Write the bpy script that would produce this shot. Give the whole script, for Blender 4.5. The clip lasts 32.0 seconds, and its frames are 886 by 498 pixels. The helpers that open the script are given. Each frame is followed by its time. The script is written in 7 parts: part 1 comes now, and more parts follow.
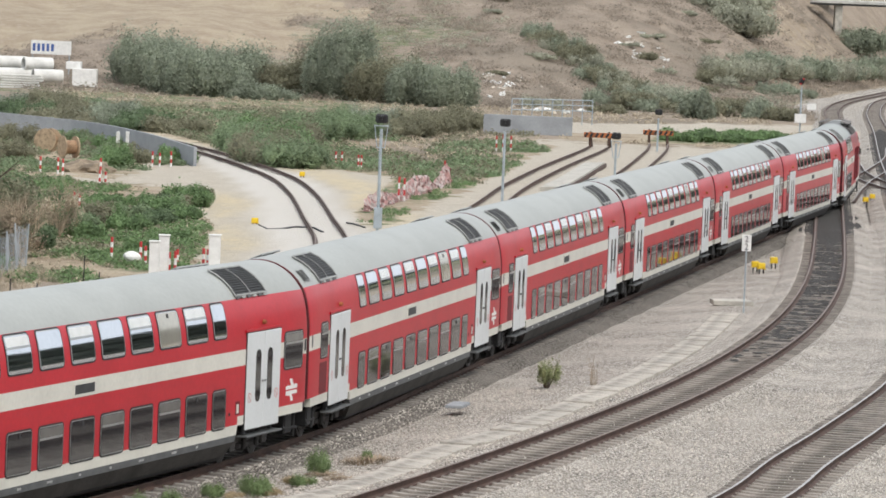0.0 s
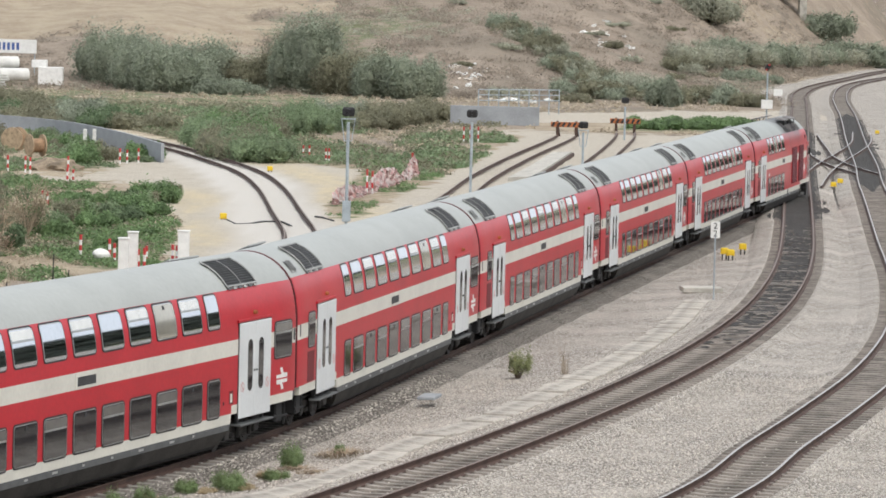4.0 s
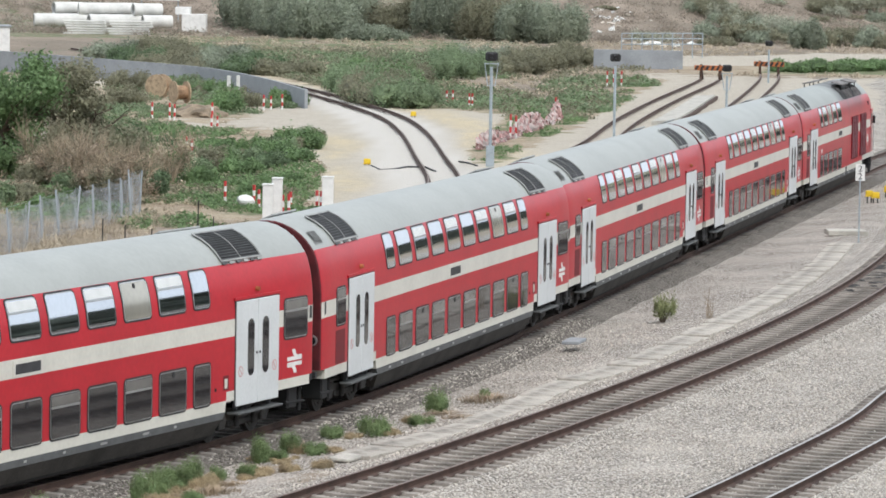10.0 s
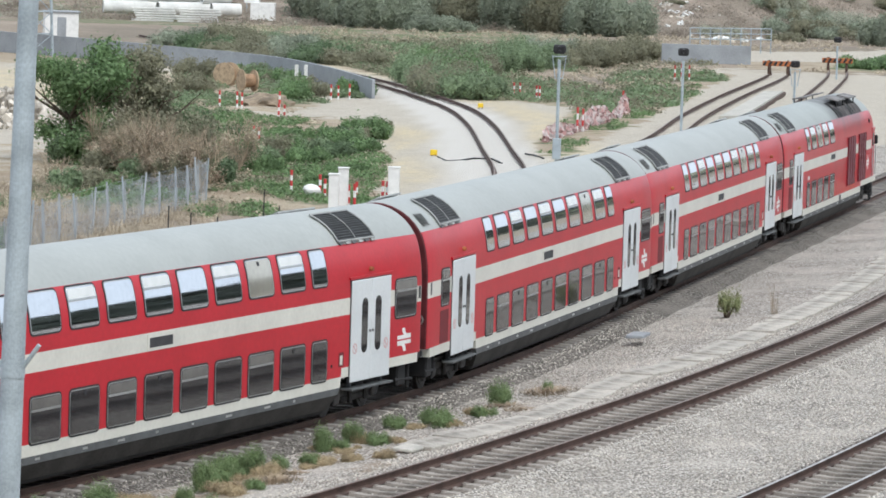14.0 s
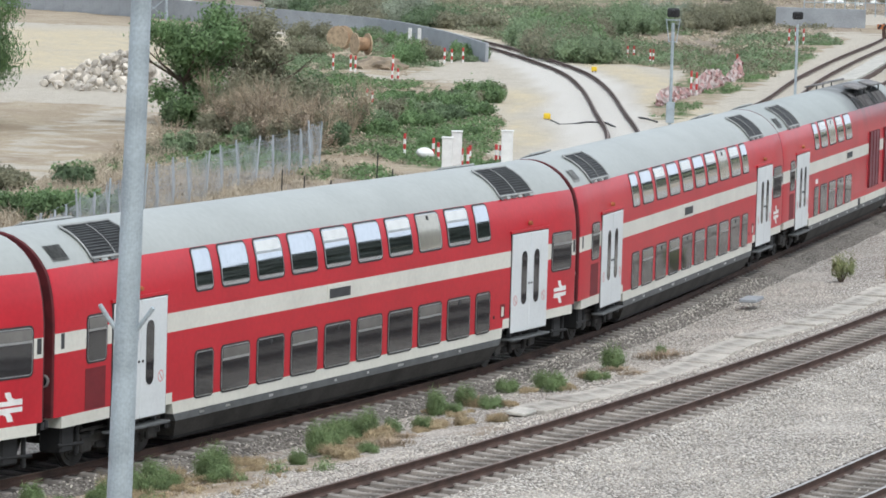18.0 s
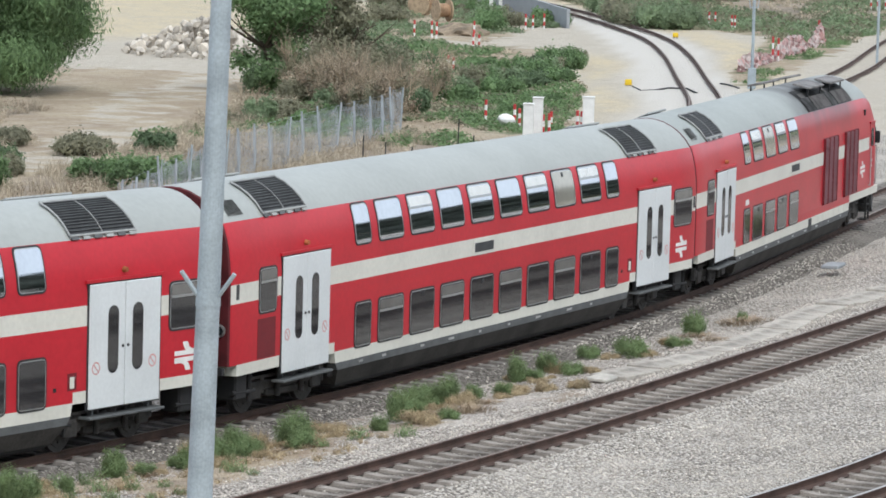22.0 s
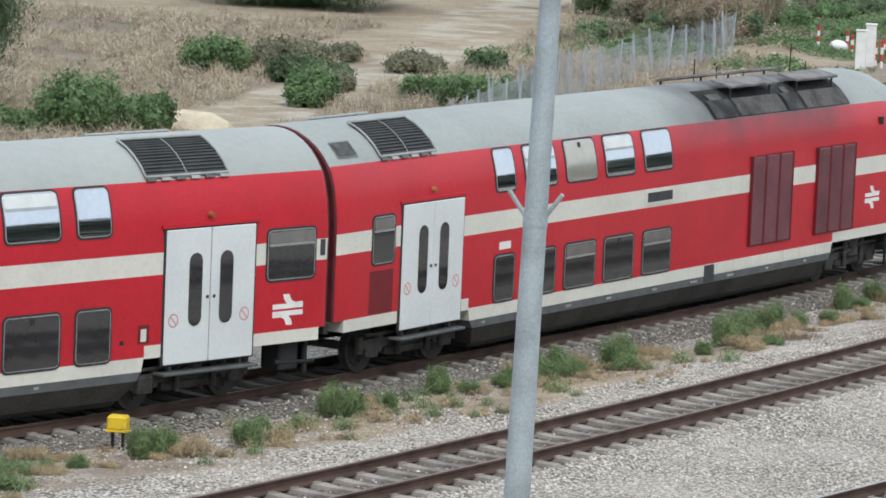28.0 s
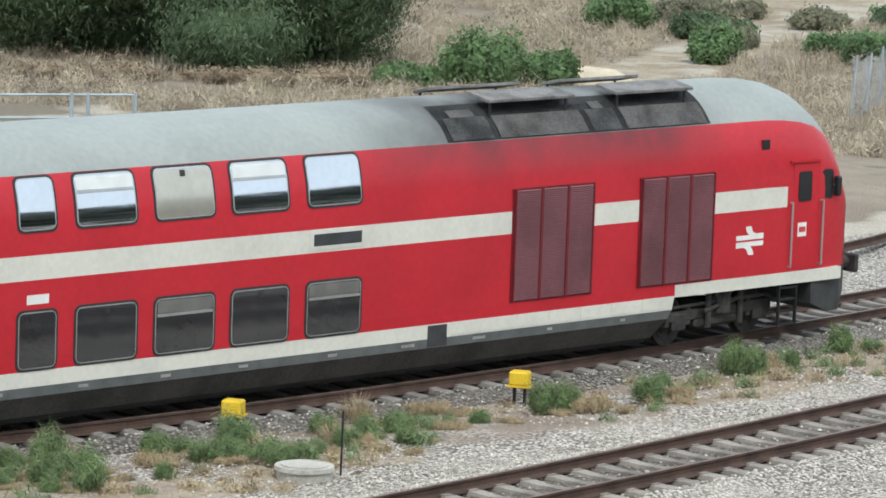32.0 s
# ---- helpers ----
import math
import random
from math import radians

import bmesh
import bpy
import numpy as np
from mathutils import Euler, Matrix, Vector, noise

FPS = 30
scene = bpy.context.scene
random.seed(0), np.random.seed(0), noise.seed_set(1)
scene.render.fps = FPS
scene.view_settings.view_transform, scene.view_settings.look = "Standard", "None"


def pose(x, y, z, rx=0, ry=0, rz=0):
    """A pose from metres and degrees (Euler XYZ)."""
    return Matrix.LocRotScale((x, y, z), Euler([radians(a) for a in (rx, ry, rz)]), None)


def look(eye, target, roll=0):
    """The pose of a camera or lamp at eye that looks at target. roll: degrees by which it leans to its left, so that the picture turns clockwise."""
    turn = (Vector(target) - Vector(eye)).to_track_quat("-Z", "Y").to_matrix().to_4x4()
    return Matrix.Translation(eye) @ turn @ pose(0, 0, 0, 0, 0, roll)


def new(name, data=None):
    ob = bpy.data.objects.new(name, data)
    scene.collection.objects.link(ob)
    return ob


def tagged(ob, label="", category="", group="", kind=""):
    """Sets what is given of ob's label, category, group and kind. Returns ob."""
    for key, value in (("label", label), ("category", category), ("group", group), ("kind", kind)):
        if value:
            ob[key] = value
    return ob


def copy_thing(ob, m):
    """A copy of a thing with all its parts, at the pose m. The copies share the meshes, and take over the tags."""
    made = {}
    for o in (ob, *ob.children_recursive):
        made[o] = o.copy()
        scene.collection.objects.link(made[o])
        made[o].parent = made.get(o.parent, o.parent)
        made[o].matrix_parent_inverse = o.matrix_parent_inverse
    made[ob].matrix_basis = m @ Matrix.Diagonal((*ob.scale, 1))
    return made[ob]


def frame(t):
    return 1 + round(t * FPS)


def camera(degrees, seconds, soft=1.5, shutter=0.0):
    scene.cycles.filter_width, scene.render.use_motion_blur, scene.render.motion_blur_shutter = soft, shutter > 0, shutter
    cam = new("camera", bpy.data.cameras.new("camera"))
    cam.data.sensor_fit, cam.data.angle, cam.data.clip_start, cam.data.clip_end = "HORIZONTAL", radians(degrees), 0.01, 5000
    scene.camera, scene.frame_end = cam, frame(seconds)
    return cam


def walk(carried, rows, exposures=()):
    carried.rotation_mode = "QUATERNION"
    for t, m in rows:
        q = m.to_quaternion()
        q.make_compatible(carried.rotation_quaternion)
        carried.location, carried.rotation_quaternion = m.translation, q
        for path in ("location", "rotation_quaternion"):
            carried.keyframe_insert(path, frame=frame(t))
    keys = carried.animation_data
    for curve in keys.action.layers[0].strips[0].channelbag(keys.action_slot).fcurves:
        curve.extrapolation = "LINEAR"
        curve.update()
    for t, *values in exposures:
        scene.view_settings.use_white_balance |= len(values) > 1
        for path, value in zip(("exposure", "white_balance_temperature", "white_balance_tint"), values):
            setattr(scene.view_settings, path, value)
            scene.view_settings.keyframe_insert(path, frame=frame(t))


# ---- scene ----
import itertools
from math import atan2, cos, hypot, pi, sin

# ---- camera: held at one spot on a bridge, turned by hand ----
cam = camera(12.32, 32.0, soft=1.7)
EYE = (0.0, 0.0, 11.46)
PATH = [
    (0.0, -0.000, -3.569, 2.350), (0.5, -0.392, -3.695, 2.392), (1.0, -0.307, -3.786, 2.307), (1.5, -0.344, -3.899, 2.234),
    (2.0, -0.401, -3.904, 2.091), (2.5, -0.471, -3.624, 2.005), (4.5, -0.413, -3.679, 1.292), (5.0, -0.293, -3.586, 1.493),
    (5.5, 0.031, -3.634, 1.222), (6.0, 0.311, -3.721, 1.174), (6.5, 0.564, -3.804, 1.264), (7.0, 0.758, -3.898, 1.312),
    (7.5, 0.892, -3.969, 1.215), (8.0, 1.032, -4.069, 1.138), (8.5, 1.166, -4.262, 0.826), (9.0, 1.303, -4.408, 0.596),
    (9.5, 1.482, -4.492, 0.716), (10.0, 1.564, -4.482, 0.931), (10.5, 1.452, -3.836, 1.194), (11.0, 1.487, -3.546, 1.412),
    (11.5, 1.691, -3.792, 1.679), (12.0, 1.817, -4.332, 1.784), (12.5, 1.925, -4.479, 1.825), (13.0, 2.092, -4.523, 1.754),
    (13.5, 2.269, -4.554, 1.876), (14.0, 2.473, -4.620, 1.686), (14.5, 2.694, -4.693, 1.563), (15.0, 2.922, -4.763, 1.658),
    (15.5, 5.328, -5.153, 1.692), (17.5, 3.438, -5.451, 1.123), (18.0, 4.043, -5.174, 1.648), (18.5, 4.505, -5.271, 1.485),
    (19.0, 4.511, -5.350, 1.527), (19.5, 3.883, -5.518, 1.723), (20.0, 3.703, -5.671, 1.677), (20.5, 4.025, -5.479, 1.747),
    (21.0, 4.557, -5.504, 1.788), (21.5, 4.843, -5.572, 1.628), (22.0, 5.168, -5.676, 1.528), (22.5, 5.591, -5.760, 1.510),
    (23.0, 5.875, -5.731, 1.472), (23.5, 6.071, -5.691, 1.391), (24.0, 6.064, -5.711, 1.208), (24.5, 6.215, -5.734, 1.108),
    (25.0, 6.400, -5.812, 1.219), (25.5, 6.645, -5.997, 1.346), (26.0, 7.246, -6.223, 1.379), (26.5, 7.885, -6.410, 1.549),
    (28.5, 10.202, -7.057, 2.529), (29.0, 10.565, -7.159, 2.489), (29.5, 10.875, -7.268, 2.483), (30.0, 11.265, -7.376, 2.743),
    (30.5, 11.904, -7.501, 2.698), (31.0, 13.186, -7.553, 2.575), (31.5, 14.321, -7.580, 2.414), (32.0, 15.352, -7.743, 2.013),
]
walk(cam, [(t, pose(*EYE, 0, 0, a) @ pose(0, 0, 0, 90 + b) @ pose(0, 0, 0, 0, 0, c)) for t, a, b, c in PATH],
     exposures=[(0.0, 0.50, 6700, 11), (8.0, 0.53, 6650, 11), (12.0, 0.56, 6240, 9), (20.0, 0.52, 6240, 9), (26.0, 0.47, 6240, 9), (30.0, 0.40, 6260, 6), (31.0, 0.45, 6260, 6), (32.0, 0.58, 6260, 5)])

# ---- world and sun ----
world = bpy.data.worlds.new("world")
scene.world = world
world.use_nodes = True
_nt = world.node_tree
_sky = _nt.nodes.new("ShaderNodeTexSky")
_sky.sky_type, _sky.sun_disc = "NISHITA", False
_sky.sun_elevation, _sky.sun_rotation = radians(52), radians(150)
_sky.air_density, _sky.dust_density, _sky.ozone_density = 1.0, 6.0, 1.0
# an even veil of cloud over most of the sky
_cloud = _nt.nodes.new("ShaderNodeMix")
_cloud.data_type = "RGBA"
_cloud.inputs[0].default_value = 0.86
_cloud.inputs[7].default_value = (8.2, 8.85, 9.7, 1)
_nt.links.new(_sky.outputs[0], _cloud.inputs[6])
_nt.links.new(_cloud.outputs[2], _nt.nodes["Background"].inputs[0])
_nt.nodes["Background"].inputs[1].default_value = 0.09
sun = new("sun", bpy.data.lights.new("sun", "SUN"))
sun.data.energy, sun.data.angle, sun.data.color = 1.3, radians(16), (1.0, 0.96, 0.9)
sun.matrix_world = look((40, -70, 100), (0, 0, 0))


# ---- materials ----
def mat(name, base, rough=0.7, metal=0.0, vary=0.12, scale=3.0, bump=0.0, bump_scale=40.0, second=None, island=0.0, spec=0.5, ior=1.45, coat=0.0, leafy=0.0):
    """A surface with a slow stain and a fine grain. vary: how far the colour swings; second: a colour mixed in by patches."""
    m = bpy.data.materials.new(name)
    m.use_nodes = True
    nt = m.node_tree
    b = nt.nodes["Principled BSDF"]
    b.inputs["Roughness"].default_value, b.inputs["Metallic"].default_value = rough, metal
    b.inputs["Specular IOR Level"].default_value, b.inputs["IOR"].default_value = spec, ior
    b.inputs["Coat Weight"].default_value, b.inputs["Coat Roughness"].default_value = coat, 0.12
    co = nt.nodes.new("ShaderNodeTexCoord")
    n1, n2 = nt.nodes.new("ShaderNodeTexNoise"), nt.nodes.new("ShaderNodeTexNoise")
    n1.inputs["Scale"].default_value, n1.inputs["Detail"].default_value = scale, 6
    n2.inputs["Scale"].default_value, n2.inputs["Detail"].default_value = scale * 14, 4
    for n in (n1, n2):
        nt.links.new(co.outputs["Object"], n.inputs["Vector"])
    mix = nt.nodes.new("ShaderNodeMix")
    mix.data_type = "RGBA"
    c2 = second or tuple(max(0.0, c * (1 - 2.2 * vary)) for c in base)
    mix.inputs[6].default_value, mix.inputs[7].default_value = (*base, 1), (*c2, 1)
    ramp = nt.nodes.new("ShaderNodeMapRange")
    ramp.inputs[1].default_value, ramp.inputs[2].default_value = 0.42, 0.68
    nt.links.new(n1.outputs[0], ramp.inputs[0])
    nt.links.new(ramp.outputs[0], mix.inputs[0])
    hsv = nt.nodes.new("ShaderNodeHueSaturation")
    r2 = nt.nodes.new("ShaderNodeMapRange")
    r2.inputs[1].default_value, r2.inputs[2].default_value = 0.3, 0.7
    r2.inputs[3].default_value, r2.inputs[4].default_value = 1 - vary, 1 + vary
    nt.links.new(n2.outputs[0], r2.inputs[0])
    last = r2.outputs[0]
    if island:
        geo = nt.nodes.new("ShaderNodeNewGeometry")
        info = nt.nodes.new("ShaderNodeObjectInfo")
        add = nt.nodes.new("ShaderNodeMath")
        frac = nt.nodes.new("ShaderNodeMath")
        frac.operation = "FRACT"
        r3 = nt.nodes.new("ShaderNodeMapRange")
        r3.inputs[3].default_value, r3.inputs[4].default_value = 1 - island, 1 + island
        mul = nt.nodes.new("ShaderNodeMath")
        mul.operation = "MULTIPLY"
        nt.links.new(geo.outputs["Random Per Island"], add.inputs[0])
        nt.links.new(info.outputs["Random"], add.inputs[1])
        nt.links.new(add.outputs[0], frac.inputs[0])
        nt.links.new(frac.outputs[0], r3.inputs[0])
        nt.links.new(r3.outputs[0], mul.inputs[0])
        nt.links.new(last, mul.inputs[1])
        last = mul.outputs[0]
    nt.links.new(mix.outputs[2], hsv.inputs["Color"])
    nt.links.new(last, hsv.inputs["Value"])
    nt.links.new(hsv.outputs[0], b.inputs["Base Color"])
    if bump:
        n3, bp = nt.nodes.new("ShaderNodeTexNoise"), nt.nodes.new("ShaderNodeBump")
        n3.inputs["Scale"].default_value, n3.inputs["Detail"].default_value = bump_scale, 3
        bp.inputs["Strength"].default_value, bp.inputs["Distance"].default_value = 1.0, bump
        nt.links.new(co.outputs["Object"], n3.inputs["Vector"])
        nt.links.new(n3.outputs[0], bp.inputs["Height"])
        nt.links.new(bp.outputs[0], b.inputs["Normal"])
    if leafy:
        tr, ms = nt.nodes.new("ShaderNodeBsdfTranslucent"), nt.nodes.new("ShaderNodeMixShader")
        ms.inputs[0].default_value = leafy
        nt.links.new(hsv.outputs[0], tr.inputs["Color"])
        nt.links.new(b.outputs[0], ms.inputs[1])
        nt.links.new(tr.outputs[0], ms.inputs[2])
        nt.links.new(ms.outputs[0], nt.nodes["Material Output"].inputs["Surface"])
    return m


RED = mat("red_paint", (0.50, 0.023, 0.036), 0.34, vary=0.06, scale=0.6, coat=0.08, spec=0.28)
# red of the coach ends with the shade of the gap painted in
ENDSHADE = mat("coach_end_shade", (0.10, 0.012, 0.016), 0.7, vary=0.2)
FRAMEG = mat("grille_frame_grey", (0.36, 0.37, 0.36), 0.6, vary=0.12)
WHITE = mat("cream_paint", (0.665, 0.655, 0.59), 0.4, vary=0.05, scale=0.8)
DOORW = mat("door_white", (0.67, 0.70, 0.71), 0.4, vary=0.04, scale=0.9)
ROOF = mat("roof_grey", (0.365, 0.385, 0.37), 0.5, vary=0.045, scale=0.5)
SKIRT = mat("skirt_grey", (0.11, 0.116, 0.118), 0.6, vary=0.12)
UNDERB = mat("under_brown", (0.05, 0.046, 0.042), 0.8, vary=0.25, scale=1.2)
BLACK = mat("under_black", (0.018, 0.018, 0.019), 0.75, vary=0.2)
RUBBER = mat("rubber_black", (0.03, 0.03, 0.033), 0.6, vary=0.08)
GLASS = mat("tinted_glass", (0.035, 0.035, 0.037), 0.05, vary=0.08, scale=0.5, spec=0.75, ior=1.6)
# upper panes: bright sky reflection forced by a mirror-like metallic colour
GLASSU = mat("mirror_glass_upper", (0.70, 0.735, 0.78), 0.05, 1.0, vary=0.03, scale=0.5)
BLIND = mat("blind_cream", (0.55, 0.53, 0.46), 0.15, 0.6, vary=0.06, scale=0.5)
HATCH = mat("hatch_mesh_grey", (0.20, 0.205, 0.20), 0.7, vary=0.2, scale=8)
ALU = mat("aluminium", (0.55, 0.56, 0.56), 0.38, 0.8, vary=0.06)
GRILLE = mat("dark_grille", (0.05, 0.052, 0.055), 0.6, vary=0.15)
LOUVRE = mat("louvre_red", (0.23, 0.095, 0.108), 0.75, vary=0.15, scale=1.2)
VENTRED = mat("vent_dark_red", (0.16, 0.012, 0.018), 0.6, vary=0.1)
SOOT = mat("sooty_metal", (0.17, 0.17, 0.172), 0.7, vary=0.3, scale=1.5)
APRON = mat("apron_dark", (0.055, 0.056, 0.058), 0.7, vary=0.2)
FLAP = mat("dusty_flap", (0.22, 0.21, 0.205), 0.8, vary=0.25, scale=2.0)
SOOTD = mat("soot_black", (0.075, 0.076, 0.077), 0.8, vary=0.25, scale=1.5)
CABGLASS = mat("cab_glass", (0.02, 0.022, 0.025), 0.12, vary=0.1, spec=0.4)
STEEL = mat("bogie_steel", (0.06, 0.056, 0.053), 0.7, 0.2, vary=0.25, scale=5)
GALV = mat("galvanised_steel", (0.41, 0.47, 0.51), 0.5, 0.25, vary=0.12, scale=2.5)
YELLOW = mat("yellow_paint", (0.75, 0.52, 0.03), 0.5, vary=0.1)
CONC = mat("concrete", (0.50, 0.48, 0.43), 0.9, vary=0.15, scale=1.2, bump=0.01)
RAILM = mat("rail_rust", (0.09, 0.054, 0.042), 0.75, 0.1, vary=0.2, scale=2)
RAILTOP = mat("rail_head", (0.46, 0.44, 0.42), 0.4, 0.6, vary=0.1, scale=2)
SLEEP = mat("sleeper_concrete", (0.28, 0.25, 0.22), 0.9, vary=0.2, scale=1.5, island=0.16)
SLEEPG = mat("sleeper_grimy", (0.24, 0.22, 0.20), 0.9, vary=0.2, scale=1.5, island=0.2)
STICKER = mat("sticker_red", (0.62, 0.28, 0.27), 0.5, vary=0.1)
WPAINT = mat("white_paint", (0.78, 0.78, 0.76), 0.5, vary=0.06)
RPAINT = mat("signal_red", (0.55, 0.05, 0.05), 0.5, vary=0.08)
ORANGE = mat("orange_rust", (0.42, 0.14, 0.05), 0.7, vary=0.2)
DARK = mat("signal_black", (0.02, 0.02, 0.022), 0.5, vary=0.1)
WOOD = mat("drum_wood", (0.44, 0.33, 0.22), 0.8, vary=0.2, scale=4)
DRUMC = mat("drum_core", (0.36, 0.23, 0.14), 0.85, vary=0.2, scale=3)
TAPE = mat("red_tape", (0.70, 0.46, 0.44), 0.6, vary=0.25, scale=3)
WALLG = mat("grey_wall", (0.32, 0.34, 0.36), 0.8, vary=0.1, scale=0.6)
LEAF = mat("leaf_dark", (0.15, 0.215, 0.115), 0.7, vary=0.2, scale=0.8, island=0.25, leafy=0.4)
LEAFB = mat("leaf_fresh", (0.195, 0.30, 0.135), 0.7, vary=0.2, scale=0.8, island=0.25, leafy=0.4)
BARK = mat("bark", (0.13, 0.10, 0.075), 0.9, vary=0.2, scale=6)
BLUE = mat("board_blue", (0.06, 0.12, 0.35), 0.5, vary=0.1)
# far leaves: distance haze put into the colour, paler and greyer
LEAFHAZE_FAR = mat("leaf_far_haze", (0.325, 0.365, 0.275), 0.8, vary=0.16, scale=0.3, island=0.2, leafy=0.4)
LEAFO = mat("leaf_olive", (0.27, 0.265, 0.18), 0.8, vary=0.16, scale=0.35, island=0.2, leafy=0.4)
# the next two are also lightened in colour to stand for haze
LEAFM = mat("leaf_mid", (0.25, 0.33, 0.19), 0.75, vary=0.2, scale=0.5, island=0.22, leafy=0.4)
LEAFHAZE_HILL = mat("leaf_hazy", (0.43, 0.44, 0.345), 0.85, vary=0.14, scale=0.2, island=0.16, leafy=0.4)
ROCK = mat("rubble_stone", (0.56, 0.51, 0.44), 0.9, vary=0.2, scale=1.2, island=0.3)


# ---- small builders ----
def part(name, bm, material, parent=None, label=""):
    """Links a bmesh as one mesh object, under a parent or at top level."""
    me = bpy.data.meshes.new(name)
    bm.to_mesh(me)
    bm.free()
    for m in material if isinstance(material, (list, tuple)) else (material,):
        me.materials.append(m)
    ob = new(name, me)
    ob.parent = parent
    if label:
        ob["label"] = label
    return ob


def root(name, m, label, category, group="", kind=""):
    ob = new(name)
    ob.matrix_basis = m
    ob.empty_display_size = 0.2
    return tagged(ob, label, category, group, kind)


def faces(bm, ring_a, ring_b, closed=False, mi=0):
    n = len(ring_a)
    for i in range(n if closed else n - 1):
        j = (i + 1) % n
        f = bm.faces.new((ring_a[i], ring_a[j], ring_b[j], ring_b[i]))
        f.material_index = mi


def box(bm, x0, x1, y0, y1, z0, z1, m=None, mi=0, bevel=0.0):
    vs = [bm.verts.new(Vector(c)) for c in itertools.product((x0, x1), (y0, y1), (z0, z1))]
    fs = []
    for q in ((0, 1, 3, 2), (4, 6, 7, 5), (0, 4, 5, 1), (2, 3, 7, 6), (0, 2, 6, 4), (1, 5, 7, 3)):
        f = bm.faces.new([vs[i] for i in q])
        f.material_index = mi
        fs.append(f)
    if bevel:
        es = list({e for f in fs for e in f.edges})
        r = bmesh.ops.bevel(bm, geom=es, offset=bevel, segments=1, affect="EDGES")
        vs = list({v for f in r["faces"] for v in f.verts} | {v for v in vs if v.is_valid})
    if m is not None:
        for v in vs:
            v.co = m @ v.co
    return vs


def tube(bm, a, b, r0, r1=None, n=10, mi=0, caps=True):
    a, b = Vector(a), Vector(b)
    r1 = r0 if r1 is None else r1
    q = (b - a).to_track_quat("Z", "Y")
    ra = [bm.verts.new(a + q @ Vector((r0 * cos(2 * pi * i / n), r0 * sin(2 * pi * i / n), 0))) for i in range(n)]
    rb = [bm.verts.new(b + q @ Vector((r1 * cos(2 * pi * i / n), r1 * sin(2 * pi * i / n), 0))) for i in range(n)]
    faces(bm, ra, rb, True, mi)
    if caps:
        for ring in (list(reversed(ra)), rb):
            bm.faces.new(ring).material_index = mi


def flip(bm):
    bmesh.ops.recalc_face_normals(bm, faces=bm.faces[:])


# ---- curves on the ground ----
class Line:
    """A smooth line through knots (x, y), told by its length."""

    def __init__(self, knots, origin_y):
        k = [Vector(p) for p in knots]
        pts = []
        for i in range(len(k) - 1):
            p0, p1, p2, p3 = k[max(i - 1, 0)], k[i], k[i + 1], k[min(i + 2, len(k) - 1)]
            d0, d1, d2 = ((p1 - p0).length or 1e-6) ** 0.5, (p2 - p1).length ** 0.5, ((p3 - p2).length or 1e-6) ** 0.5
            m1 = (p2 - p1) if i == 0 else ((p1 - p0) / d0 - (p2 - p0) / (d0 + d1) + (p2 - p1) / d1) * d1
            m2 = (p2 - p1) if i == len(k) - 2 else ((p2 - p1) / d1 - (p3 - p1) / (d1 + d2) + (p3 - p2) / d2) * d1
            n = max(4, int((p2 - p1).length / 0.5))
            for j in range(n):
                s = j / n
                pts.append((2 * s**3 - 3 * s**2 + 1) * p1 + (s**3 - 2 * s**2 + s) * m1 + (3 * s**2 - 2 * s**3) * p2 + (s**3 - s**2) * m2)
        pts.append(k[-1])
        self.p = np.array([(q.x, q.y) for q in pts])
        self.s = np.concatenate([[0], np.cumsum(np.hypot(*np.diff(self.p, axis=0).T))])
        self.s -= np.interp(origin_y, self.p[:, 1], self.s)

    def at(self, s):
        return np.interp(s, self.s, self.p[:, 0]), np.interp(s, self.s, self.p[:, 1])

    def heading(self, s):
        (a, b), (c, d) = self.at(s - 0.4), self.at(s + 0.4)
        return atan2(d - b, c - a)

    def side(self, s, off):
        """The point off metres to the right of the line."""
        (x, y), h = self.at(s), self.heading(s)
        return x + off * sin(h), y - off * cos(h)


T1 = Line([(-245, -140), (-187, -90), (-130, -40), (-94.4, -10), (-60.23, 19.93), (-39.94, 39.83), (-31.14, 49.81), (-23.65, 59.8), (-17.83, 69.99), (-13.23, 80.12), (-9.32, 90.06), (-6.1, 100.02), (-3.11, 112), (-0.6, 125), (2.27, 140), (5.17, 155), (8.08, 170), (11.99, 190), (16.13, 211), (19.69, 228), (23.1, 247), (27.0, 285), (31.85, 340), (42.4, 450)], 40)
T2 = Line([(-140, -80), (-92, -30), (-57, 5), (-32, 32), (-20.3, 45), (-15.5, 55), (-11.13, 65), (-7.15, 75), (-3.52, 85), (-0.22, 95), (2.83, 105), (6.9, 120), (10.27, 135), (13.0, 150),
           (15.13, 165), (16.87, 180), (18.83, 200), (20.67, 220), (24.32, 260), (28.08, 300), (31.88, 340), (35.6, 380), (40.7, 435), (44.2, 473), (49.2, 511), (57.4, 556),
           (74, 641), (108, 780)], 40)
T3 = Line([(-75, -80), (-48, -30), (-25, 20), (-10.6, 50), (1.0, 75.2), (3.5, 82.6), (5.9, 90.3), (7.8, 96.9), (9.2, 103.3), (11.4, 112.3), (14.5, 126), (17.3, 142), (20.1, 165), (23.0, 196.4), (26.3, 231.9), (28.2, 252.9),
           (30.7, 278.1), (34.6, 321), (41.0, 388), (48.4, 468), (56.2, 530), (67.2, 584), (98, 710)], 40)
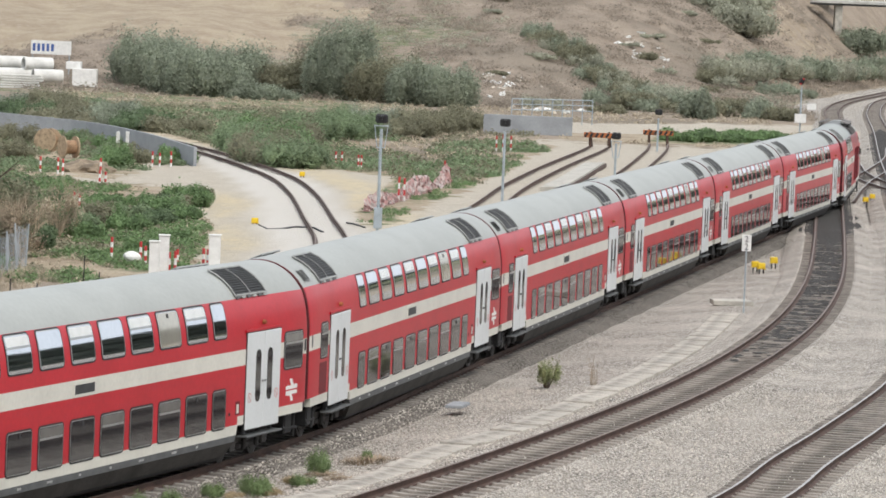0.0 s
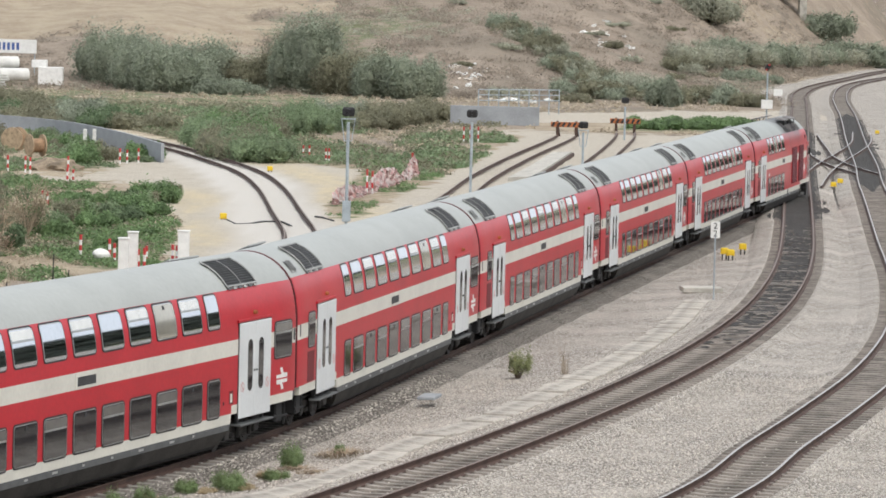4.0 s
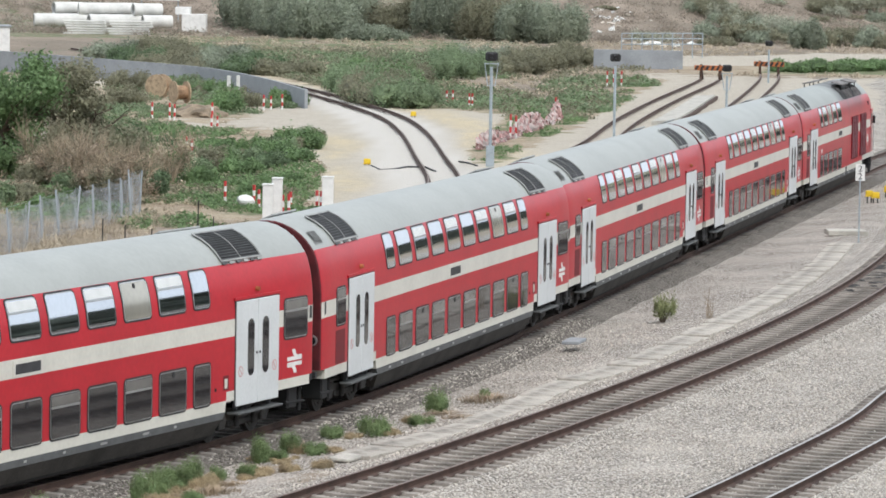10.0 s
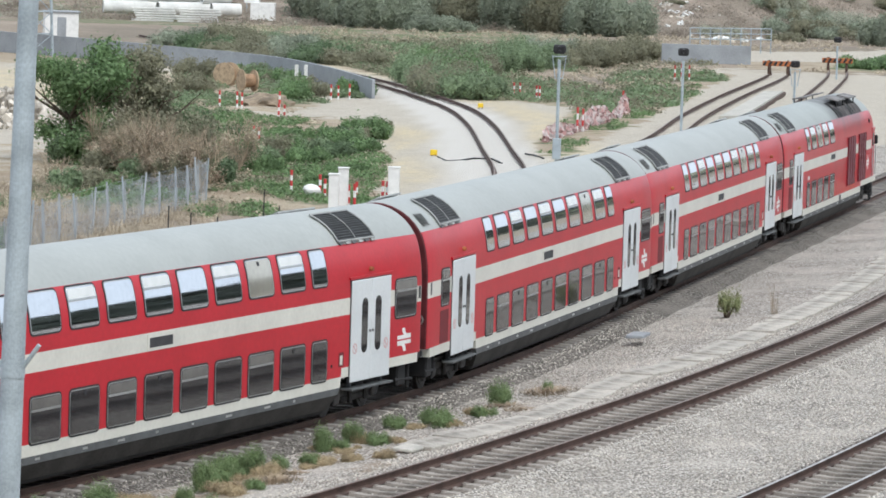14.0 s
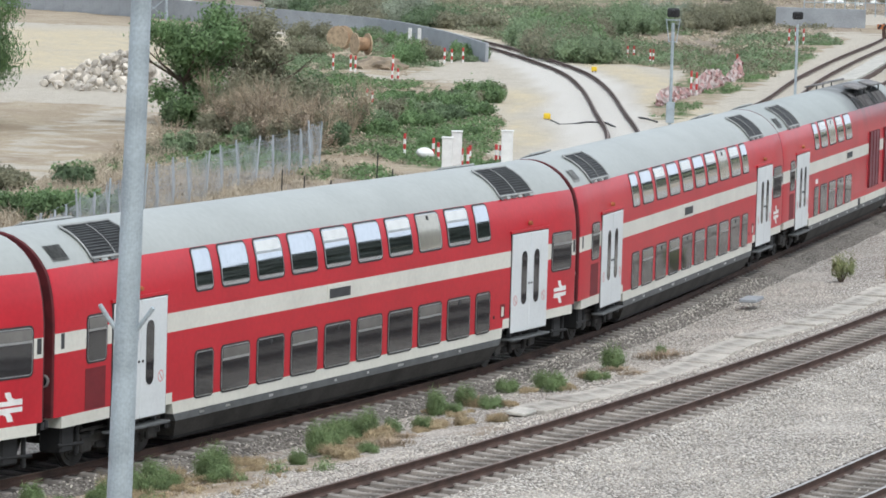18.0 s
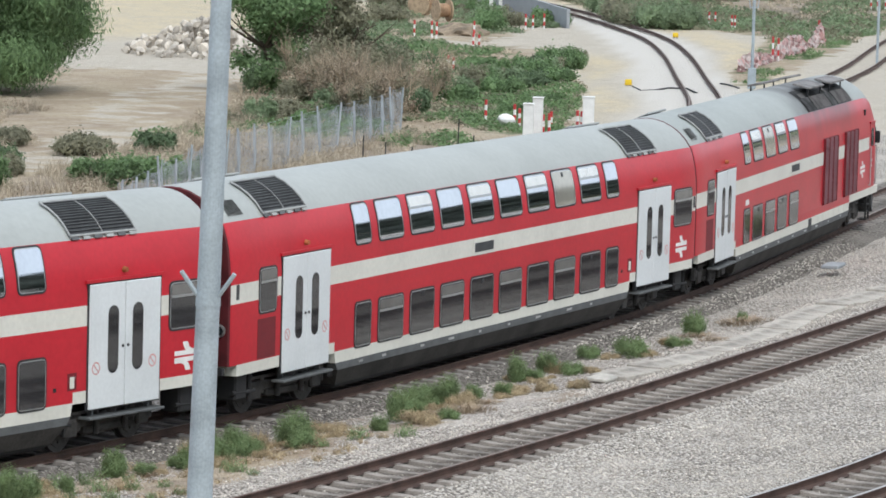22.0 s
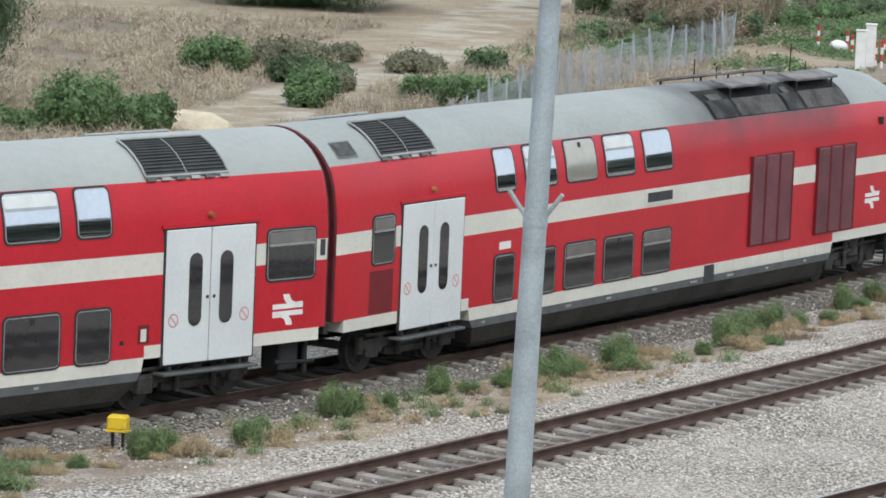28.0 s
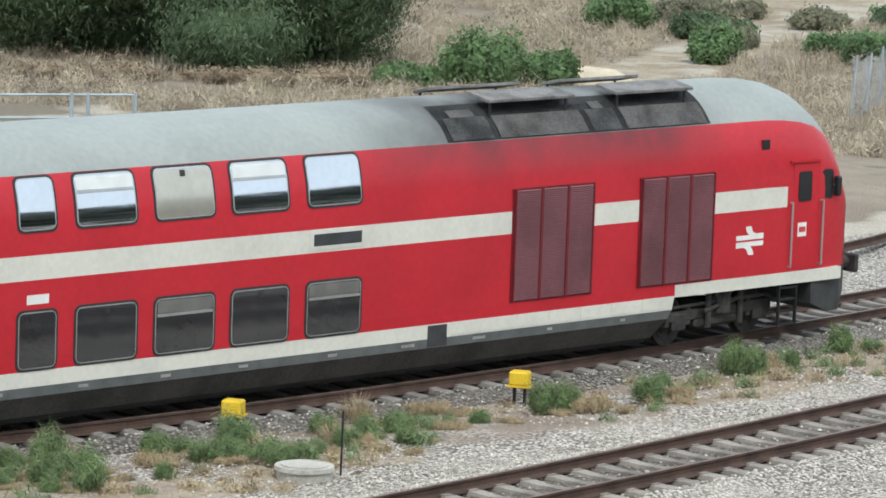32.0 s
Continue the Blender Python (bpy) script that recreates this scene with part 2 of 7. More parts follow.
T4 = Line([(-14.45, 86.2), (-13.8, 88.6), (-12.2, 98), (-9.9, 118), (-7.2, 145), (-5.3, 165), (-5.05, 186), (-6.4, 208), (-8.1, 232), (-9.9, 249), (-12.6, 264.5), (-16.3, 282), (-22.2, 305), (-30, 332), (-44, 375)], 120)
TA = Line([(-2.2, 191), (-0.3, 203), (1.9, 221), (4.2, 250), (7.4, 282), (11.25, 316), (12.0, 324)], 200)
TB = Line([(8.6, 240), (10.7, 260), (12.8, 281), (16.5, 323), (17.3, 336)], 250)
X1 = Line([(23.7, 246), (25.9, 263), (28.4, 280), (31.4, 298), (34.8, 320), (37.6, 345)], 260)
X2 = Line([(29.4, 265), (28.9, 277), (29.1, 291), (30.1, 306), (32.4, 338)], 280)

# ---- ground ----


def smooth(a, b, v):
    t = min(1.0, max(0.0, (v - a) / (b - a)))
    return t * t * (3 - 2 * t)


def hill(x, y):
    """Height of the slopes that close the view all round; the east ridge is unseen, added for window reflections."""
    if y < -150:
        return min(60.0, 0.16 * (-150 - y)) * (0.8 + 0.4 * noise.noise((x * 0.01, 2.0, 0.0)))
    e = x - 72 - 0.16 * max(0.0, y)
    cap = float(np.interp(y, (40, 100, 160, 250, 420), (38, 24, 17, 17, 22)))
    east = min(cap, 0.40 * e) * (0.8 + 0.5 * noise.noise((y * 0.02, 6.0, 0.0)) + 0.2 * noise.noise((y * 0.09, 1.0, 0.0))) if e > 0 else 0.0
    d = y - (440 + 0.10 * (x + 20) + 14 * noise.noise((x * 0.012, 3.1, 0.0)))
    if d <= 0:
        return east
    h = min(0.075 * d + 0.00012 * d * d, 34 + 0.02 * d)
    h = (2.2 * noise.noise((x * 0.045, y * 0.02, 9.0)) + 0.5 * noise.noise((x * 0.2, y * 0.1, 2.0))) * min(1, d / 40) + h * (0.9 + 0.35 * noise.noise((x * 0.015, y * 0.015, 5.0)))
    h += 0.8 * noise.noise((x * 0.06, y * 0.06, 1.0)) * min(1, d / 30)
    a, b = float(np.interp(y, T2.p[:, 1], T2.p[:, 0])), float(np.interp(y, T3.p[:, 1], T3.p[:, 0]))
    off = max(0.0, a - x, x - b)
    return max(east, h * smooth(6, 42, off) * (1 - 0.45 * smooth(0.17, 0.25, x / y)))


def base(x, y):
    """The ground's height, a little lower along the train's track."""
    z = -0.30 + hill(x, y)
    if -140 < y < 300:
        z -= 0.25 * (1 - smooth(2.2, 5.0, abs(x - float(np.interp(y, T1.p[:, 1], T1.p[:, 0]))) * 0.9))
    return z


def zones(x, y):
    """Shares of sand, green, dry grass and brown soil at a place; what is left is pale track stone."""
    wob = 3.0 * noise.noise((x * 0.08, y * 0.05, 0.3)) + 1.2 * noise.noise((x * 0.3, y * 0.2, 2.3))
    patch = noise.noise((x * 0.22, y * 0.10, 5.1)) + 0.6 * noise.noise((x * 0.5, y * 0.25, 7.7))
    sand = green = dry = soil = 0.0
    xt = float(np.interp(y, T1.p[:, 1], T1.p[:, 0]))
    left = xt - 4.0 - x + 0.35 * wob
    if y < 430 and left > 0:
        sand = smooth(0, 2.5, left)
        # overgrown bank beside the fence, ending at the sandy fill
        edge = -8.5 - 0.030 * (y - 150) - 0.0022 * max(0.0, y - 170) ** 1.55
        g = smooth(0, 2, edge - x + 0.5 * wob) * smooth(150, 160, y + wob) * (1 - smooth(222, 246, y + 2 * wob + 0.9 * (x + 14)))
        g *= 1 - smooth(0, 3, -24.5 - x + 0.5 * wob)
        soil = 0.95 * g
        green = max(green, g * (0.52 + 0.55 * patch))
        # trodden trail and the dusty lot that it leads to
        tx = float(np.interp(y, (100, 118, 130, 143, 161, 180), (-27.0, -28.0, -28.2, -28.1, -27.8, -29.5)))
        trail = (1 - smooth(1.3, 2.6, abs(x - tx + 0.3 * wob))) * smooth(112, 124, y)
        lot = smooth(0, 3, -20.5 - x + wob) * smooth(108, 116, y) * (1 - smooth(196, 208, y + wob))
        soil = max(soil, 0.95 * lot * (1 - 0.45 * trail))
        # dry grass along the fence and beside the trail
        d = smooth(0, 2.5, left - 2) * (1 - smooth(150, 170, y + wob - 0.6 * (x + 20)))
        d = max(d, smooth(0, 2, x + 26.0 + 0.5 * wob) * lot * (1 - smooth(178, 190, y + wob)))
        d = max(d, smooth(0, 3, -31.0 - x + wob) * lot * (1 - smooth(168, 178, y + wob)))
        dry = max(dry, d * (0.85 + 0.35 * patch) * (1 - trail))
        green = max(green, 0.42 * d * smooth(-0.1, 0.5, patch) * (1 - trail))
        if y < 118:
            green = max(green, 0.55 * smooth(0, 3, -17 - x + wob) * (1 - smooth(98, 108, y)))
        # overgrown rubble round the cable drums
        w = smooth(-36, -31, x + 0.5 * wob) * (1 - smooth(-20, -16.5, x + 0.5 * wob)) * smooth(236, 246, y + wob) * (1 - smooth(286, 294, y))
        soil = max(soil, 0.7 * w)
        green = max(green, w * (0.36 + 0.55 * patch))
        # scrub beyond the siding
        if y > 246:
            x4 = float(np.interp(y, T4.p[:, 1], T4.p[:, 0]))
            k = smooth(0, 3, x - x4 - 2.2 + 0.5 * wob) * smooth(0, 10, y - (262 - 1.5 * (x + 8)) + wob) * (1 - smooth(0, 2.5, x + 2.2 - 0.085 * (y - 245) + 0.4 * wob))
            k = max(k, smooth(0, 3, x4 - 3.0 - x + 0.5 * wob) * smooth(300, 312, y + wob))
            soil = max(soil, 0.95 * k)
            brown = smooth(-11, -4, x + wob) * smooth(272, 296, y)
            k *= 1 - smooth(0, 3, -0.112 * y - x + 0.6 * wob)
            green = max(green, k * (0.66 + 0.5 * patch) * (1 - 0.55 * brown))
            dry = max(dry, k * (0.30 + 0.6 * brown + 0.4 * patch))
        if x > -7 and y > 205:
            v = smooth(0, 1.2, (0.098 * (y - 200) - 3.0) - x + 0.4 * wob) * smooth(0, 1.5, x + 5.2 - 0.03 * (y - 220)) * smooth(200, 212, y) * (1 - smooth(322, 334, y))
            green = max(green, v * (0.44 + 0.55 * patch))
            soil = max(soil, 0.9 * v)
    # weedy soil between the train's track and the next
    if y < 98:
        k = smooth(1.5, 2.1, x - xt) * (1 - smooth(0, 1.0, x - (float(np.interp(y, T2.p[:, 1], T2.p[:, 0])) - 3.1) + 0.3 * wob)) * (1 - smooth(80, 97, y + 2 * wob))
        soil = max(soil, k * (0.44 + 0.14 * smooth(60, 68, y) * (1 - smooth(72, 84, y)) + 0.5 * patch))
        dry = max(dry, 0.36 * k * (1 - patch))
    if y >= 325 and x < 40:
        road = 1 - smooth(10, 19, abs(y - (382 + 0.9 * (x - 20))) + 2 * wob)
        k = smooth(325, 350, y + 2 * wob) * (1 - smooth(0, 3, x - 33.5 - 0.09 * (y - 380)))
        dry = max(dry, 0.85 * k * (1 - (smooth(2, 8, x) * road)))
        soil = max(soil, k * (1 - smooth(2, 8, x) * road))
        sand = max(sand, k, smooth(9, 14, x) * road)
        if 10 < x < 32 and 340 < y < 366:
            green = max(green, 0.8 * smooth(0, 4, x - 15 + wob) * smooth(340, 348, y))
            dry = 0.0
    if y > 415:
        a, b = float(np.interp(y, T2.p[:, 1], T2.p[:, 0])), float(np.interp(y, T3.p[:, 1], T3.p[:, 0]))
        clear = min(1, smooth(4, 7, max(0.0, a - x) + 0.3 * wob) + smooth(470, 500, y) * smooth(5, 9, max(0.0, x - b) + 0.3 * wob))
        big = noise.noise((x * 0.03, y * 0.012, 8.0))
        bare = noise.noise((x * 0.02 + y * 0.012, y * 0.01, 4.0))
        soil = max(soil, clear * smooth(415, 430, y + wob))
        dry = max(dry, clear * smooth(415, 430, y + wob) * (0.72 - 0.9 * max(0.0, bare)))
        green = max(green, clear * (0.30 + 1.1 * big) * (1 - smooth(470, 620, y)))
        sand = max(sand, clear)
        # bare eroded earth high on the slope
        cliff = clear * smooth(0, 12, -0.016 * y - x + 4 * wob) * smooth(478, 500, y + 6 * wob)
        soil, dry, green = max(soil, cliff), dry * (1 - cliff) + 0.25 * cliff * max(0.0, patch), green * (1 - 0.9 * cliff)
    return sand, min(1, max(0, green)), min(1, max(0, dry)), min(1, max(0, soil))


def sand_tone(x, y):
    """Where the sandy fill is yellow, and where pale crushed stone lies on it."""
    wob = 1.6 * noise.noise((x * 0.12, y * 0.05, 1.3)) + 0.7 * noise.noise((x * 0.5, y * 0.2, 3.3))
    yellow = pale = 0.0
    if 150 < y < 330:
        x4 = float(np.interp(y, T4.p[:, 1], T4.p[:, 0]))
        yellow = smooth(0, 1.5, x4 - 3.4 - x + wob) * smooth(168, 180, y + 3 * wob) * (1 - smooth(226, 238, y + 3 * wob)) * smooth(0, 2, x + 17)
        yellow *= 1 - 0.9 * (1 - smooth(0.4, 1.3, abs(x - x4 + 6.2 + 0.6 * wob)))
        yellow = max(yellow, smooth(0, 0.8, x - x4 - 2.0 + 0.3 * wob) * (1 - smooth(4.5, 6.5, x - x4 + 0.3 * wob)) * smooth(196, 215, y))
        pale = (1 - smooth(1.9, 2.9, abs(x - x4 + 0.6) + 0.3 * wob)) * (1 - 0.4 * smooth(270, 290, y))
    if x < -24 and y > 200:
        yellow = max(yellow, smooth(228, 240, y + 3 * wob) * (1 - smooth(290, 300, y)))
    return yellow, pale


def ground_sheet():
    xs = np.unique(np.concatenate([np.linspace(-2500, -150, 24), np.arange(-150, -60, 3.0), np.arange(-60, 40, 0.9), np.arange(40, 111, 2.5), np.linspace(112, 2500, 24)]))
    ys = np.unique(np.concatenate([np.linspace(-2500, -130, 20), np.arange(-130, 40, 6.0), np.arange(40, 260, 1.1), np.arange(260, 420, 2.0), np.arange(420, 760, 5.0), np.linspace(764, 3000, 40)]))
    verts, cols, tints = [], [], []
    for y in ys:
        for x in xs:
            z = base(x, y)
            rough = 1.0
            if -80 < y < 420:
                off = 0.9 * min(abs(x - float(np.interp(y, line.p[:, 1], line.p[:, 0]))) for line in (T1, T2, T3))
                rough = smooth(1.7, 4.0, off)
                z -= 0.10 * (1 - smooth(1.3, 2.1, off))
            z += rough * (0.07 * noise.noise((x * 0.25, y * 0.25, 0)) + 0.05 * noise.noise((x * 0.9, y * 0.9, 4)))
            verts.append((x, y, z))
            tints.append((*sand_tone(x, y), 0.0, 1.0) if -150 < x < 112 and 40 < y < 760 else (0.0, 0.0, 0.0, 1.0))
            cols.append(zones(x, y) if -150 < x < 112 and 40 < y < 760 else (0.6, 0.95 if y < -100 or x > 72 + 0.16 * max(0.0, y) else 0.2, 0.7 if y > 400 else 0.1, 0.6))
    nx = len(xs)
    fs = [(j * nx + i, j * nx + i + 1, (j + 1) * nx + i + 1, (j + 1) * nx + i) for j in range(len(ys) - 1) for i in range(nx - 1)]
    me = bpy.data.meshes.new("ground")
    me.from_pydata(verts, [], fs)
    at = me.color_attributes.new("cover", "FLOAT_COLOR", "POINT")
    at.data.foreach_set("color", np.array(cols, dtype=np.float32).ravel())
    at = me.color_attributes.new("tone", "FLOAT_COLOR", "POINT")
    at.data.foreach_set("color", np.array(tints, dtype=np.float32).ravel())
    me.materials.append(ground_material())
    for p in me.polygons:
        p.use_smooth = True
    return tagged(new("ground", me), "pale gravel, sandy earth and dry scrub ground", "ground", kind="structure")


def ground_material(name="ground_cover", cover=True, light=(0.84, 0.795, 0.73), mid=(0.66, 0.61, 0.545), dark=(0.37, 0.335, 0.29), gap=(0.125, 0.11, 0.095)):
    m = bpy.data.materials.new(name)
    m.use_nodes = True
    nt = m.node_tree
    L = nt.links.new
    b = nt.nodes["Principled BSDF"]
    b.inputs["Roughness"].default_value = 0.95
    b.inputs["Specular IOR Level"].default_value = 0.2
    co = nt.nodes.new("ShaderNodeTexCoord")
    at = nt.nodes.new("ShaderNodeAttribute")
    at.attribute_name = "cover" if cover else "none"
    sep = nt.nodes.new("ShaderNodeSeparateColor")
    L(at.outputs["Color"], sep.inputs[0])

    def nz(scale, detail=5):
        n = nt.nodes.new("ShaderNodeTexNoise")
        n.inputs["Scale"].default_value, n.inputs["Detail"].default_value = scale, detail
        L(co.outputs["Object"], n.inputs["Vector"])
        return n.outputs[0]

    def blend(fac, a, c):
        x = nt.nodes.new("ShaderNodeMix")
        x.data_type = "RGBA"
        if isinstance(fac, float):
            x.inputs[0].default_value = fac
        else:
            L(fac, x.inputs[0])
        for i, v in ((6, a), (7, c)):
            if isinstance(v, tuple):
                x.inputs[i].default_value = (*v, 1)
            else:
                L(v, x.inputs[i])
        return x.outputs[2]

    def rng(v, a, c, lo=0.0, hi=1.0):
        r = nt.nodes.new("ShaderNodeMapRange")
        for i, q in ((1, a), (2, c), (3, lo), (4, hi)):
            r.inputs[i].default_value = q
        L(v, r.inputs[0])
        return r.outputs[0]

    def edge(chan):
        """A share turned into ragged patches."""
        s = nt.nodes.new("ShaderNodeMath")
        s.operation = "ADD"
        L(at.outputs["Alpha"] if chan == 3 else sep.outputs[chan], s.inputs[0])
        L(rng(nz(0.55, 8), 0.28, 0.72, -0.37, 0.37), s.inputs[1])
        return rng(s.outputs[0], 0.38, 0.62)

    vor = nt.nodes.new("ShaderNodeTexVoronoi")
    vor.inputs["Scale"].default_value = 14.0
    L(co.outputs["Object"], vor.inputs["Vector"])
    tone = nt.nodes.new("ShaderNodeSeparateColor")
    L(vor.outputs["Color"], tone.inputs[0])
    stone = blend(rng(tone.outputs[0], 0.0, 1.0), light, mid)
    stone = blend(rng(tone.outputs[1], 0.55, 0.95, 0.0, 0.7), stone, dark)
    stone = blend(rng(vor.outputs["Distance"], 0.34, 0.60, 0.0, 0.9), stone, gap)
    lump = nt.nodes.new("ShaderNodeTexVoronoi")
    lump.inputs["Scale"].default_value = 6.0
    L(co.outputs["Object"], lump.inputs["Vector"])
    lt = nt.nodes.new("ShaderNodeSeparateColor")
    L(lump.outputs["Color"], lt.inputs[0])
    stone = blend(rng(lt.outputs[0], 0.78, 0.95, 0.0, 0.5), stone, dark)
    stone = blend(rng(nz(2.2, 4), 0.5, 0.68, 0.0, 0.4), stone, dark)
    stone = blend(rng(nz(0.35), 0.45, 0.7, 0.0, 0.5), stone, mid)
    stone = blend(rng(nz(0.10, 7), 0.5, 0.72, 0.0, 0.2), stone, dark)
    tat = nt.nodes.new("ShaderNodeAttribute")
    tat.attribute_name = "tone" if cover else "none"
    tsep = nt.nodes.new("ShaderNodeSeparateColor")
    L(tat.outputs["Color"], tsep.inputs[0])
    sand = blend(tsep.outputs[0], (0.61, 0.56, 0.475), (0.71, 0.605, 0.405))
    sand = blend(rng(nz(0.9, 8), 0.45, 0.72, 0.0, 0.75), sand, (0.51, 0.455, 0.37))
    sand = blend(rng(nz(0.22, 6), 0.5, 0.7, 0.0, 0.5), sand, (0.56, 0.51, 0.44))
    sand = blend(rng(vor.outputs["Distance"], 0.3, 0.6, 0.0, 0.45), sand, (0.34, 0.30, 0.24))
    sand = blend(rng(lt.outputs[1], 0.86, 0.97, 0.0, 0.5), sand, (0.40, 0.355, 0.29))
    sand = blend(rng(nz(5.0, 6), 0.55, 0.72, 0.0, 0.5), sand, (0.66, 0.63, 0.57))
    sand = blend(rng(tsep.outputs[1], 0.0, 1.0, 0.0, 0.8), sand, (0.67, 0.645, 0.60))
    soil = blend(rng(nz(0.25, 8), 0.38, 0.62), (0.46, 0.385, 0.28), (0.36, 0.29, 0.21))
    soil = blend(rng(nz(1.6, 8), 0.5, 0.72, 0.0, 0.7), soil, (0.52, 0.45, 0.37))
    soil = blend(rng(nz(6.0, 5), 0.5, 0.72, 0.0, 0.6), soil, (0.22, 0.175, 0.135))
    green = blend(rng(nz(0.5, 8), 0.38, 0.62), (0.16, 0.20, 0.105), (0.25, 0.25, 0.15))
    green = blend(rng(nz(4.0, 6), 0.42, 0.68, 0.0, 0.6), green, (0.12, 0.14, 0.075))
    dry = blend(rng(nz(0.3, 8), 0.35, 0.68), (0.375, 0.312, 0.25), (0.29, 0.24, 0.195))
    dry = blend(rng(nz(2.0, 8), 0.42, 0.7, 0.0, 0.6), dry, (0.25, 0.205, 0.155))
    dry = blend(rng(nz(0.05, 7), 0.50, 0.62, 0.0, 0.6), dry, (0.42, 0.35, 0.28))
    dry = blend(rng(nz(0.035, 7), 0.48, 0.58, 0.0, 0.7), dry, (0.225, 0.195, 0.155))
    col = stone
    if cover:
        for chan, c in ((0, sand), (3, soil), (2, dry), (1, green)):
            col = blend(edge(chan), col, c)
    L(col, b.inputs["Base Color"])
    bp = nt.nodes.new("ShaderNodeBump")
    bp.inputs["Strength"].default_value, bp.inputs["Distance"].default_value = 1.0, 0.07
    mixh = nt.nodes.new("ShaderNodeMath")
    mixh.operation = "SUBTRACT"
    L(nz(9.0, 4), mixh.inputs[0])
    L(vor.outputs["Distance"], mixh.inputs[1])
    L(mixh.outputs[0], bp.inputs["Height"])
    L(bp.outputs[0], b.inputs["Normal"])
    return m


ground_sheet()


# ---- railway tracks ----
def ribbon(line, s0, s1, step, cross):
    """Sweeps a cross-section, points (right, up), along a line."""
    bm = bmesh.new()
    prev = None
    n = max(2, int((s1 - s0) / step))
    for i in range(n + 1):
        s = s0 + (s1 - s0) * i / n
        ring = [bm.verts.new((*line.side(s, o), z)) for o, z in cross]
        if prev:
            faces(bm, prev, ring, False)
        prev = ring
    return bm


RAIL = [(-0.12, -0.175), (-0.11, -0.15), (-0.014, -0.125), (-0.012, -0.05), (-0.036, -0.035), (-0.036, 0.0), (0.036, 0.0), (0.036, -0.035), (0.012, -0.05),
        (0.014, -0.125), (0.11, -0.15), (0.12, -0.175)]
GAUGE = 0.745


def track(name, line, s0, s1, label, half=1.4, bright=False, sleeper=SLEEP, near=(0, 0), z=0.0, bed=True, slen=1.22, step=0.62, bedmat=None, core=None, sunk=False):
    s0, s1 = max(s0, line.s[0] + 0.5), min(s1, line.s[-1] - 0.5)
    top = root(name, pose(0, 0, 0), label, "railway track", kind="structure")
    if bed:
        for sgn in (-1, 1):
            b = ribbon(line, s0, s1, 2.0, [(sgn * o, q + z) for o, q in ((0.70, -0.235), (1.14, -0.232), (1.30, -0.168), (half, -0.17), (half + 0.5, -0.30), (half + 0.8, -0.45))])
            part("ballast", b, bedmat or YARD, top)
        part("ballast_core", ribbon(line, s0, s1, 2.0, [(-1.18, -0.25 + z), (-1.12, -0.226 + z), (1.12, -0.226 + z), (1.18, -0.25 + z)]), core or BALLAST, top)
    for sgn in (-1, 1):
        rail = ribbon(line, s0, s1, 1.5, [(sgn * GAUGE + o, q + z) for o, q in RAIL])
        for i, f in enumerate(rail.faces):
            f.material_index = 1 if i % (len(RAIL) - 1) in (5,) else 0
        part("rail", rail, (RAILM, RAILTOP if bright else RAILM2), top)
    def one():
        bm = bmesh.new()
        # deep at the rail seats, waisted and lower between them
        prev = None
        for o, w, q in ((-slen, 0.115, -0.185), (-slen + 0.05, 0.13, -0.165), (-0.5, 0.125, -0.163), (-0.28, 0.10, -0.183), (0.28, 0.10, -0.183), (0.5, 0.125, -0.163), (slen - 0.05, 0.13, -0.165), (slen, 0.115, -0.185)):
            ring = [bm.verts.new(c) for c in ((-w - 0.02, o, -0.34), (-w, o, q), (w, o, q), (w + 0.02, o, -0.34))]
            if prev:
                faces(bm, prev, ring)
            else:
                bm.faces.new(ring)
            prev = ring
        bm.faces.new(prev[::-1])
        flip(bm)
        for sg in (-1, 1):
            box(bm, -0.09, 0.09, sg * GAUGE - 0.15, sg * GAUGE + 0.15, -0.165, -0.145)
        return bm
    me, far = None, []
    n = 0 if sunk else int((s1 - s0) / step)
    for i in range(n):
        s = s0 + (i + 0.5) * step
        x, y = line.at(s)
        h = line.heading(s) + random.uniform(-0.01, 0.01)
        m = Matrix.Translation((x, y, z + random.uniform(-0.008, 0.008))) @ Matrix.Rotation(h, 4, "Z")
        if near[0] <= y <= near[1]:
            if me is None:
                ob = part("sleeper", one(), sleeper, top)
                me = ob.data
            else:
                ob = new("sleeper", me)
                ob.parent = top
            ob.matrix_basis = m
        else:
            far.append(m)
    if far:
        verts, fs = [], []
        c = [Vector(v) for v in itertools.product((-0.125, 0.125), (-slen, slen), (-0.3, -0.165))]
        for m in far:
            k = len(verts)
            verts += [m @ v for v in c]
            fs += [tuple(k + i for i in q) for q in ((1, 5, 7, 3), (0, 4, 5, 1), (2, 3, 7, 6), (0, 1, 3, 2), (4, 6, 7, 5))]
        md = bpy.data.meshes.new("sleepers")
        md.from_pydata(verts, [], fs)
        md.materials.append(sleeper)
        ob = new("sleepers", md)
        ob.parent = top
        tagged(ob, kind="stuff")
    return top


BALLAST = ground_material("track_stone", False, (0.36, 0.325, 0.285), (0.26, 0.23, 0.20), (0.16, 0.138, 0.12), (0.07, 0.06, 0.05))
YARD = ground_material("yard_stone", False)
# grimy stone, darkened further in colour for the shade beside the train
GRIMY_SHADED = ground_material("track_stone_grimy_shaded", False, (0.40, 0.37, 0.335), (0.29, 0.265, 0.235), (0.17, 0.155, 0.135), (0.06, 0.053, 0.046))
OILY = ground_material("track_stone_dark", False, (0.13, 0.125, 0.12), (0.10, 0.096, 0.092), (0.07, 0.068, 0.065), (0.04, 0.038, 0.036))
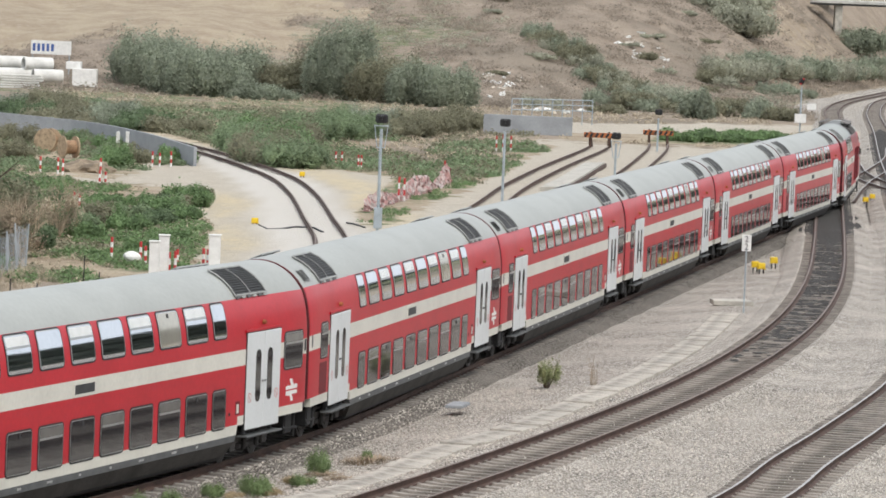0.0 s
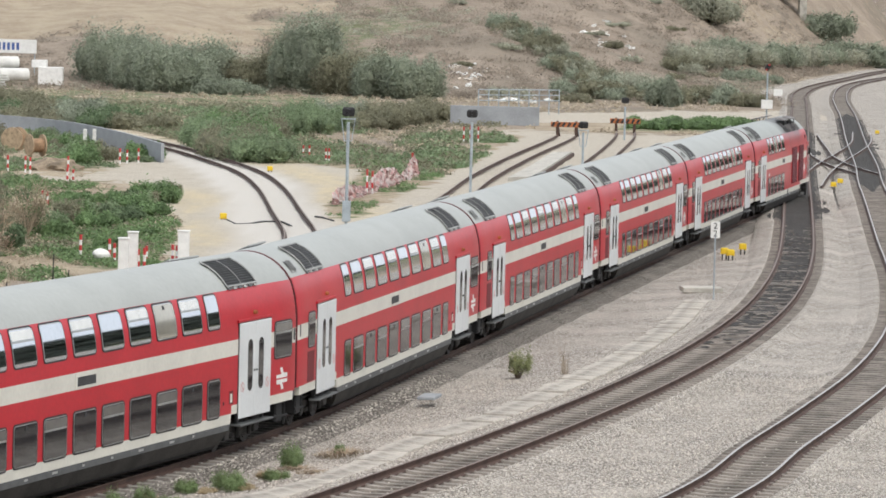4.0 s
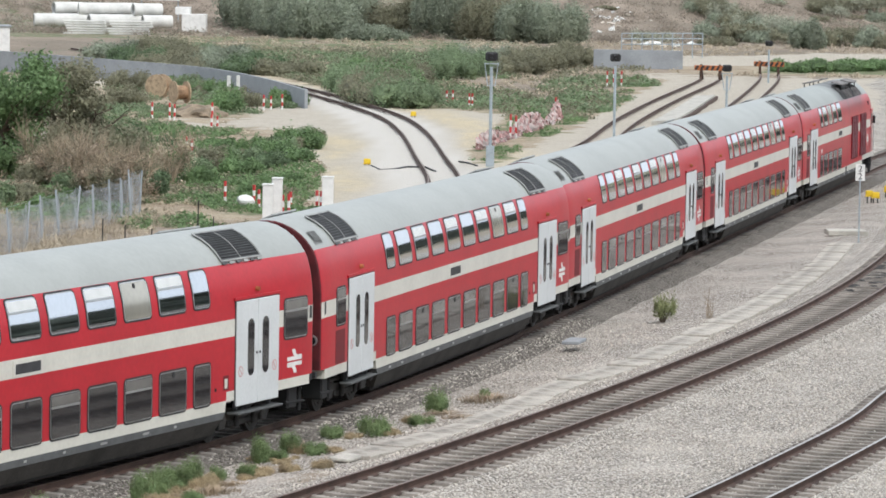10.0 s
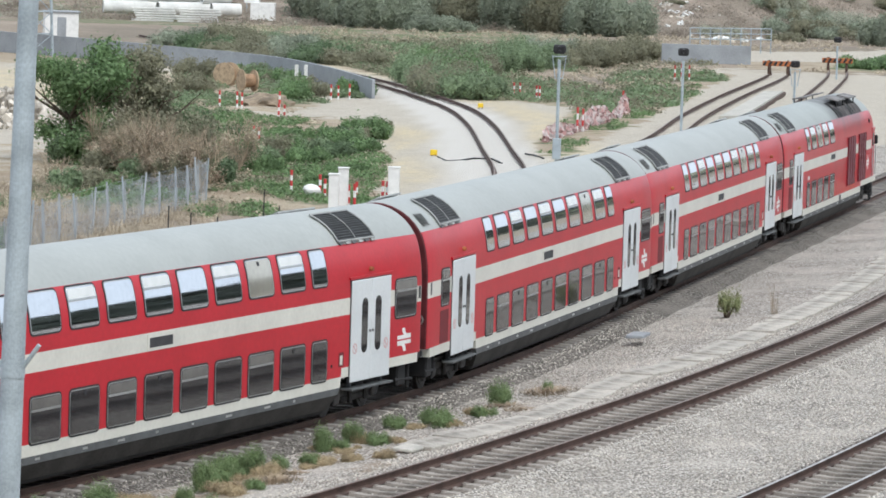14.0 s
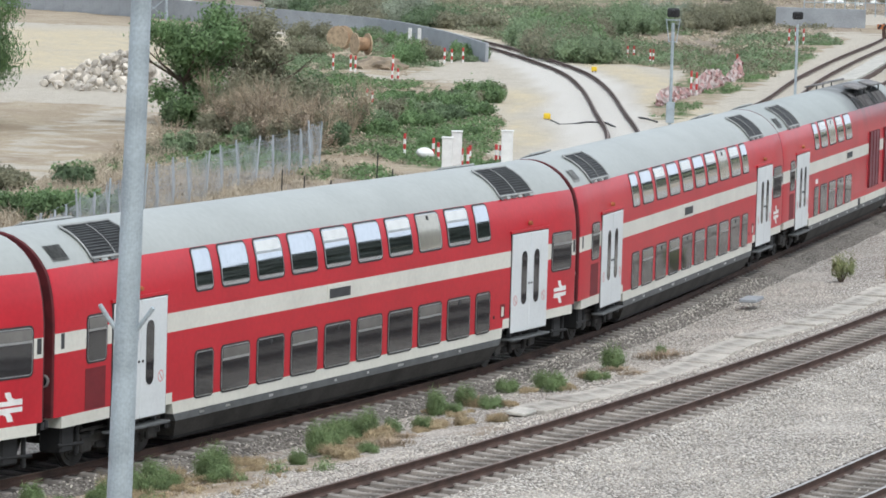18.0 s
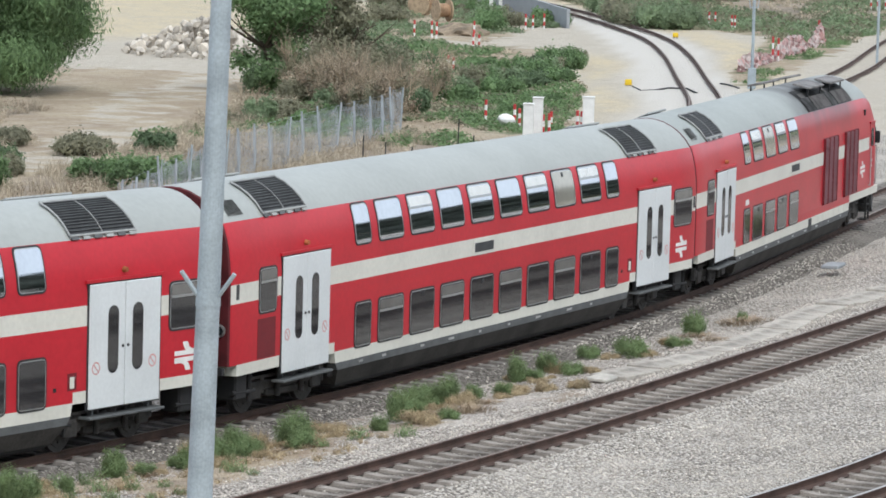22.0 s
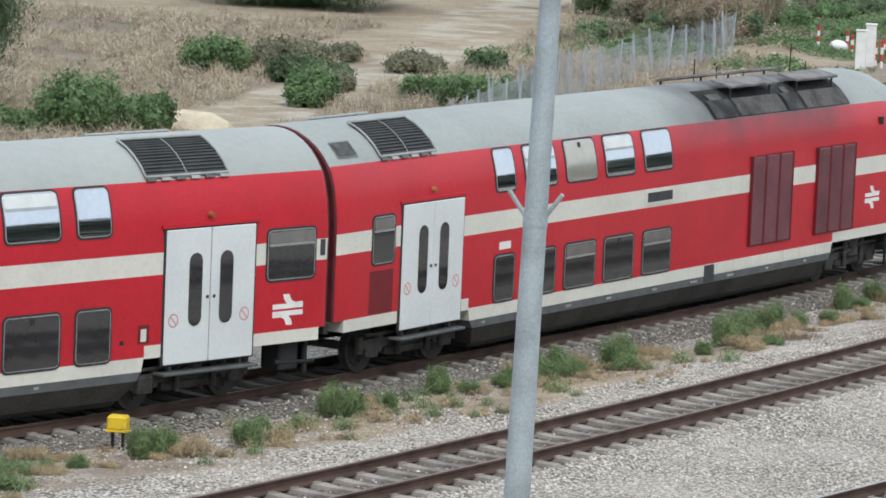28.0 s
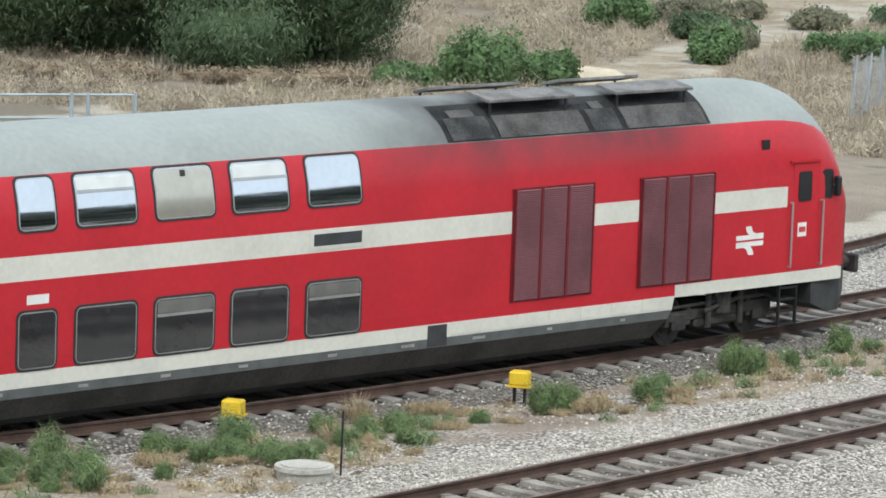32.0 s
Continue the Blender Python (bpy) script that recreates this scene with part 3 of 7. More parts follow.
RAILM2 = mat("rail_head_dull", (0.20, 0.15, 0.125), 0.55, 0.25, vary=0.15, scale=2)
# bed and core colours here hold grime plus the shade under the train
track("railway_track", T1, -240, 218, "railway track with rusty rails on pale stones, carrying the train", near=(52, 150), core=OILY, bedmat=GRIMY_SHADED, half=1.3, z=-0.25, sleeper=SLEEPG)
track("railway_track", T2, -120, 640, "curving railway track with brown rails on pale stones", near=(52, 135))
track("railway_track", T3, -60, 560, "railway track with worn bright rail heads at the edge of the yard", near=(60, 110), bright=True)
track("railway_track", T4, -34, 290, "siding with dark rails curving away over sandy ground", half=1.5, bed=False, sunk=True, z=-0.06)
track("railway_track", TA, -20, 140, "stub siding with dark rails ending at a buffer stop", half=1.5, bed=False, sunk=True, z=-0.06)
track("railway_track", TB, -20, 100, "stub siding with dark rails ending at an orange buffer stop", half=1.5, bed=False, sunk=True, z=-0.06)
track("railway_track", X1, -100, 98, "bright-railed crossover between two main tracks", bed=False, sunk=True, z=0.004, bright=True)
track("railway_track", X2, -100, 76, "bright-railed crossover between two main tracks", bed=False, sunk=True, z=0.008, bright=True)
for line, a, b in ((T2, 165, 330), (T3, 210, 370)):
    bm = bmesh.new()
    prev = None
    for i in range(161):
        s = a + (b - a) * i / 160
        k = smooth(0, 0.12, i / 160) * (1 - smooth(0.88, 1.0, i / 160))
        w = [0.15 + k * (1.15 + 0.6 * abs(noise.noise((s * 0.13, q, a * 0.1)))) for q in (1.0, 5.0)]
        ring = [bm.verts.new((*line.side(s, o), z)) for o, z in ((-w[0], -0.185), (-w[0] * 0.7, -0.157), (w[1] * 0.7, -0.157), (w[1], -0.185))]
        if prev:
            faces(bm, prev, ring)
        prev = ring
    tagged(part("stained_ballast", bm, OILY), "oil-darkened stones under the points of the junction", "ballast", kind="structure")
_or = np.random.default_rng(21)
bm = bmesh.new()
for i in range(1500):
    s = 100 + 85 * _or.uniform(0, 1) ** 0.62
    c, z, r = _or.uniform(-0.6, 0.6), _or.uniform(-0.162, -0.158), _or.uniform(0.12, 0.3)
    x, y = T2.side(s, c)
    bm.faces.new([bm.verts.new((x + r * cos(k * pi / 3) * _or.uniform(0.5, 1), y + 1.6 * r * sin(k * pi / 3) * _or.uniform(0.5, 1), z)) for k in range(6)])
tagged(part("stained_ballast", bm, OILY), "oil-darkened stones between the rails", "ballast", kind="stuff")

# ---- the train ----
RAILZ = -0.25
HALF = 1.39
# right half of the body's outline above the waist: (y out, z)
UPPER = [(1.39, 2.55), (1.385, 2.80), (1.365, 3.05), (1.33, 3.30), (1.28, 3.52), (1.225, 3.70), (1.175, 3.80), (1.03, 4.00), (0.87, 4.16), (0.66, 4.305), (0.42, 4.415), (0.2, 4.47), (0.0, 4.485)]
TOP = 4.485


def out_at(z):
    """How far the side stands out at a height."""
    for (y0, z0), (y1, z1) in zip(UPPER, UPPER[1:]):
        if z0 <= z <= z1:
            return y0 + (y1 - y0) * (z - z0) / (z1 - z0)
    return HALF


def roof_at(y):
    """The roof's height at a distance from the middle line."""
    return float(np.interp(y, [p[0] for p in UPPER[::-1]], [p[1] for p in UPPER[::-1]]))


ZR = [0.95, 1.6, 2.18, 2.57] + [z for _, z in UPPER[1:]]


def body_shell(u0, u1, nose=None):
    """The coach body from its low red edge to the roof; nose: rows (u, width, top) that close it to a cab."""
    bm = bmesh.new()
    secs = [(u0, 0.975, TOP - 0.03), (u0 + 0.06, 0.99, TOP - 0.01)] + [(u0 + 0.14, 1.0, TOP)]
    mid = u1 if nose is None else nose[0][0]
    n = 24
    secs += [(u0 + 0.14 + (mid - 0.14 - u0 - 0.14) * i / n, 1.0, TOP) for i in range(1, n + 1)]
    secs += [(u1 - 0.06, 0.99, TOP - 0.01), (u1, 0.975, TOP - 0.03)] if nose is None else nose
    rings = []
    for u, w, top in secs:
        ring = []
        prof = [(out_at(z) if z < TOP else 0.0, z) for z in ZR]
        k = (top - 2.0) / (TOP - 2.0)
        pts = [(y * w, z if z < 2.0 else 2.0 + (z - 2.0) * k) for y, z in prof]
        ring = [bm.verts.new((u, -y, z)) for y, z in pts] + [bm.verts.new((u, y, z)) for y, z in reversed(pts[:-1])]
        rings.append(ring)
    m = len(rings[0])
    for a, b in zip(rings, rings[1:]):
        for i in range(m - 1):
            j = min(i, m - 2 - i)
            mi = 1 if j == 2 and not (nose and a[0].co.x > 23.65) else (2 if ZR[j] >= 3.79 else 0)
            # end rims take the colour darkened for the gap's shade
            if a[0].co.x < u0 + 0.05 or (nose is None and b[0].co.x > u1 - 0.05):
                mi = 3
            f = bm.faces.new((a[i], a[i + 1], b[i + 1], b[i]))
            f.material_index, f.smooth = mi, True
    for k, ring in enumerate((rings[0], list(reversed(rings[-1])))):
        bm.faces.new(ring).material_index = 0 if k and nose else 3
    flip(bm)
    return bm


def strip(u0, u1, z0, z1, y=HALF, t=0.02, side=-1, bm=None, mi=0):
    bm = bm or bmesh.new()
    box(bm, u0, u1, min(side * y, side * (y - t)), max(side * y, side * (y - t)), z0, z1, mi=mi)
    return bm


def curved_panel(u0, u1, z0, z1, lift, side, inset=0.0, rows=6, radius=0.09, thick=0.02):
    """A plate that follows the side's curve between two heights, with rounded corners."""
    bm = bmesh.new()
    u0, u1, z0, z1 = u0 + inset, u1 - inset, z0 + inset, z1 - inset
    r = max(0.01, radius - inset)
    loop = []
    for cx, cz, a0 in ((u1 - r, z1 - r, 0), (u0 + r, z1 - r, 90), (u0 + r, z0 + r, 180), (u1 - r, z0 + r, 270)):
        loop += [(cx + r * cos(radians(a0 + 30 * i)), cz + r * sin(radians(a0 + 30 * i))) for i in range(4)]
    # slice the outline into rows by height, so that it bends with the side
    zs = sorted({round(z0 + (z1 - z0) * i / rows, 4) for i in range(rows + 1)} | {round(z, 4) for _, z in loop})
    front, edge, back = [], [], []
    for z in zs:
        d = min(z - z0, z1 - z)
        cut = 0.0 if d >= r else r - (max(0.0, r * r - (r - d) ** 2)) ** 0.5
        y = out_at(z)
        front.append([bm.verts.new((u, side * (y + lift), z)) for u in (u0 + cut, u1 - cut)])
        edge.append([bm.verts.new((u, side * (y + lift), z)) for u in (u0 + cut, u1 - cut)])
        back.append([bm.verts.new((u, side * (y + lift - thick), z)) for u in (u0 + cut, u1 - cut)])
    for i in range(len(zs) - 1):
        q = (front[i][0], front[i][1], front[i + 1][1], front[i + 1][0])
        bm.faces.new(q if side < 0 else q[::-1]).smooth = True
        q = (edge[i][0], edge[i + 1][0], back[i + 1][0], back[i][0])
        bm.faces.new(q if side < 0 else q[::-1])
        q = (edge[i][1], back[i][1], back[i + 1][1], edge[i + 1][1])
        bm.faces.new(q if side < 0 else q[::-1])
    for q in ((edge[0][0], back[0][0], back[0][1], edge[0][1]), (edge[-1][0], edge[-1][1], back[-1][1], back[-1][0])):
        bm.faces.new(q if side < 0 else q[::-1])
    return bm


def window(car, u0, u1, z0, z1, side, glass, vent=False, upper=False):
    w = part("window", curved_panel(u0 - 0.03, u1 + 0.03, z0 - 0.03, z1 + 0.03, 0.012, side, radius=0.12), RUBBER, car)
    part("rim", curved_panel(u0, u1, z0, z1, 0.016, side, inset=0.006, radius=0.11, thick=0.006), ALU, w)
    part("pane", curved_panel(u0, u1, z0, z1, 0.020, side, inset=0.026, radius=0.10, thick=0.006), glass, w)
    if vent:
        part("vent_bar", curved_panel(u0 + 0.04, u1 - 0.04, z1 - 0.30, z1 - 0.25, 0.028, side, radius=0.01, thick=0.012), ALU, w)
        part("vent_pane", curved_panel(u0 + 0.04, u1 - 0.04, z1 - 0.245, z1 - 0.04, 0.024, side, radius=0.02, thick=0.008), VPANEU if upper else VPANE, w)
    elif glass in (BLIND,) or (not upper and u1 - u0 < 1.3 and u1 - u0 > 1.2):
        part("catch", curved_panel((u0 + u1) / 2 - 0.05, (u0 + u1) / 2 + 0.05, z1 - 0.15, z1 - 0.05, 0.03, side, radius=0.02, thick=0.012), RUBBER, w)
    return w


VPANE = mat("vent_glass", (0.17, 0.165, 0.155), 0.1, vary=0.1, spec=0.7, ior=1.6)
VPANEU = mat("vent_glass_cream", (0.80, 0.79, 0.74), 0.15, 0.7, vary=0.05)


def door(car, u0, side, ztop=2.95):
    d = part("door", strip(u0 - 0.05, u0 + 2.26, 0.55, ztop + 0.03, HALF + 0.006, 0.03, side), RUBBER, car)
    for k in (0, 1):
        a = u0 + 0.0 + k * 1.115
        leaf = bmesh.new()
        box(leaf, a, a + 1.095, min(side * HALF, side * (HALF + 0.035)), max(side * HALF, side * (HALF + 0.035)), 0.57, ztop, bevel=0.012)
        lf = part("door_leaf", leaf, DOORW, d)
        c = a + (0.72 if k == 0 else 0.37)
        part("door_pane", curved_panel(c - 0.16, c + 0.16, 1.22, 2.52, 0.046, side, radius=0.155, thick=0.012, rows=4), GLASS, d)
        g = bmesh.new()
        tube(g, (a + (1.02 if k == 0 else 0.07), side * (HALF + 0.03), 1.72), (a + (1.02 if k == 0 else 0.07), side * (HALF + 0.055), 1.72), 0.03, n=8)
        part("door_button", g, RUBBER, d)
        s = bmesh.new()
        cs = a + (0.2 if k == 0 else 0.85)
        n = 16
        for r0, r1 in ((0.10, 0.125),):
            ra = [s.verts.new((cs + r0 * cos(2 * pi * i / n), side * (HALF + 0.039), 1.35 + r0 * sin(2 * pi * i / n))) for i in range(n)]
            rb = [s.verts.new((cs + r1 * cos(2 * pi * i / n), side * (HALF + 0.039), 1.35 + r1 * sin(2 * pi * i / n))) for i in range(n)]
            faces(s, ra, rb, True)
        box(s, -0.11, 0.11, -0.002, 0.002, -0.011, 0.011, pose(cs, side * (HALF + 0.038), 1.35, 0, 45))
        part("door_sticker", s, STICKER, d, "round red warning sticker")
    part("door_rail", strip(u0 - 0.1, u0 + 2.32, ztop + 0.03, ztop + 0.09, HALF + 0.03, 0.05, side), RED, d)
    lamp = bmesh.new()
    tube(lamp, (u0 + 1.1, side * 1.36, ztop + 0.22), (u0 + 1.1, side * 1.45, ztop + 0.22), 0.06, 0.045, n=10)
    part("door_lamp", lamp, ORANGE, d)
    st = bmesh.new()
    box(st, u0 - 0.05, u0 + 2.3, min(side * 1.2, side * 1.5), max(side * 1.2, side * 1.5), 0.38, 0.43, bevel=0.01)
    for q in (0.25, 2.0):
        box(st, u0 + q, u0 + q + 0.06, min(side * 1.2, side * 1.3), max(side * 1.2, side * 1.3), 0.40, 0.66)
    part("step", st, SKIRT, d)
    return d


def logo(car, u, z, side, s=1.0):
    bm = bmesh.new()
    y = side * (HALF + 0.004)

    def poly(pts):
        front = [bm.verts.new((u + s * a, y, z + s * 0.62 * b)) for a, b in pts]
        back = [bm.verts.new((u + s * a, y - side * 0.012, z + s * 0.62 * b)) for a, b in pts]
        bm.faces.new(front)
        faces(bm, front, back, True)
    half = [(-0.37, 0.03), (0.37, 0.03), (0.37, 0.20), (0.17, 0.20), (0.08, 0.26), (0.03, 0.43), (-0.12, 0.43), (-0.09, 0.28), (-0.02, 0.17), (-0.37, 0.17)]
    poly(half)
    poly([(-x, -q) for x, q in half])
    flip(bm)
    part("emblem", bm, WPAINT, car, "white angular emblem")


def roof_grille(car, u0, u1, side, slats=13):
    bm = bmesh.new()
    pts = [(y, roof_at(y) + 0.015) for y in (1.15, 1.0, 0.82, 0.62, 0.40)]

    def sheet(lift, a, b, sel, mi):
        prev = None
        for y, z in sel:
            ring = [bm.verts.new((u, side * (y + lift * 0.6), z + lift * 0.8)) for u in (a, b)]
            if prev:
                bm.faces.new((prev[0], prev[1], ring[1], ring[0])).material_index = mi
            prev = ring
    sheet(0.015, u0, u1, pts, 0)
    f = part("roof_grille", bm, GRILLE, car)
    fr = bmesh.new()
    for i in range(len(pts) - 1):
        for u in (u0, (u0 + u1) / 2, u1):
            tube(fr, (u, side * (pts[i][0] + 0.02), pts[i][1] + 0.03), (u, side * (pts[i + 1][0] + 0.02), pts[i + 1][1] + 0.03), 0.02 if u in (u0, u1) else 0.011, n=6)
    for q in (pts[0], pts[-1]):
        tube(fr, (u0, side * (q[0] + 0.02), q[1] + 0.03), (u1, side * (q[0] + 0.02), q[1] + 0.03), 0.03, n=6)
    part("grille_frame", fr, FRAMEG, f)
    for i in range(6):
        tb = bmesh.new()
        u = u0 + 0.12 + (u1 - u0 - 0.24) * i / 5
        box(tb, u - 0.11, u + 0.11, -0.012, 0.012, -0.05, 0.05, Matrix.Translation((0, side * 1.185, 3.845)) @ Matrix.Rotation(side * 0.6, 4, "X"))
        part("grille_tab", tb, (SKIRT, FRAMEG)[i % 2], f)
    sl = bmesh.new()
    for i in range(slats):
        k = (i + 0.5) / slats * (len(pts) - 1)
        j = int(k)
        y = pts[j][0] + (pts[j + 1][0] - pts[j][0]) * (k - j)
        z = pts[j][1] + (pts[j + 1][1] - pts[j][1]) * (k - j)
        box(sl, u0, u1, -0.017, 0.017, -0.006, 0.006, Matrix.Translation((0, side * (y + 0.02), z + 0.03)))
    part("grille_slats", sl, SKIRT, f)
    return f


def roof_hatch(car, u0, u1, side):
    bm = bmesh.new()
    a, b = (1.10, roof_at(1.10)), (0.84, roof_at(0.84))
    vs = [bm.verts.new((u, side * (y + 0.012), z + 0.016)) for y, z in (a, b) for u in (u0, u1)]
    bm.faces.new((vs[0], vs[1], vs[3], vs[2]))
    bmesh.ops.solidify(bm, geom=bm.faces[:], thickness=0.02)
    h = part("roof_hatch", bm, FRAMEG, car)
    bm = bmesh.new()
    vs = [bm.verts.new((u, side * (y + 0.024), z + 0.030)) for y, z in ((1.07, roof_at(1.07)), (0.87, roof_at(0.87))) for u in (u0 + 0.06, u1 - 0.06)]
    bm.faces.new((vs[0], vs[1], vs[3], vs[2]))
    bmesh.ops.solidify(bm, geom=bm.faces[:], thickness=0.008)
    part("hatch_mesh", bm, HATCH, h)


def bogie(car, u):
    bm = bmesh.new()
    for sg in (-1, 1):
        y = sg * 1.02
        box(bm, -1.55, 1.55, y - 0.09, y + 0.09, 0.46, 0.66, bevel=0.03)
        box(bm, -0.75, 0.75, y - 0.1, y + 0.1, 0.30, 0.48, bevel=0.05)
        for ax in (-1.25, 1.25):
            box(bm, ax - 0.2, ax + 0.2, y - 0.02, y + 0.16 * sg + 0.04, 0.30, 0.62, bevel=0.03)
            tube(bm, (ax - 0.32, y, 0.40), (ax - 0.32, y, 0.72), 0.09, n=8)
            tube(bm, (ax + 0.32, y, 0.40), (ax + 0.32, y, 0.72), 0.09, n=8)
        tube(bm, (0, y + 0.05 * sg, 0.55), (0, y + 0.05 * sg, 0.95), 0.22, n=12)
        tube(bm, (-0.6, y + 0.16 * sg, 0.62), (0.5, y + 0.16 * sg, 0.78), 0.045, n=8)
        tube(bm, (-0.45, y + 0.14 * sg, 0.30), (-0.45, y + 0.14 * sg, 0.95), 0.06, n=8)
        tube(bm, (0.55, y + 0.14 * sg, 0.30), (0.55, y + 0.14 * sg, 0.95), 0.06, n=8)
        box(bm, -0.25, 0.25, y + 0.06 * sg - 0.1, y + 0.06 * sg + 0.1, 0.86, 1.0)
        tube(bm, (-1.5, y + 0.1 * sg, 0.75), (1.5, y + 0.1 * sg, 0.75), 0.035, n=6)
    box(bm, -0.3, 0.3, -1.0, 1.0, 0.45, 0.75)
    b = part("bogie", bm, STEEL, car)
    b.location = (u, 0, RAILZ)
    for ax in (-1.25, 1.25):
        w = bmesh.new()
        tube(w, (0, -0.95, 0), (0, 0.95, 0), 0.085, n=10)
        for sg in (-1, 1):
            tube(w, (0, sg * 0.68, 0), (0, sg * 0.70, 0), 0.49, n=24)
            tube(w, (0, sg * 0.70, 0), (0, sg * 0.82, 0), 0.46, n=24)
            tube(w, (0, sg * 0.82, 0), (0, sg * 0.84, 0), 0.36, n=16)
            for i in range(6):
                a = i * pi / 3
                tube(w, (0.26 * cos(a), sg * 0.84, 0.26 * sin(a)), (0.26 * cos(a), sg * 0.86, 0.26 * sin(a)), 0.03, n=6)
        ob = part("wheelset", w, STEEL, b)
        ob.location = (ax, 0, 0.46)
    return b


def under_parts(car, u0, u1, dark):
    bm = bmesh.new()
    # low middle body between the bogies
    box(bm, u0 - 0.1, u1 + 0.1, -1.18, 1.18, -0.10, 0.2, bevel=0.06)
    part("underframe", bm, BLACK, car)


def low_body(car, u0, u1):
    """The deep middle part of the side: red, cream and grey bands with slanted ends."""
    for name, m, z0, z1, e0, e1 in (("low_side", RED, 0.75, 0.95, 0.0, 0.0), ("low_sill", WHITE, 0.50, 0.75, 0.06, 0.0), ("skirt", SKIRT, 0.345, 0.50, 0.17, 0.06), ("lower_skirt", UNDERB, 0.0, 0.345, 0.42, 0.17)):
        bm = bmesh.new()
        low = HALF - (0.17 if name == "lower_skirt" else 0.0)
        vs = [bm.verts.new(c) for c in ((u0 + e0, -low, z0), (u1 - e0, -low, z0), (u1 - e0, low, z0), (u0 + e0, low, z0),
                                        (u0 + e1, -HALF, z1), (u1 - e1, -HALF, z1), (u1 - e1, HALF, z1), (u0 + e1, HALF, z1))]
        for q in ((0, 1, 5, 4), (2, 3, 7, 6), (1, 2, 6, 5), (3, 0, 4, 7), (3, 2, 1, 0)):
            bm.faces.new([vs[i] for i in q])
        part(name, bm, m, car)


def end_sill(car, u0, u1, slant_first):
    bm = bmesh.new()
    box(bm, u0, u1, -HALF, HALF, 0.72, 0.95, bevel=0.0)
    part("end_sill", bm, WHITE, car)


def small_stuff(car, u0, side):
    for i in range(9):
        bm = bmesh.new()
        u = u0 + 1.7 * i + random.uniform(-0.3, 0.3)
        w = random.choice((0.12, 0.2, 0.3))
        box(bm, u, u + w, min(side * HALF, side * (HALF + 0.003)), max(side * HALF, side * (HALF + 0.003)), 0.40, 0.45)
        part("skirt_marking", bm, ALU, car, "small pale lettering bar")


WIN = [(6.02, 6.82), (7.20, 8.48), (8.85, 10.12), (10.48, 11.76), (12.14, 13.44), (13.80, 15.10), (15.45, 16.75), (17.10, 18.38), (18.74, 20.03), (20.40, 21.22)]


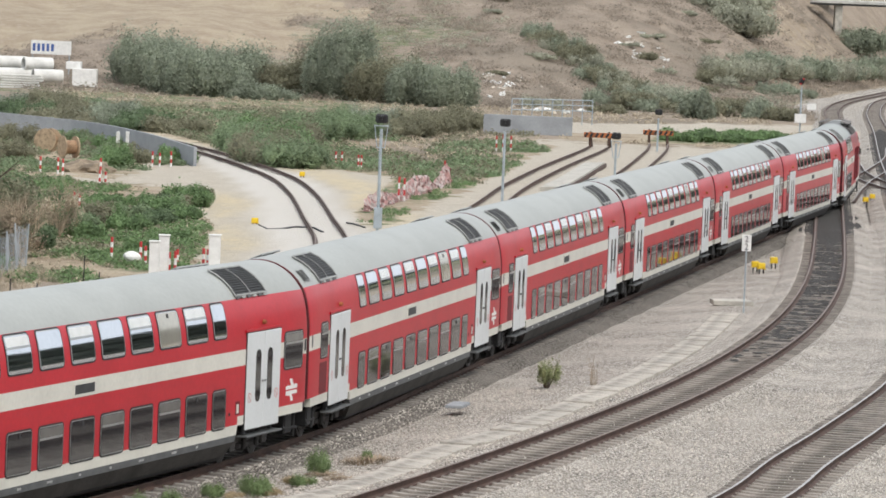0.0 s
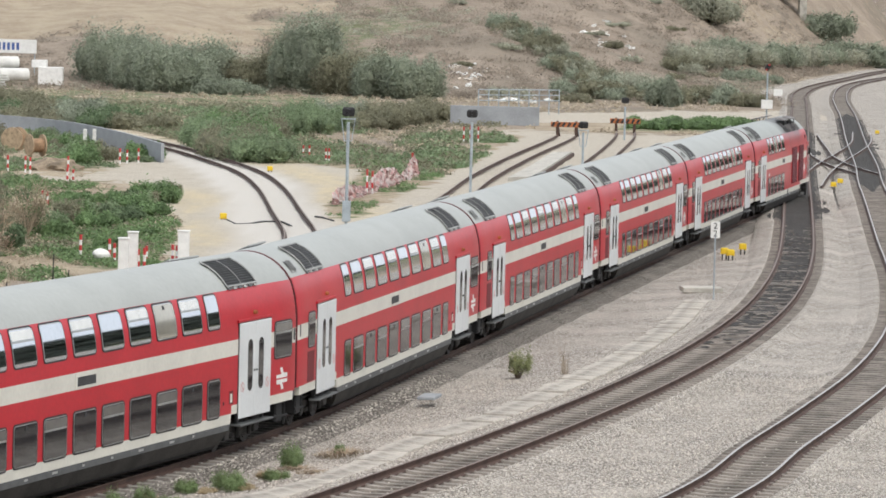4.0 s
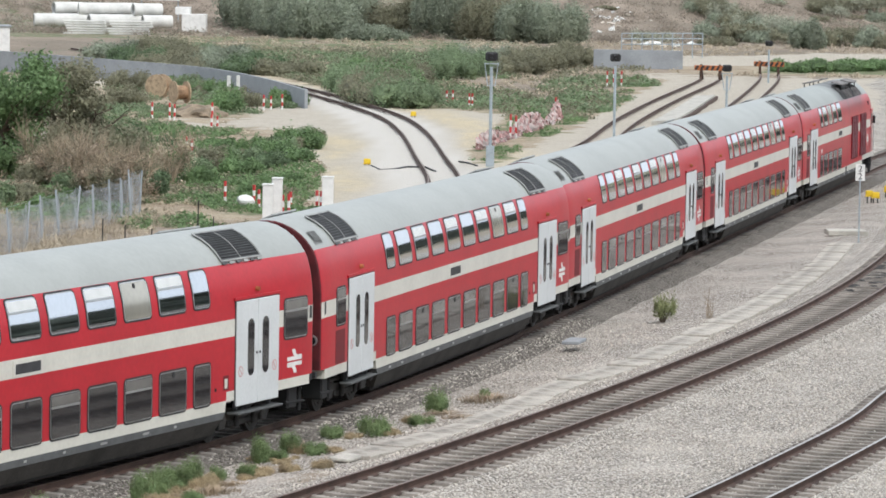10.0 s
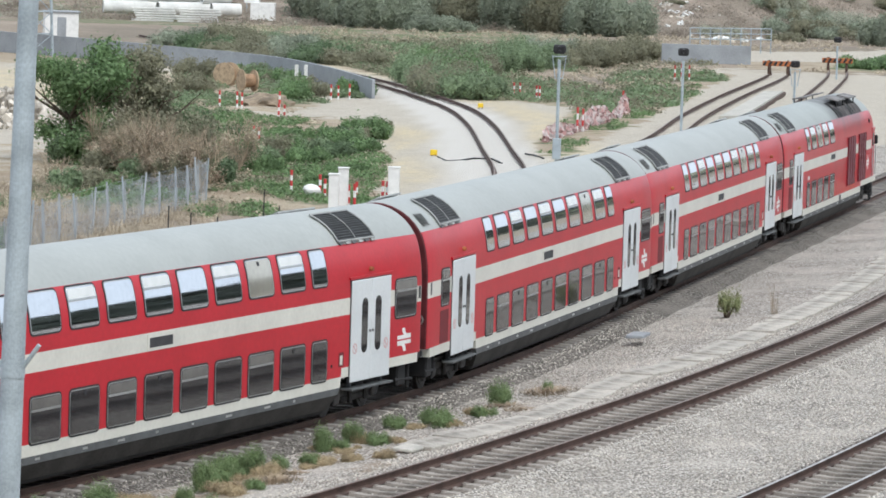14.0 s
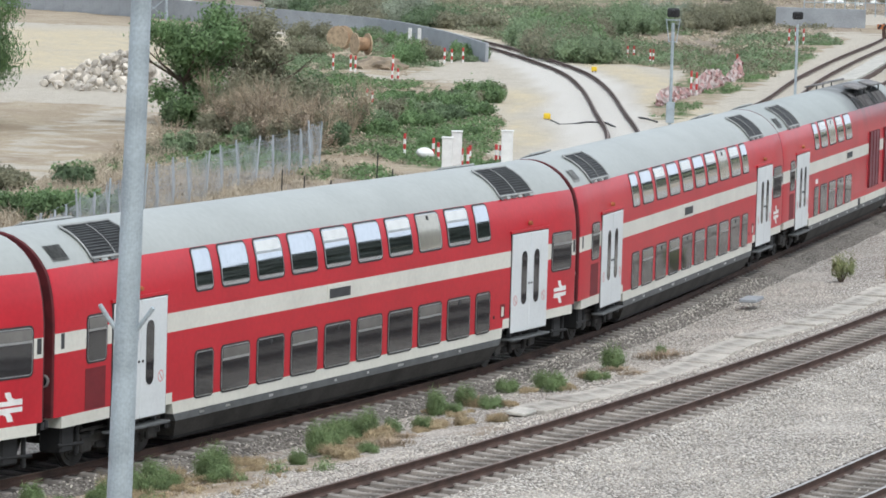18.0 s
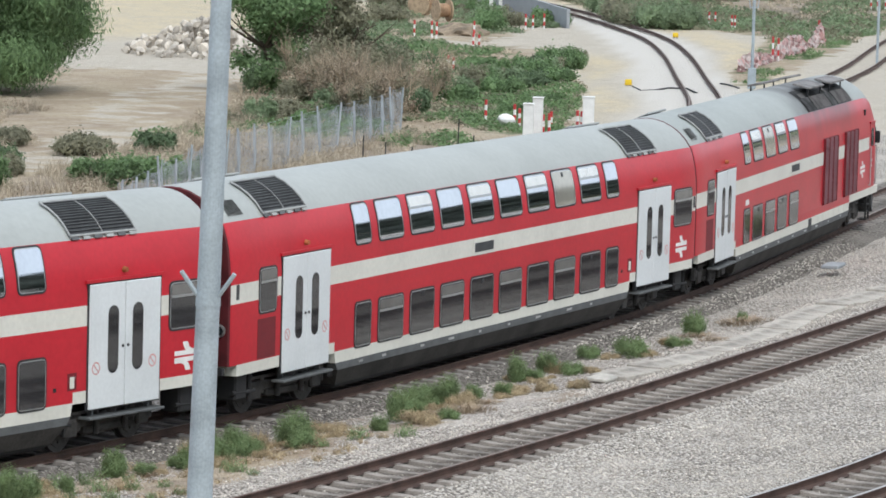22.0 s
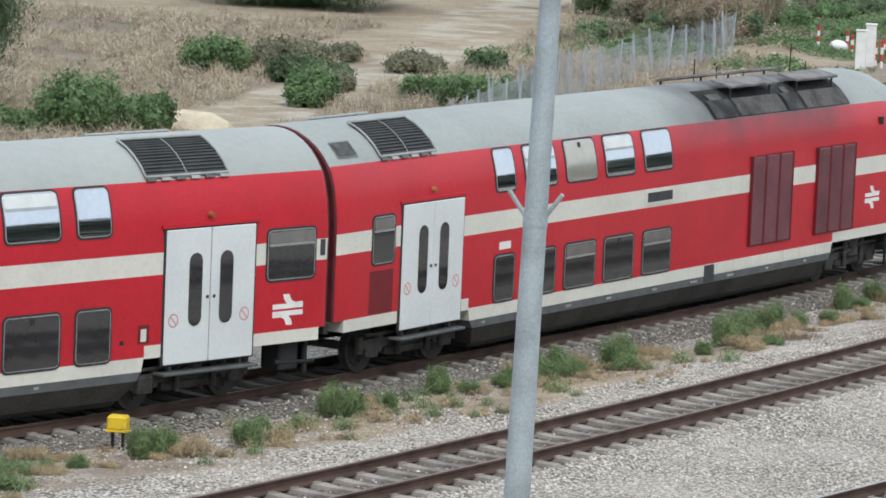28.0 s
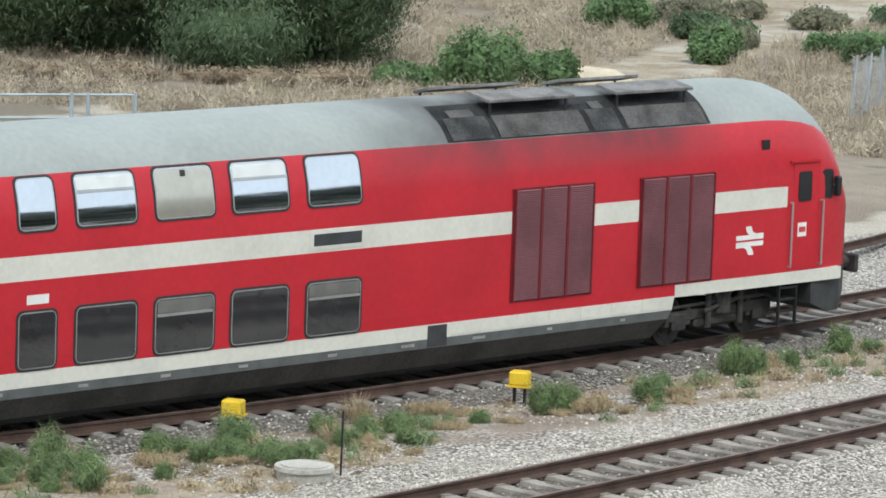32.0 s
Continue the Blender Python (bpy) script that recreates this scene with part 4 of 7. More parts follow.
def coach(label):
    car = root("passenger_coach", pose(0, 0, 0), label, "train coach", "coaches of the train")
    part("body", body_shell(0.14, 26.68), (RED, WHITE, ROOF, ENDSHADE), car)
    low_body(car, 5.05, 22.05)
    end_sill(car, 0.5, 2.42, True)
    end_sill(car, 4.74, 5.05, False)
    end_sill(car, 22.05, 22.45, False)
    end_sill(car, 24.76, 26.45, False)
    under_parts(car, 5.6, 21.5, BLACK)
    bm = bmesh.new()
    box(bm, 0.5, 26.3, -1.0, 1.0, 0.66, 0.9)
    part("floor_frame", bm, BLACK, car)
    for e, d in ((0.14, -1), (26.68, 1)):
        bm = bmesh.new()
        box(bm, min(e, e + d * 0.125), max(e, e + d * 0.125), -0.85, 0.85, 1.0, 3.45, bevel=0.03)
        box(bm, min(e, e + d * 0.11), max(e, e + d * 0.11), -1.3, 1.3, 0.78, 0.92)
        part("gangway", bm, RUBBER, car)
        for sg in (-1, 1):
            bm = bmesh.new()
            tube(bm, (e, sg * 0.87, 1.05), (e + d * 0.08, sg * 0.87, 1.05), 0.09, n=10)
            tube(bm, (e + d * 0.08, sg * 0.87, 1.05), (e + d * 0.12, sg * 0.87, 1.05), 0.2, n=14)
            part("buffer", bm, STEEL, car)
            bm = bmesh.new()
            tube(bm, (e, sg * 1.18, 1.66), (e + d * 0.05, sg * 1.18, 1.66), 0.13, 0.12, n=16)
            tl = part("tail_lamp", bm, ALU, car)
            bm = bmesh.new()
            tube(bm, (e + d * 0.045, sg * 1.18, 1.66), (e + d * 0.058, sg * 1.18, 1.66), 0.095, n=16)
            part("lamp_glass", bm, CABGLASS, tl)
            bm = bmesh.new()
            for k in range(8):
                a0, a1 = k / 8 * pi, (k + 1) / 8 * pi
                tube(bm, (e + d * 0.02, sg * (0.45 + 0.2 * cos(a0)), 0.75 - 0.35 * sin(a0)), (e + d * 0.02, sg * (0.45 + 0.2 * cos(a1)), 0.75 - 0.35 * sin(a1)), 0.03, n=6, caps=False)
            part("brake_hose", bm, RUBBER, car)
    for side in (-1, 1):
        for i, (a, b) in enumerate(WIN):
            window(car, a, b, 0.74, 1.68, side, GLASS, vent=i in (1, 3, 5, 7))
            window(car, a, b - 0.02, 2.93, 3.765, side, BLIND if i == 7 else GLASSU, vent=i in (2, 4, 6, 8), upper=True)
        window(car, 1.45, 2.22, 1.90, 2.80, side, GLASS, vent=True)
        window(car, 25.04, 26.28, 1.88, 2.80, side, GLASS, vent=True)
        door(car, 2.5, side)
        door(car, 22.5, side)
        v = part("side_vent", strip(1.40, 2.22, 0.97, 1.78, HALF + 0.004, 0.02, side), VENTRED, car)
        f = strip(12.22, 13.48, 2.18, 2.54, HALF + 0.014, 0.02, side)
        vf = part("belt_vent", f, WHITE, car)
        part("vent_opening", strip(12.32, 13.38, 2.25, 2.46, HALF + 0.017, 0.02, side), GRILLE, vf)
        logo(car, 25.62, 1.33, side, 1.06)
        cb = part("filler_recess", strip(21.88, 22.16, 0.99, 1.32, HALF + 0.003, 0.02, side), VENTRED, car)
        part("filler_cap", strip(21.95, 22.08, 1.03, 1.25, HALF + 0.012, 0.02, side), WHITE, cb)
        part("filler_port", strip(21.45, 21.55, 1.0, 1.08, HALF + 0.003, 0.02, side), BLACK, car)
        for u in (0.42, 26.42):
            part("hazard_plate", strip(u, u + 0.13, 2.26, 2.56, HALF + 0.004, 0.02, side), GRILLE, car)
        roof_grille(car, 1.97, 3.97, side)
        roof_grille(car, 22.17, 24.2, side)
        roof_hatch(car, 0.55, 1.2, side)
        small_stuff(car, 6.0, side)
        for u in (0.75, 5.1, 21.3, 25.6):
            bm = bmesh.new()
            box(bm, u, u + 0.5, min(side * 0.75, side * 1.25), max(side * 0.75, side * 1.25), 0.18, 0.75, bevel=0.04)
            tube(bm, (u + 0.7, side * 1.2, 0.1), (u + 0.7, side * 1.2, 0.75), 0.05, n=8)
            tube(bm, (u - 0.1, side * 1.22, 0.35), (u + 0.9, side * 1.22, 0.3), 0.04, n=8)
            part("equipment_box", bm, BLACK, car)
    bogie(car, 3.4)
    bogie(car, 23.4)
    return car


def sooty(name, base, rough, coat, spec=0.5):
    """Paint darkened in ragged smears below the roof exhausts."""
    m = mat(name, base, rough, vary=0.06, scale=0.6, coat=coat, spec=spec)
    nt = m.node_tree
    L = nt.links.new
    b = nt.nodes["Principled BSDF"]
    src = b.inputs["Base Color"].links[0].from_socket
    co = nt.nodes.new("ShaderNodeTexCoord")
    sep = nt.nodes.new("ShaderNodeSeparateXYZ")
    L(co.outputs["Object"], sep.inputs[0])

    def rng(v, a, c, lo, hi):
        r = nt.nodes.new("ShaderNodeMapRange")
        r.interpolation_type = "SMOOTHSTEP"
        for i, q in ((1, a), (2, c), (3, lo), (4, hi)):
            r.inputs[i].default_value = q
        L(v, r.inputs[0])
        return r.outputs[0]

    def mul(a, c):
        x = nt.nodes.new("ShaderNodeMath")
        x.operation = "MULTIPLY"
        L(a, x.inputs[0])
        L(c, x.inputs[1])
        return x.outputs[0]
    mp = nt.nodes.new("ShaderNodeMapping")
    mp.inputs["Scale"].default_value = (0.6, 0.6, 0.3)
    L(co.outputs["Object"], mp.inputs[0])
    n = nt.nodes.new("ShaderNodeTexNoise")
    n.inputs["Scale"].default_value, n.inputs["Detail"].default_value = 1.6, 5
    L(mp.outputs[0], n.inputs["Vector"])
    k = mul(mul(rng(sep.outputs[0], 12.5, 16.5, 0, 1), rng(sep.outputs[0], 20.5, 23.0, 1, 0)), rng(sep.outputs[2], 2.75, 4.0, 0, 0.95))
    k = mul(k, rng(n.outputs[0], 0.25, 0.7, 0.45, 1.0))
    x = nt.nodes.new("ShaderNodeMix")
    x.data_type = "RGBA"
    L(k, x.inputs[0])
    L(src, x.inputs[6])
    x.inputs[7].default_value = (0.035, 0.03, 0.032, 1)
    L(x.outputs[2], b.inputs["Base Color"])
    return m


REDS = sooty("red_paint_sooty", (0.50, 0.023, 0.036), 0.32, 0.12, 0.35)
ROOFS = sooty("roof_grey_sooty", (0.33, 0.355, 0.34), 0.5, 0.0)


def along(u):
    """A place along the power car: its middle and cab parts stand a little further out than drawn."""
    return u if u < 5 else 5 + 1.03 * (u - 5)


def power_car():
    car = root("power_car", pose(0, 0, 0), "red double-deck power car with louvred side grilles and sooty roof exhausts", "train car", "coaches of the train")
    nose = [(23.2, 1.0, TOP), (23.7, 0.998, 4.455), (24.2, 0.99, 4.375), (24.6, 0.977, 4.24), (24.92, 0.96, 4.02), (25.17, 0.94, 3.7), (25.34, 0.92, 3.32), (25.46, 0.9, 2.90), (25.55, 0.88, 2.55)]
    part("body", body_shell(0.16, 25.6, nose), (REDS, WHITE, ROOFS, ENDSHADE), car)
    low_body(car, 5.05, 20.75)
    end_sill(car, 0.55, 2.42, True)
    end_sill(car, 4.74, 5.05, False)
    end_sill(car, 20.75, 25.3, False)
    under_parts(car, 5.6, 20.2, BLACK)
    bm = bmesh.new()
    box(bm, 0.5, 24.6, -1.0, 1.0, 0.66, 0.9)
    part("floor_frame", bm, BLACK, car)
    bm = bmesh.new()
    box(bm, 0.03, 0.17, -0.85, 0.85, 1.0, 3.45, bevel=0.03)
    box(bm, 0.04, 0.17, -1.3, 1.3, 0.78, 0.92)
    part("gangway", bm, RUBBER, car)
    # cab apron and buffers
    bm = bmesh.new()
    secs = [(24.5, 1.36, 0.72, 0.30), (25.05, 1.30, 0.95, 0.10), (25.5, 1.18, 0.97, 0.08), (25.8, 1.02, 0.95, 0.40)]
    rings = [[bm.verts.new((u, y, z)) for y, z in ((-w, zb), (-w, zt), (w, zt), (w, zb))] for u, w, zt, zb in secs]
    for a, b in zip(rings, rings[1:]):
        faces(bm, a, b, True)
    bm.faces.new(rings[0])
    bm.faces.new(list(reversed(rings[-1])))
    flip(bm)
    part("apron", bm, APRON, car)
    for sg in (-1, 1):
        bm = bmesh.new()
        tube(bm, (25.4, sg * 0.87, 0.92), (26.0, sg * 0.87, 0.92), 0.17, 0.13, n=12)
        box(bm, 26.0, 26.1, sg * 0.87 - 0.29, sg * 0.87 + 0.29, 0.74, 1.09, bevel=0.03)
        part("buffer", bm, STEEL, car)
    wins = [(5.95, 6.70), (7.08, 8.30), (8.67, 9.90), (10.26, 11.48), (11.88, 13.08)]
    for side in (-1, 1):
        for i, (a, b) in enumerate(wins):
            window(car, a, b, 0.78, 1.69, side, GLASS, vent=i in (2, 4))
            window(car, a, b - 0.02, 2.95, 3.765, side, BLIND if i == 2 else GLASSU, vent=i in (1, 3), upper=True)
        window(car, 1.45, 2.22, 1.90, 2.80, side, GLASS, vent=True)
        door(car, 2.5, side)
        part("side_vent", strip(1.40, 2.22, 0.97, 1.78, HALF + 0.004, 0.02, side), VENTRED, car)
        vf = part("belt_vent", strip(11.92, 13.14, 2.23, 2.56, HALF + 0.014, 0.02, side), WHITE, car)
        part("vent_opening", strip(12.0, 13.06, 2.29, 2.49, HALF + 0.017, 0.02, side), GRILLE, vf)
        for a, b in ((16.60, 18.54), (19.76, 21.66)):
            fr = part("louvre_grille", strip(a - 0.03, b + 0.03, 0.97, 2.96, HALF + 0.012, 0.03, side), VENTRED, car, "tall dusty red louvred grille")
            w = (b - a) / 3
            for k in range(3):
                bm = bmesh.new()
                for i in range(54):
                    z = 1.0 + i * 1.93 / 54
                    p = [(HALF + 0.018, z), (HALF + 0.045, z + 0.008), (HALF + 0.045, z + 0.022), (HALF + 0.018, z + 0.034)]
                    ra = [bm.verts.new((a + k * w + 0.03, side * y, q)) for y, q in p]
                    rb = [bm.verts.new((a + k * w + w - 0.03, side * y, q)) for y, q in p]
                    faces(bm, ra, rb)
                flip(bm)
                part("louvre_panel", bm, LOUVRE, fr)
                bm = bmesh.new()
                for q in (a + k * w + 0.012, a + (k + 1) * w - 0.012):
                    box(bm, q - 0.012, q + 0.012, min(side * HALF, side * (HALF + 0.06)), max(side * HALF, side * (HALF + 0.06)), 0.98, 2.95)
                part("louvre_edge", bm, VENTRED, fr)
        logo(car, 22.7, 1.62, side, 1.0)
        # cab door, window and rails
        d = part("cab_door", strip(23.86, 24.6, 0.98, 2.99, HALF - 0.005, 0.02, side), RED, car)
        part("pane", curved_panel(24.0, 24.36, 2.26, 2.82, 0.012, side, radius=0.05), CABGLASS, d)
        for u in (23.8, 24.66):
            bm = bmesh.new()
            tube(bm, (u, side * 1.44, 1.05), (u, side * 1.44, 2.25), 0.02, n=8)
            for z in (1.05, 2.25):
                tube(bm, (u, side * 1.36, z), (u, side * 1.44, z), 0.02, n=8)
            part("handrail", bm, ALU, d)
        bm = bmesh.new()
        box(bm, 23.75, 24.55, min(side * 1.36, side * 1.42), max(side * 1.36, side * 1.42), 3.0, 3.04)
        part("rain_strip", bm, RED, d)
        cw = part("cab_window", curved_panel(24.68, 25.04, 2.25, 2.82, -0.055, side, radius=0.08, thick=0.03), RUBBER, car)
        part("pane", curved_panel(24.70, 25.02, 2.27, 2.80, -0.047, side, radius=0.07, thick=0.01), CABGLASS, cw)
        bm = bmesh.new()
        box(bm, 25.06, 25.16, min(side * 1.30, side * 1.46), max(side * 1.30, side * 1.46), 2.3, 2.68, bevel=0.03)
        tube(bm, (25.0, side * 1.26, 2.5), (25.1, side * 1.36, 2.5), 0.025, n=6)
        part("mirror", bm, DARK, car)
        cp = part("cab_plate", strip(24.02, 24.26, 1.60, 1.86, HALF + 0.001, 0.02, side), WPAINT, car)
        part("plate_bar", strip(24.05, 24.23, 1.68, 1.78, HALF + 0.004, 0.01, side), RPAINT, cp)
        part("notice", strip(6.12, 6.55, 1.80, 1.95, HALF + 0.003, 0.02, side), WPAINT, car, "white notice plate with red bars")
        for z in (-0.05, 0.2, 0.42, 0.64):
            bm = bmesh.new()
            box(bm, 23.6, 24.1, min(side * 1.1, side * 1.38), max(side * 1.1, side * 1.38), z, z + 0.03)
            part("step_tread", bm, BLACK, car)
        for u in (23.6, 24.07):
            bm = bmesh.new()
            box(bm, u, u + 0.03, min(side * 1.32, side * 1.38), max(side * 1.32, side * 1.38), -0.05, 0.74)
            part("step_rail", bm, BLACK, car)
        part("camera_port", strip(23.0, 23.2, 3.28, 3.46, 1.345, 0.03, side), BLACK, car)
        # lower hatches under the grilles
        for i in range(7):
            u = 15.2 + i * 0.78
            bm = strip(u + 0.02, u + 0.75, 0.53, 0.745, HALF + 0.008, 0.02, side)
            part("sill_hatch", bm, WHITE, car)
        part("sill_port", strip(14.65, 15.1, 0.36, 0.73, HALF + 0.004, 0.02, side), GRILLE, car)
        roof_grille(car, 1.97, 3.97, side)
        roof_hatch(car, 0.6, 1.3, side)
        small_stuff(car, 5.6, side)
        # exhaust hoods on the roof shoulder: dark plates, each second one under a raised flap
        def plate(a, b, low, high, lift, m, name, parent):
            bm = bmesh.new()
            prof = [(y, roof_at(y)) for y in (1.165, 1.0, 0.86, 0.70, 0.52)]
            vs = [[bm.verts.new((u, side * (y + lift * 0.6), z + lift * 0.8)) for u in (a, b)] for y, z in prof[low:high]]
            for p, q in zip(vs, vs[1:]):
                bm.faces.new((p[0], p[1], q[1], q[0]))
            bmesh.ops.solidify(bm, geom=bm.faces[:], thickness=0.02)
            return part(name, bm, m, parent)
        h = plate(15.2, 21.75, 0, 5, 0.012, SOOTD, "roof_hood", car)
        h["label"] = "soot-blackened roof exhaust panel"
        for a, b, flap in ((15.3, 16.3, False), (16.45, 18.6, True), (18.75, 19.45, False), (19.6, 21.65, True)):
            plate(a, b, 0, 3, 0.035, FLAP if flap else SOOT, "hood_plate", h)
            if not flap:
                plate(a + 0.2, b - 0.2, 2, 4, 0.04, FLAP, "hatch", h)
                continue
            bm = bmesh.new()
            box(bm, a - 0.1, b - 0.15, -0.27, 0.27, -0.03, 0.03, Matrix.Translation((0, side * 0.68, 4.50)) @ Matrix.Rotation(side * -0.2, 4, "X"), bevel=0.01)
            part("exhaust_flap", bm, FLAP, h)
            for u in (a, b - 0.3):
                bm = bmesh.new()
                tube(bm, (u, side * 0.86, 4.15), (u, side * 0.86, 4.46), 0.025, n=6)
                part("flap_strut", bm, DARK, h)
    # the car is about 26.9 m long over its buffers
    for ob in car.children_recursive:
        for v in ob.data.vertices:
            v.co.x = along(v.co.x)
    bogie(car, 3.4)
    bogie(car, along(22.2))
    return car


first = coach("red double-deck coach with cream stripe, grey roof and white doors")
coaches = [first] + [copy_thing(first, pose(0, 0, 0)) for _ in range(5)]
tail = power_car()
TRAIN = coaches + [tail]
PITCH = 26.8
# where the last car's front stands along the track, time by time
ADVANCE = [(0, 208.28), (6, 170.75), (9, 152.44), (13, 128.58), (15.5, 113.79), (18, 99.02), (19, 93.21), (21, 81.38), (23, 69.85), (24.5, 61.14), (26, 52.57), (29, 35.75), (29.5, 32.92), (31, 24.6), (32, 19.06)]


def advance(t):
    ts, ss = np.array(ADVANCE).T
    m = np.gradient(ss, ts)
    i = min(max(int(np.searchsorted(ts, t)) - 1, 0), len(ts) - 2)
    h = ts[i + 1] - ts[i]
    k = (t - ts[i]) / h
    return (2 * k**3 - 3 * k**2 + 1) * ss[i] + (k**3 - 2 * k**2 + k) * h * m[i] + (3 * k**2 - 2 * k**3) * ss[i + 1] + (k**3 - k**2) * h * m[i + 1]


def motions():
    for n, car in enumerate(TRAIN):
        back = along(22.2) if car is tail else 23.4
        rows, turns = [], ([], [])
        for i in range(65):
            t = i / 2
            s = advance(t) - (6 - n) * PITCH + (0.0 if car is tail else 0.12)
            (xa, ya), (xb, yb) = T1.at(s + 3.4), T1.at(s + back)
            h = atan2(yb - ya, xb - xa)
            m = Matrix.Translation((xa - 3.4 * cos(h), ya - 3.4 * sin(h), 0)) @ Matrix.Rotation(h, 4, "Z")
            rows.append((t, m))
            for k, u in enumerate((3.4, back)):
                turns[k].append((t, Matrix.Translation((u, 0, RAILZ)) @ Matrix.Rotation(T1.heading(s + u) - h, 4, "Z")))
        walk(car, rows)
        bogies = [o for o in car.children if o.name.startswith("bogie")]
        bogies.sort(key=lambda o: o.location.x)
        for k, b in enumerate(bogies):
            walk(b, turns[k])
            for w in b.children:
                x = w.location.x
                walk(w, [(i / 10, Matrix.Translation((x, 0, 0.46)) @ Matrix.Rotation((advance(i / 10) - 208.28) / 0.46, 4, "Y")) for i in range(321)])

# ---- plants ----
def leaf_cloud(rng, blobs, count, size, droop=0.0, core=0.8, slim=False):
    """Many small leaves on the skin of a set of ellipsoids (centre, radii), each over a leafy core."""
    cen, rad = np.array([b[0] for b in blobs]), np.array([b[1] for b in blobs])
    w = (rad[:, 0] * rad[:, 1] * rad[:, 2]) ** (2 / 3)
    n = int(count * 3.2)
    pick = rng.choice(len(blobs), n, p=w / w.sum())
    d = rng.normal(size=(n, 3))
    d /= np.linalg.norm(d, axis=1)[:, None]
    r = core + (1.1 - core) * rng.beta(1.6, 2.0, n) * (1 + 0.25 * rng.normal(size=n))
    c = cen[pick] + d * r[:, None] * rad[pick]
    ok = c[:, 2] > 0.02
    for k in range(len(blobs)):
        ok &= (pick == k) | ((((c - cen[k]) / rad[k]) ** 2).sum(1) > core ** 2)
    c, d = c[ok][:count], d[ok][:count]
    n = len(c)
    out = d + 0.5 * rng.normal(size=(n, 3))
    out /= np.linalg.norm(out, axis=1)[:, None]
    a = rng.normal(size=(n, 3))
    a[:, 2] -= 2.5 * droop
    a -= (a * out).sum(1)[:, None] * out
    a /= np.linalg.norm(a, axis=1)[:, None]
    b = np.cross(out, a)
    s = size * rng.uniform(0.5, 1.4, n)[:, None]
    u, k = (0.13, 2.4) if slim else ((0.45, 1.0) if droop < 0.5 else (0.28, 1.5))
    v = np.stack([c - a * s * 0.5 * k + b * s * u, c - a * s * 0.5 * k - b * s * u, c + a * s * k], 1).reshape(-1, 3).tolist()
    f = np.arange(n * 3).reshape(-1, 3).tolist()
    for k in range(len(blobs)):
        bm = bmesh.new()
        bmesh.ops.create_icosphere(bm, subdivisions=2, radius=1.0)
        bm.verts.index_update()
        j = len(v)
        for q in bm.verts:
            e = cen[k] + np.array(q.co) * rad[k] * core * (1 + 0.12 * rng.normal())
            v.append((e[0], e[1], max(-0.1, e[2])))
        f += [[j + q.index for q in fc.verts] for fc in bm.faces]
        bm.free()
    me = bpy.data.meshes.new("leaves")
    me.from_pydata(v, [], f)
    return me


def mesh_part(name, me, material, parent=None):
    me.materials.append(material)
    ob = new(name, me)
    ob.parent = parent
    return ob


def limbs(rng, base_r, h, spread, n=6):
    bm = bmesh.new()
    p = Vector((0, 0, -0.3))
    for i in range(3):
        q = p + Vector((rng.uniform(-0.08, 0.08) * h, rng.uniform(-0.08, 0.08) * h, h * 0.17))
        tube(bm, p, q, base_r * (1 - 0.22 * i), base_r * (1 - 0.22 * (i + 1)), n=8, caps=False)
        p = q
    for i in range(n):
        a = 2 * pi * i / n + rng.uniform(-0.3, 0.3)
        q = p + Vector((cos(a) * spread * 0.5, sin(a) * spread * 0.5, h * rng.uniform(0.15, 0.3)))
        tube(bm, p, q, base_r * 0.4, base_r * 0.22, n=6, caps=False)
        for j in range(2):
            e = q + Vector((cos(a + j - 0.5) * spread * 0.4, sin(a + j - 0.5) * spread * 0.4, h * rng.uniform(0.05, 0.25)))
            tube(bm, q, e, base_r * 0.2, base_r * 0.06, n=5, caps=False)
    return bm


def tree(seed, x, y, h, spread, material, label, count=9000, leaf=0.16, blobs=9, base_r=0.22, droop=0.2, low=0.3, core=0.75):
    rng = np.random.default_rng(seed)
    t = root("tree", pose(x, y, -0.3), label, "tree")
    part("trunk", limbs(rng, base_r, h * 0.7, spread), BARK, t)
    bl = []
    for i in range(blobs):
        a, d = rng.uniform(0, 2 * pi), spread * rng.uniform(0.1, 0.75)
        z = h * rng.uniform(low, 0.85)
        r = spread * rng.uniform(0.28, 0.5)
        bl.append(((d * cos(a), d * sin(a), z), (r, r, r * rng.uniform(0.6, 0.9))))
    mesh_part("crown", leaf_cloud(rng, bl, count, leaf, droop=droop, core=core), material, t)
    return t


def bush(seed, x, y, z, w, d, h, material, label, count=2200, leaf=0.16, blobs=6, name="bush", group="", droop=0.0, core=0.78):
    rng = np.random.default_rng(seed)
    bl = []
    for i in range(blobs):
        px, py = rng.uniform(-0.42, 0.42) * w, rng.uniform(-0.42, 0.42) * d
        r = rng.uniform(0.22, 0.36) * (0.72 if core < 0.65 else 1.0)
        hh = h * rng.uniform(0.55, 1.0)
        bl.append(((px, py, hh * 0.45), (w * r, d * r, hh * 0.55)))
    b = root(name, pose(x, y, z, 0, 0, rng.uniform(0, 360) if abs(w - d) < 0.3 * w else 0), label, "bush", group)
    mesh_part("foliage", leaf_cloud(rng, bl, count, leaf, droop=droop, core=core), material, b)
    bm = bmesh.new()
    for c, r in bl:
        tube(bm, (c[0] * 0.2, c[1] * 0.2, -0.1), (c[0], c[1], c[2] + 0.3 * r[2]), 0.012 * h + 0.008, 0.008, n=5, caps=False)
    part("branchwork", bm, BARK, b)
    return b


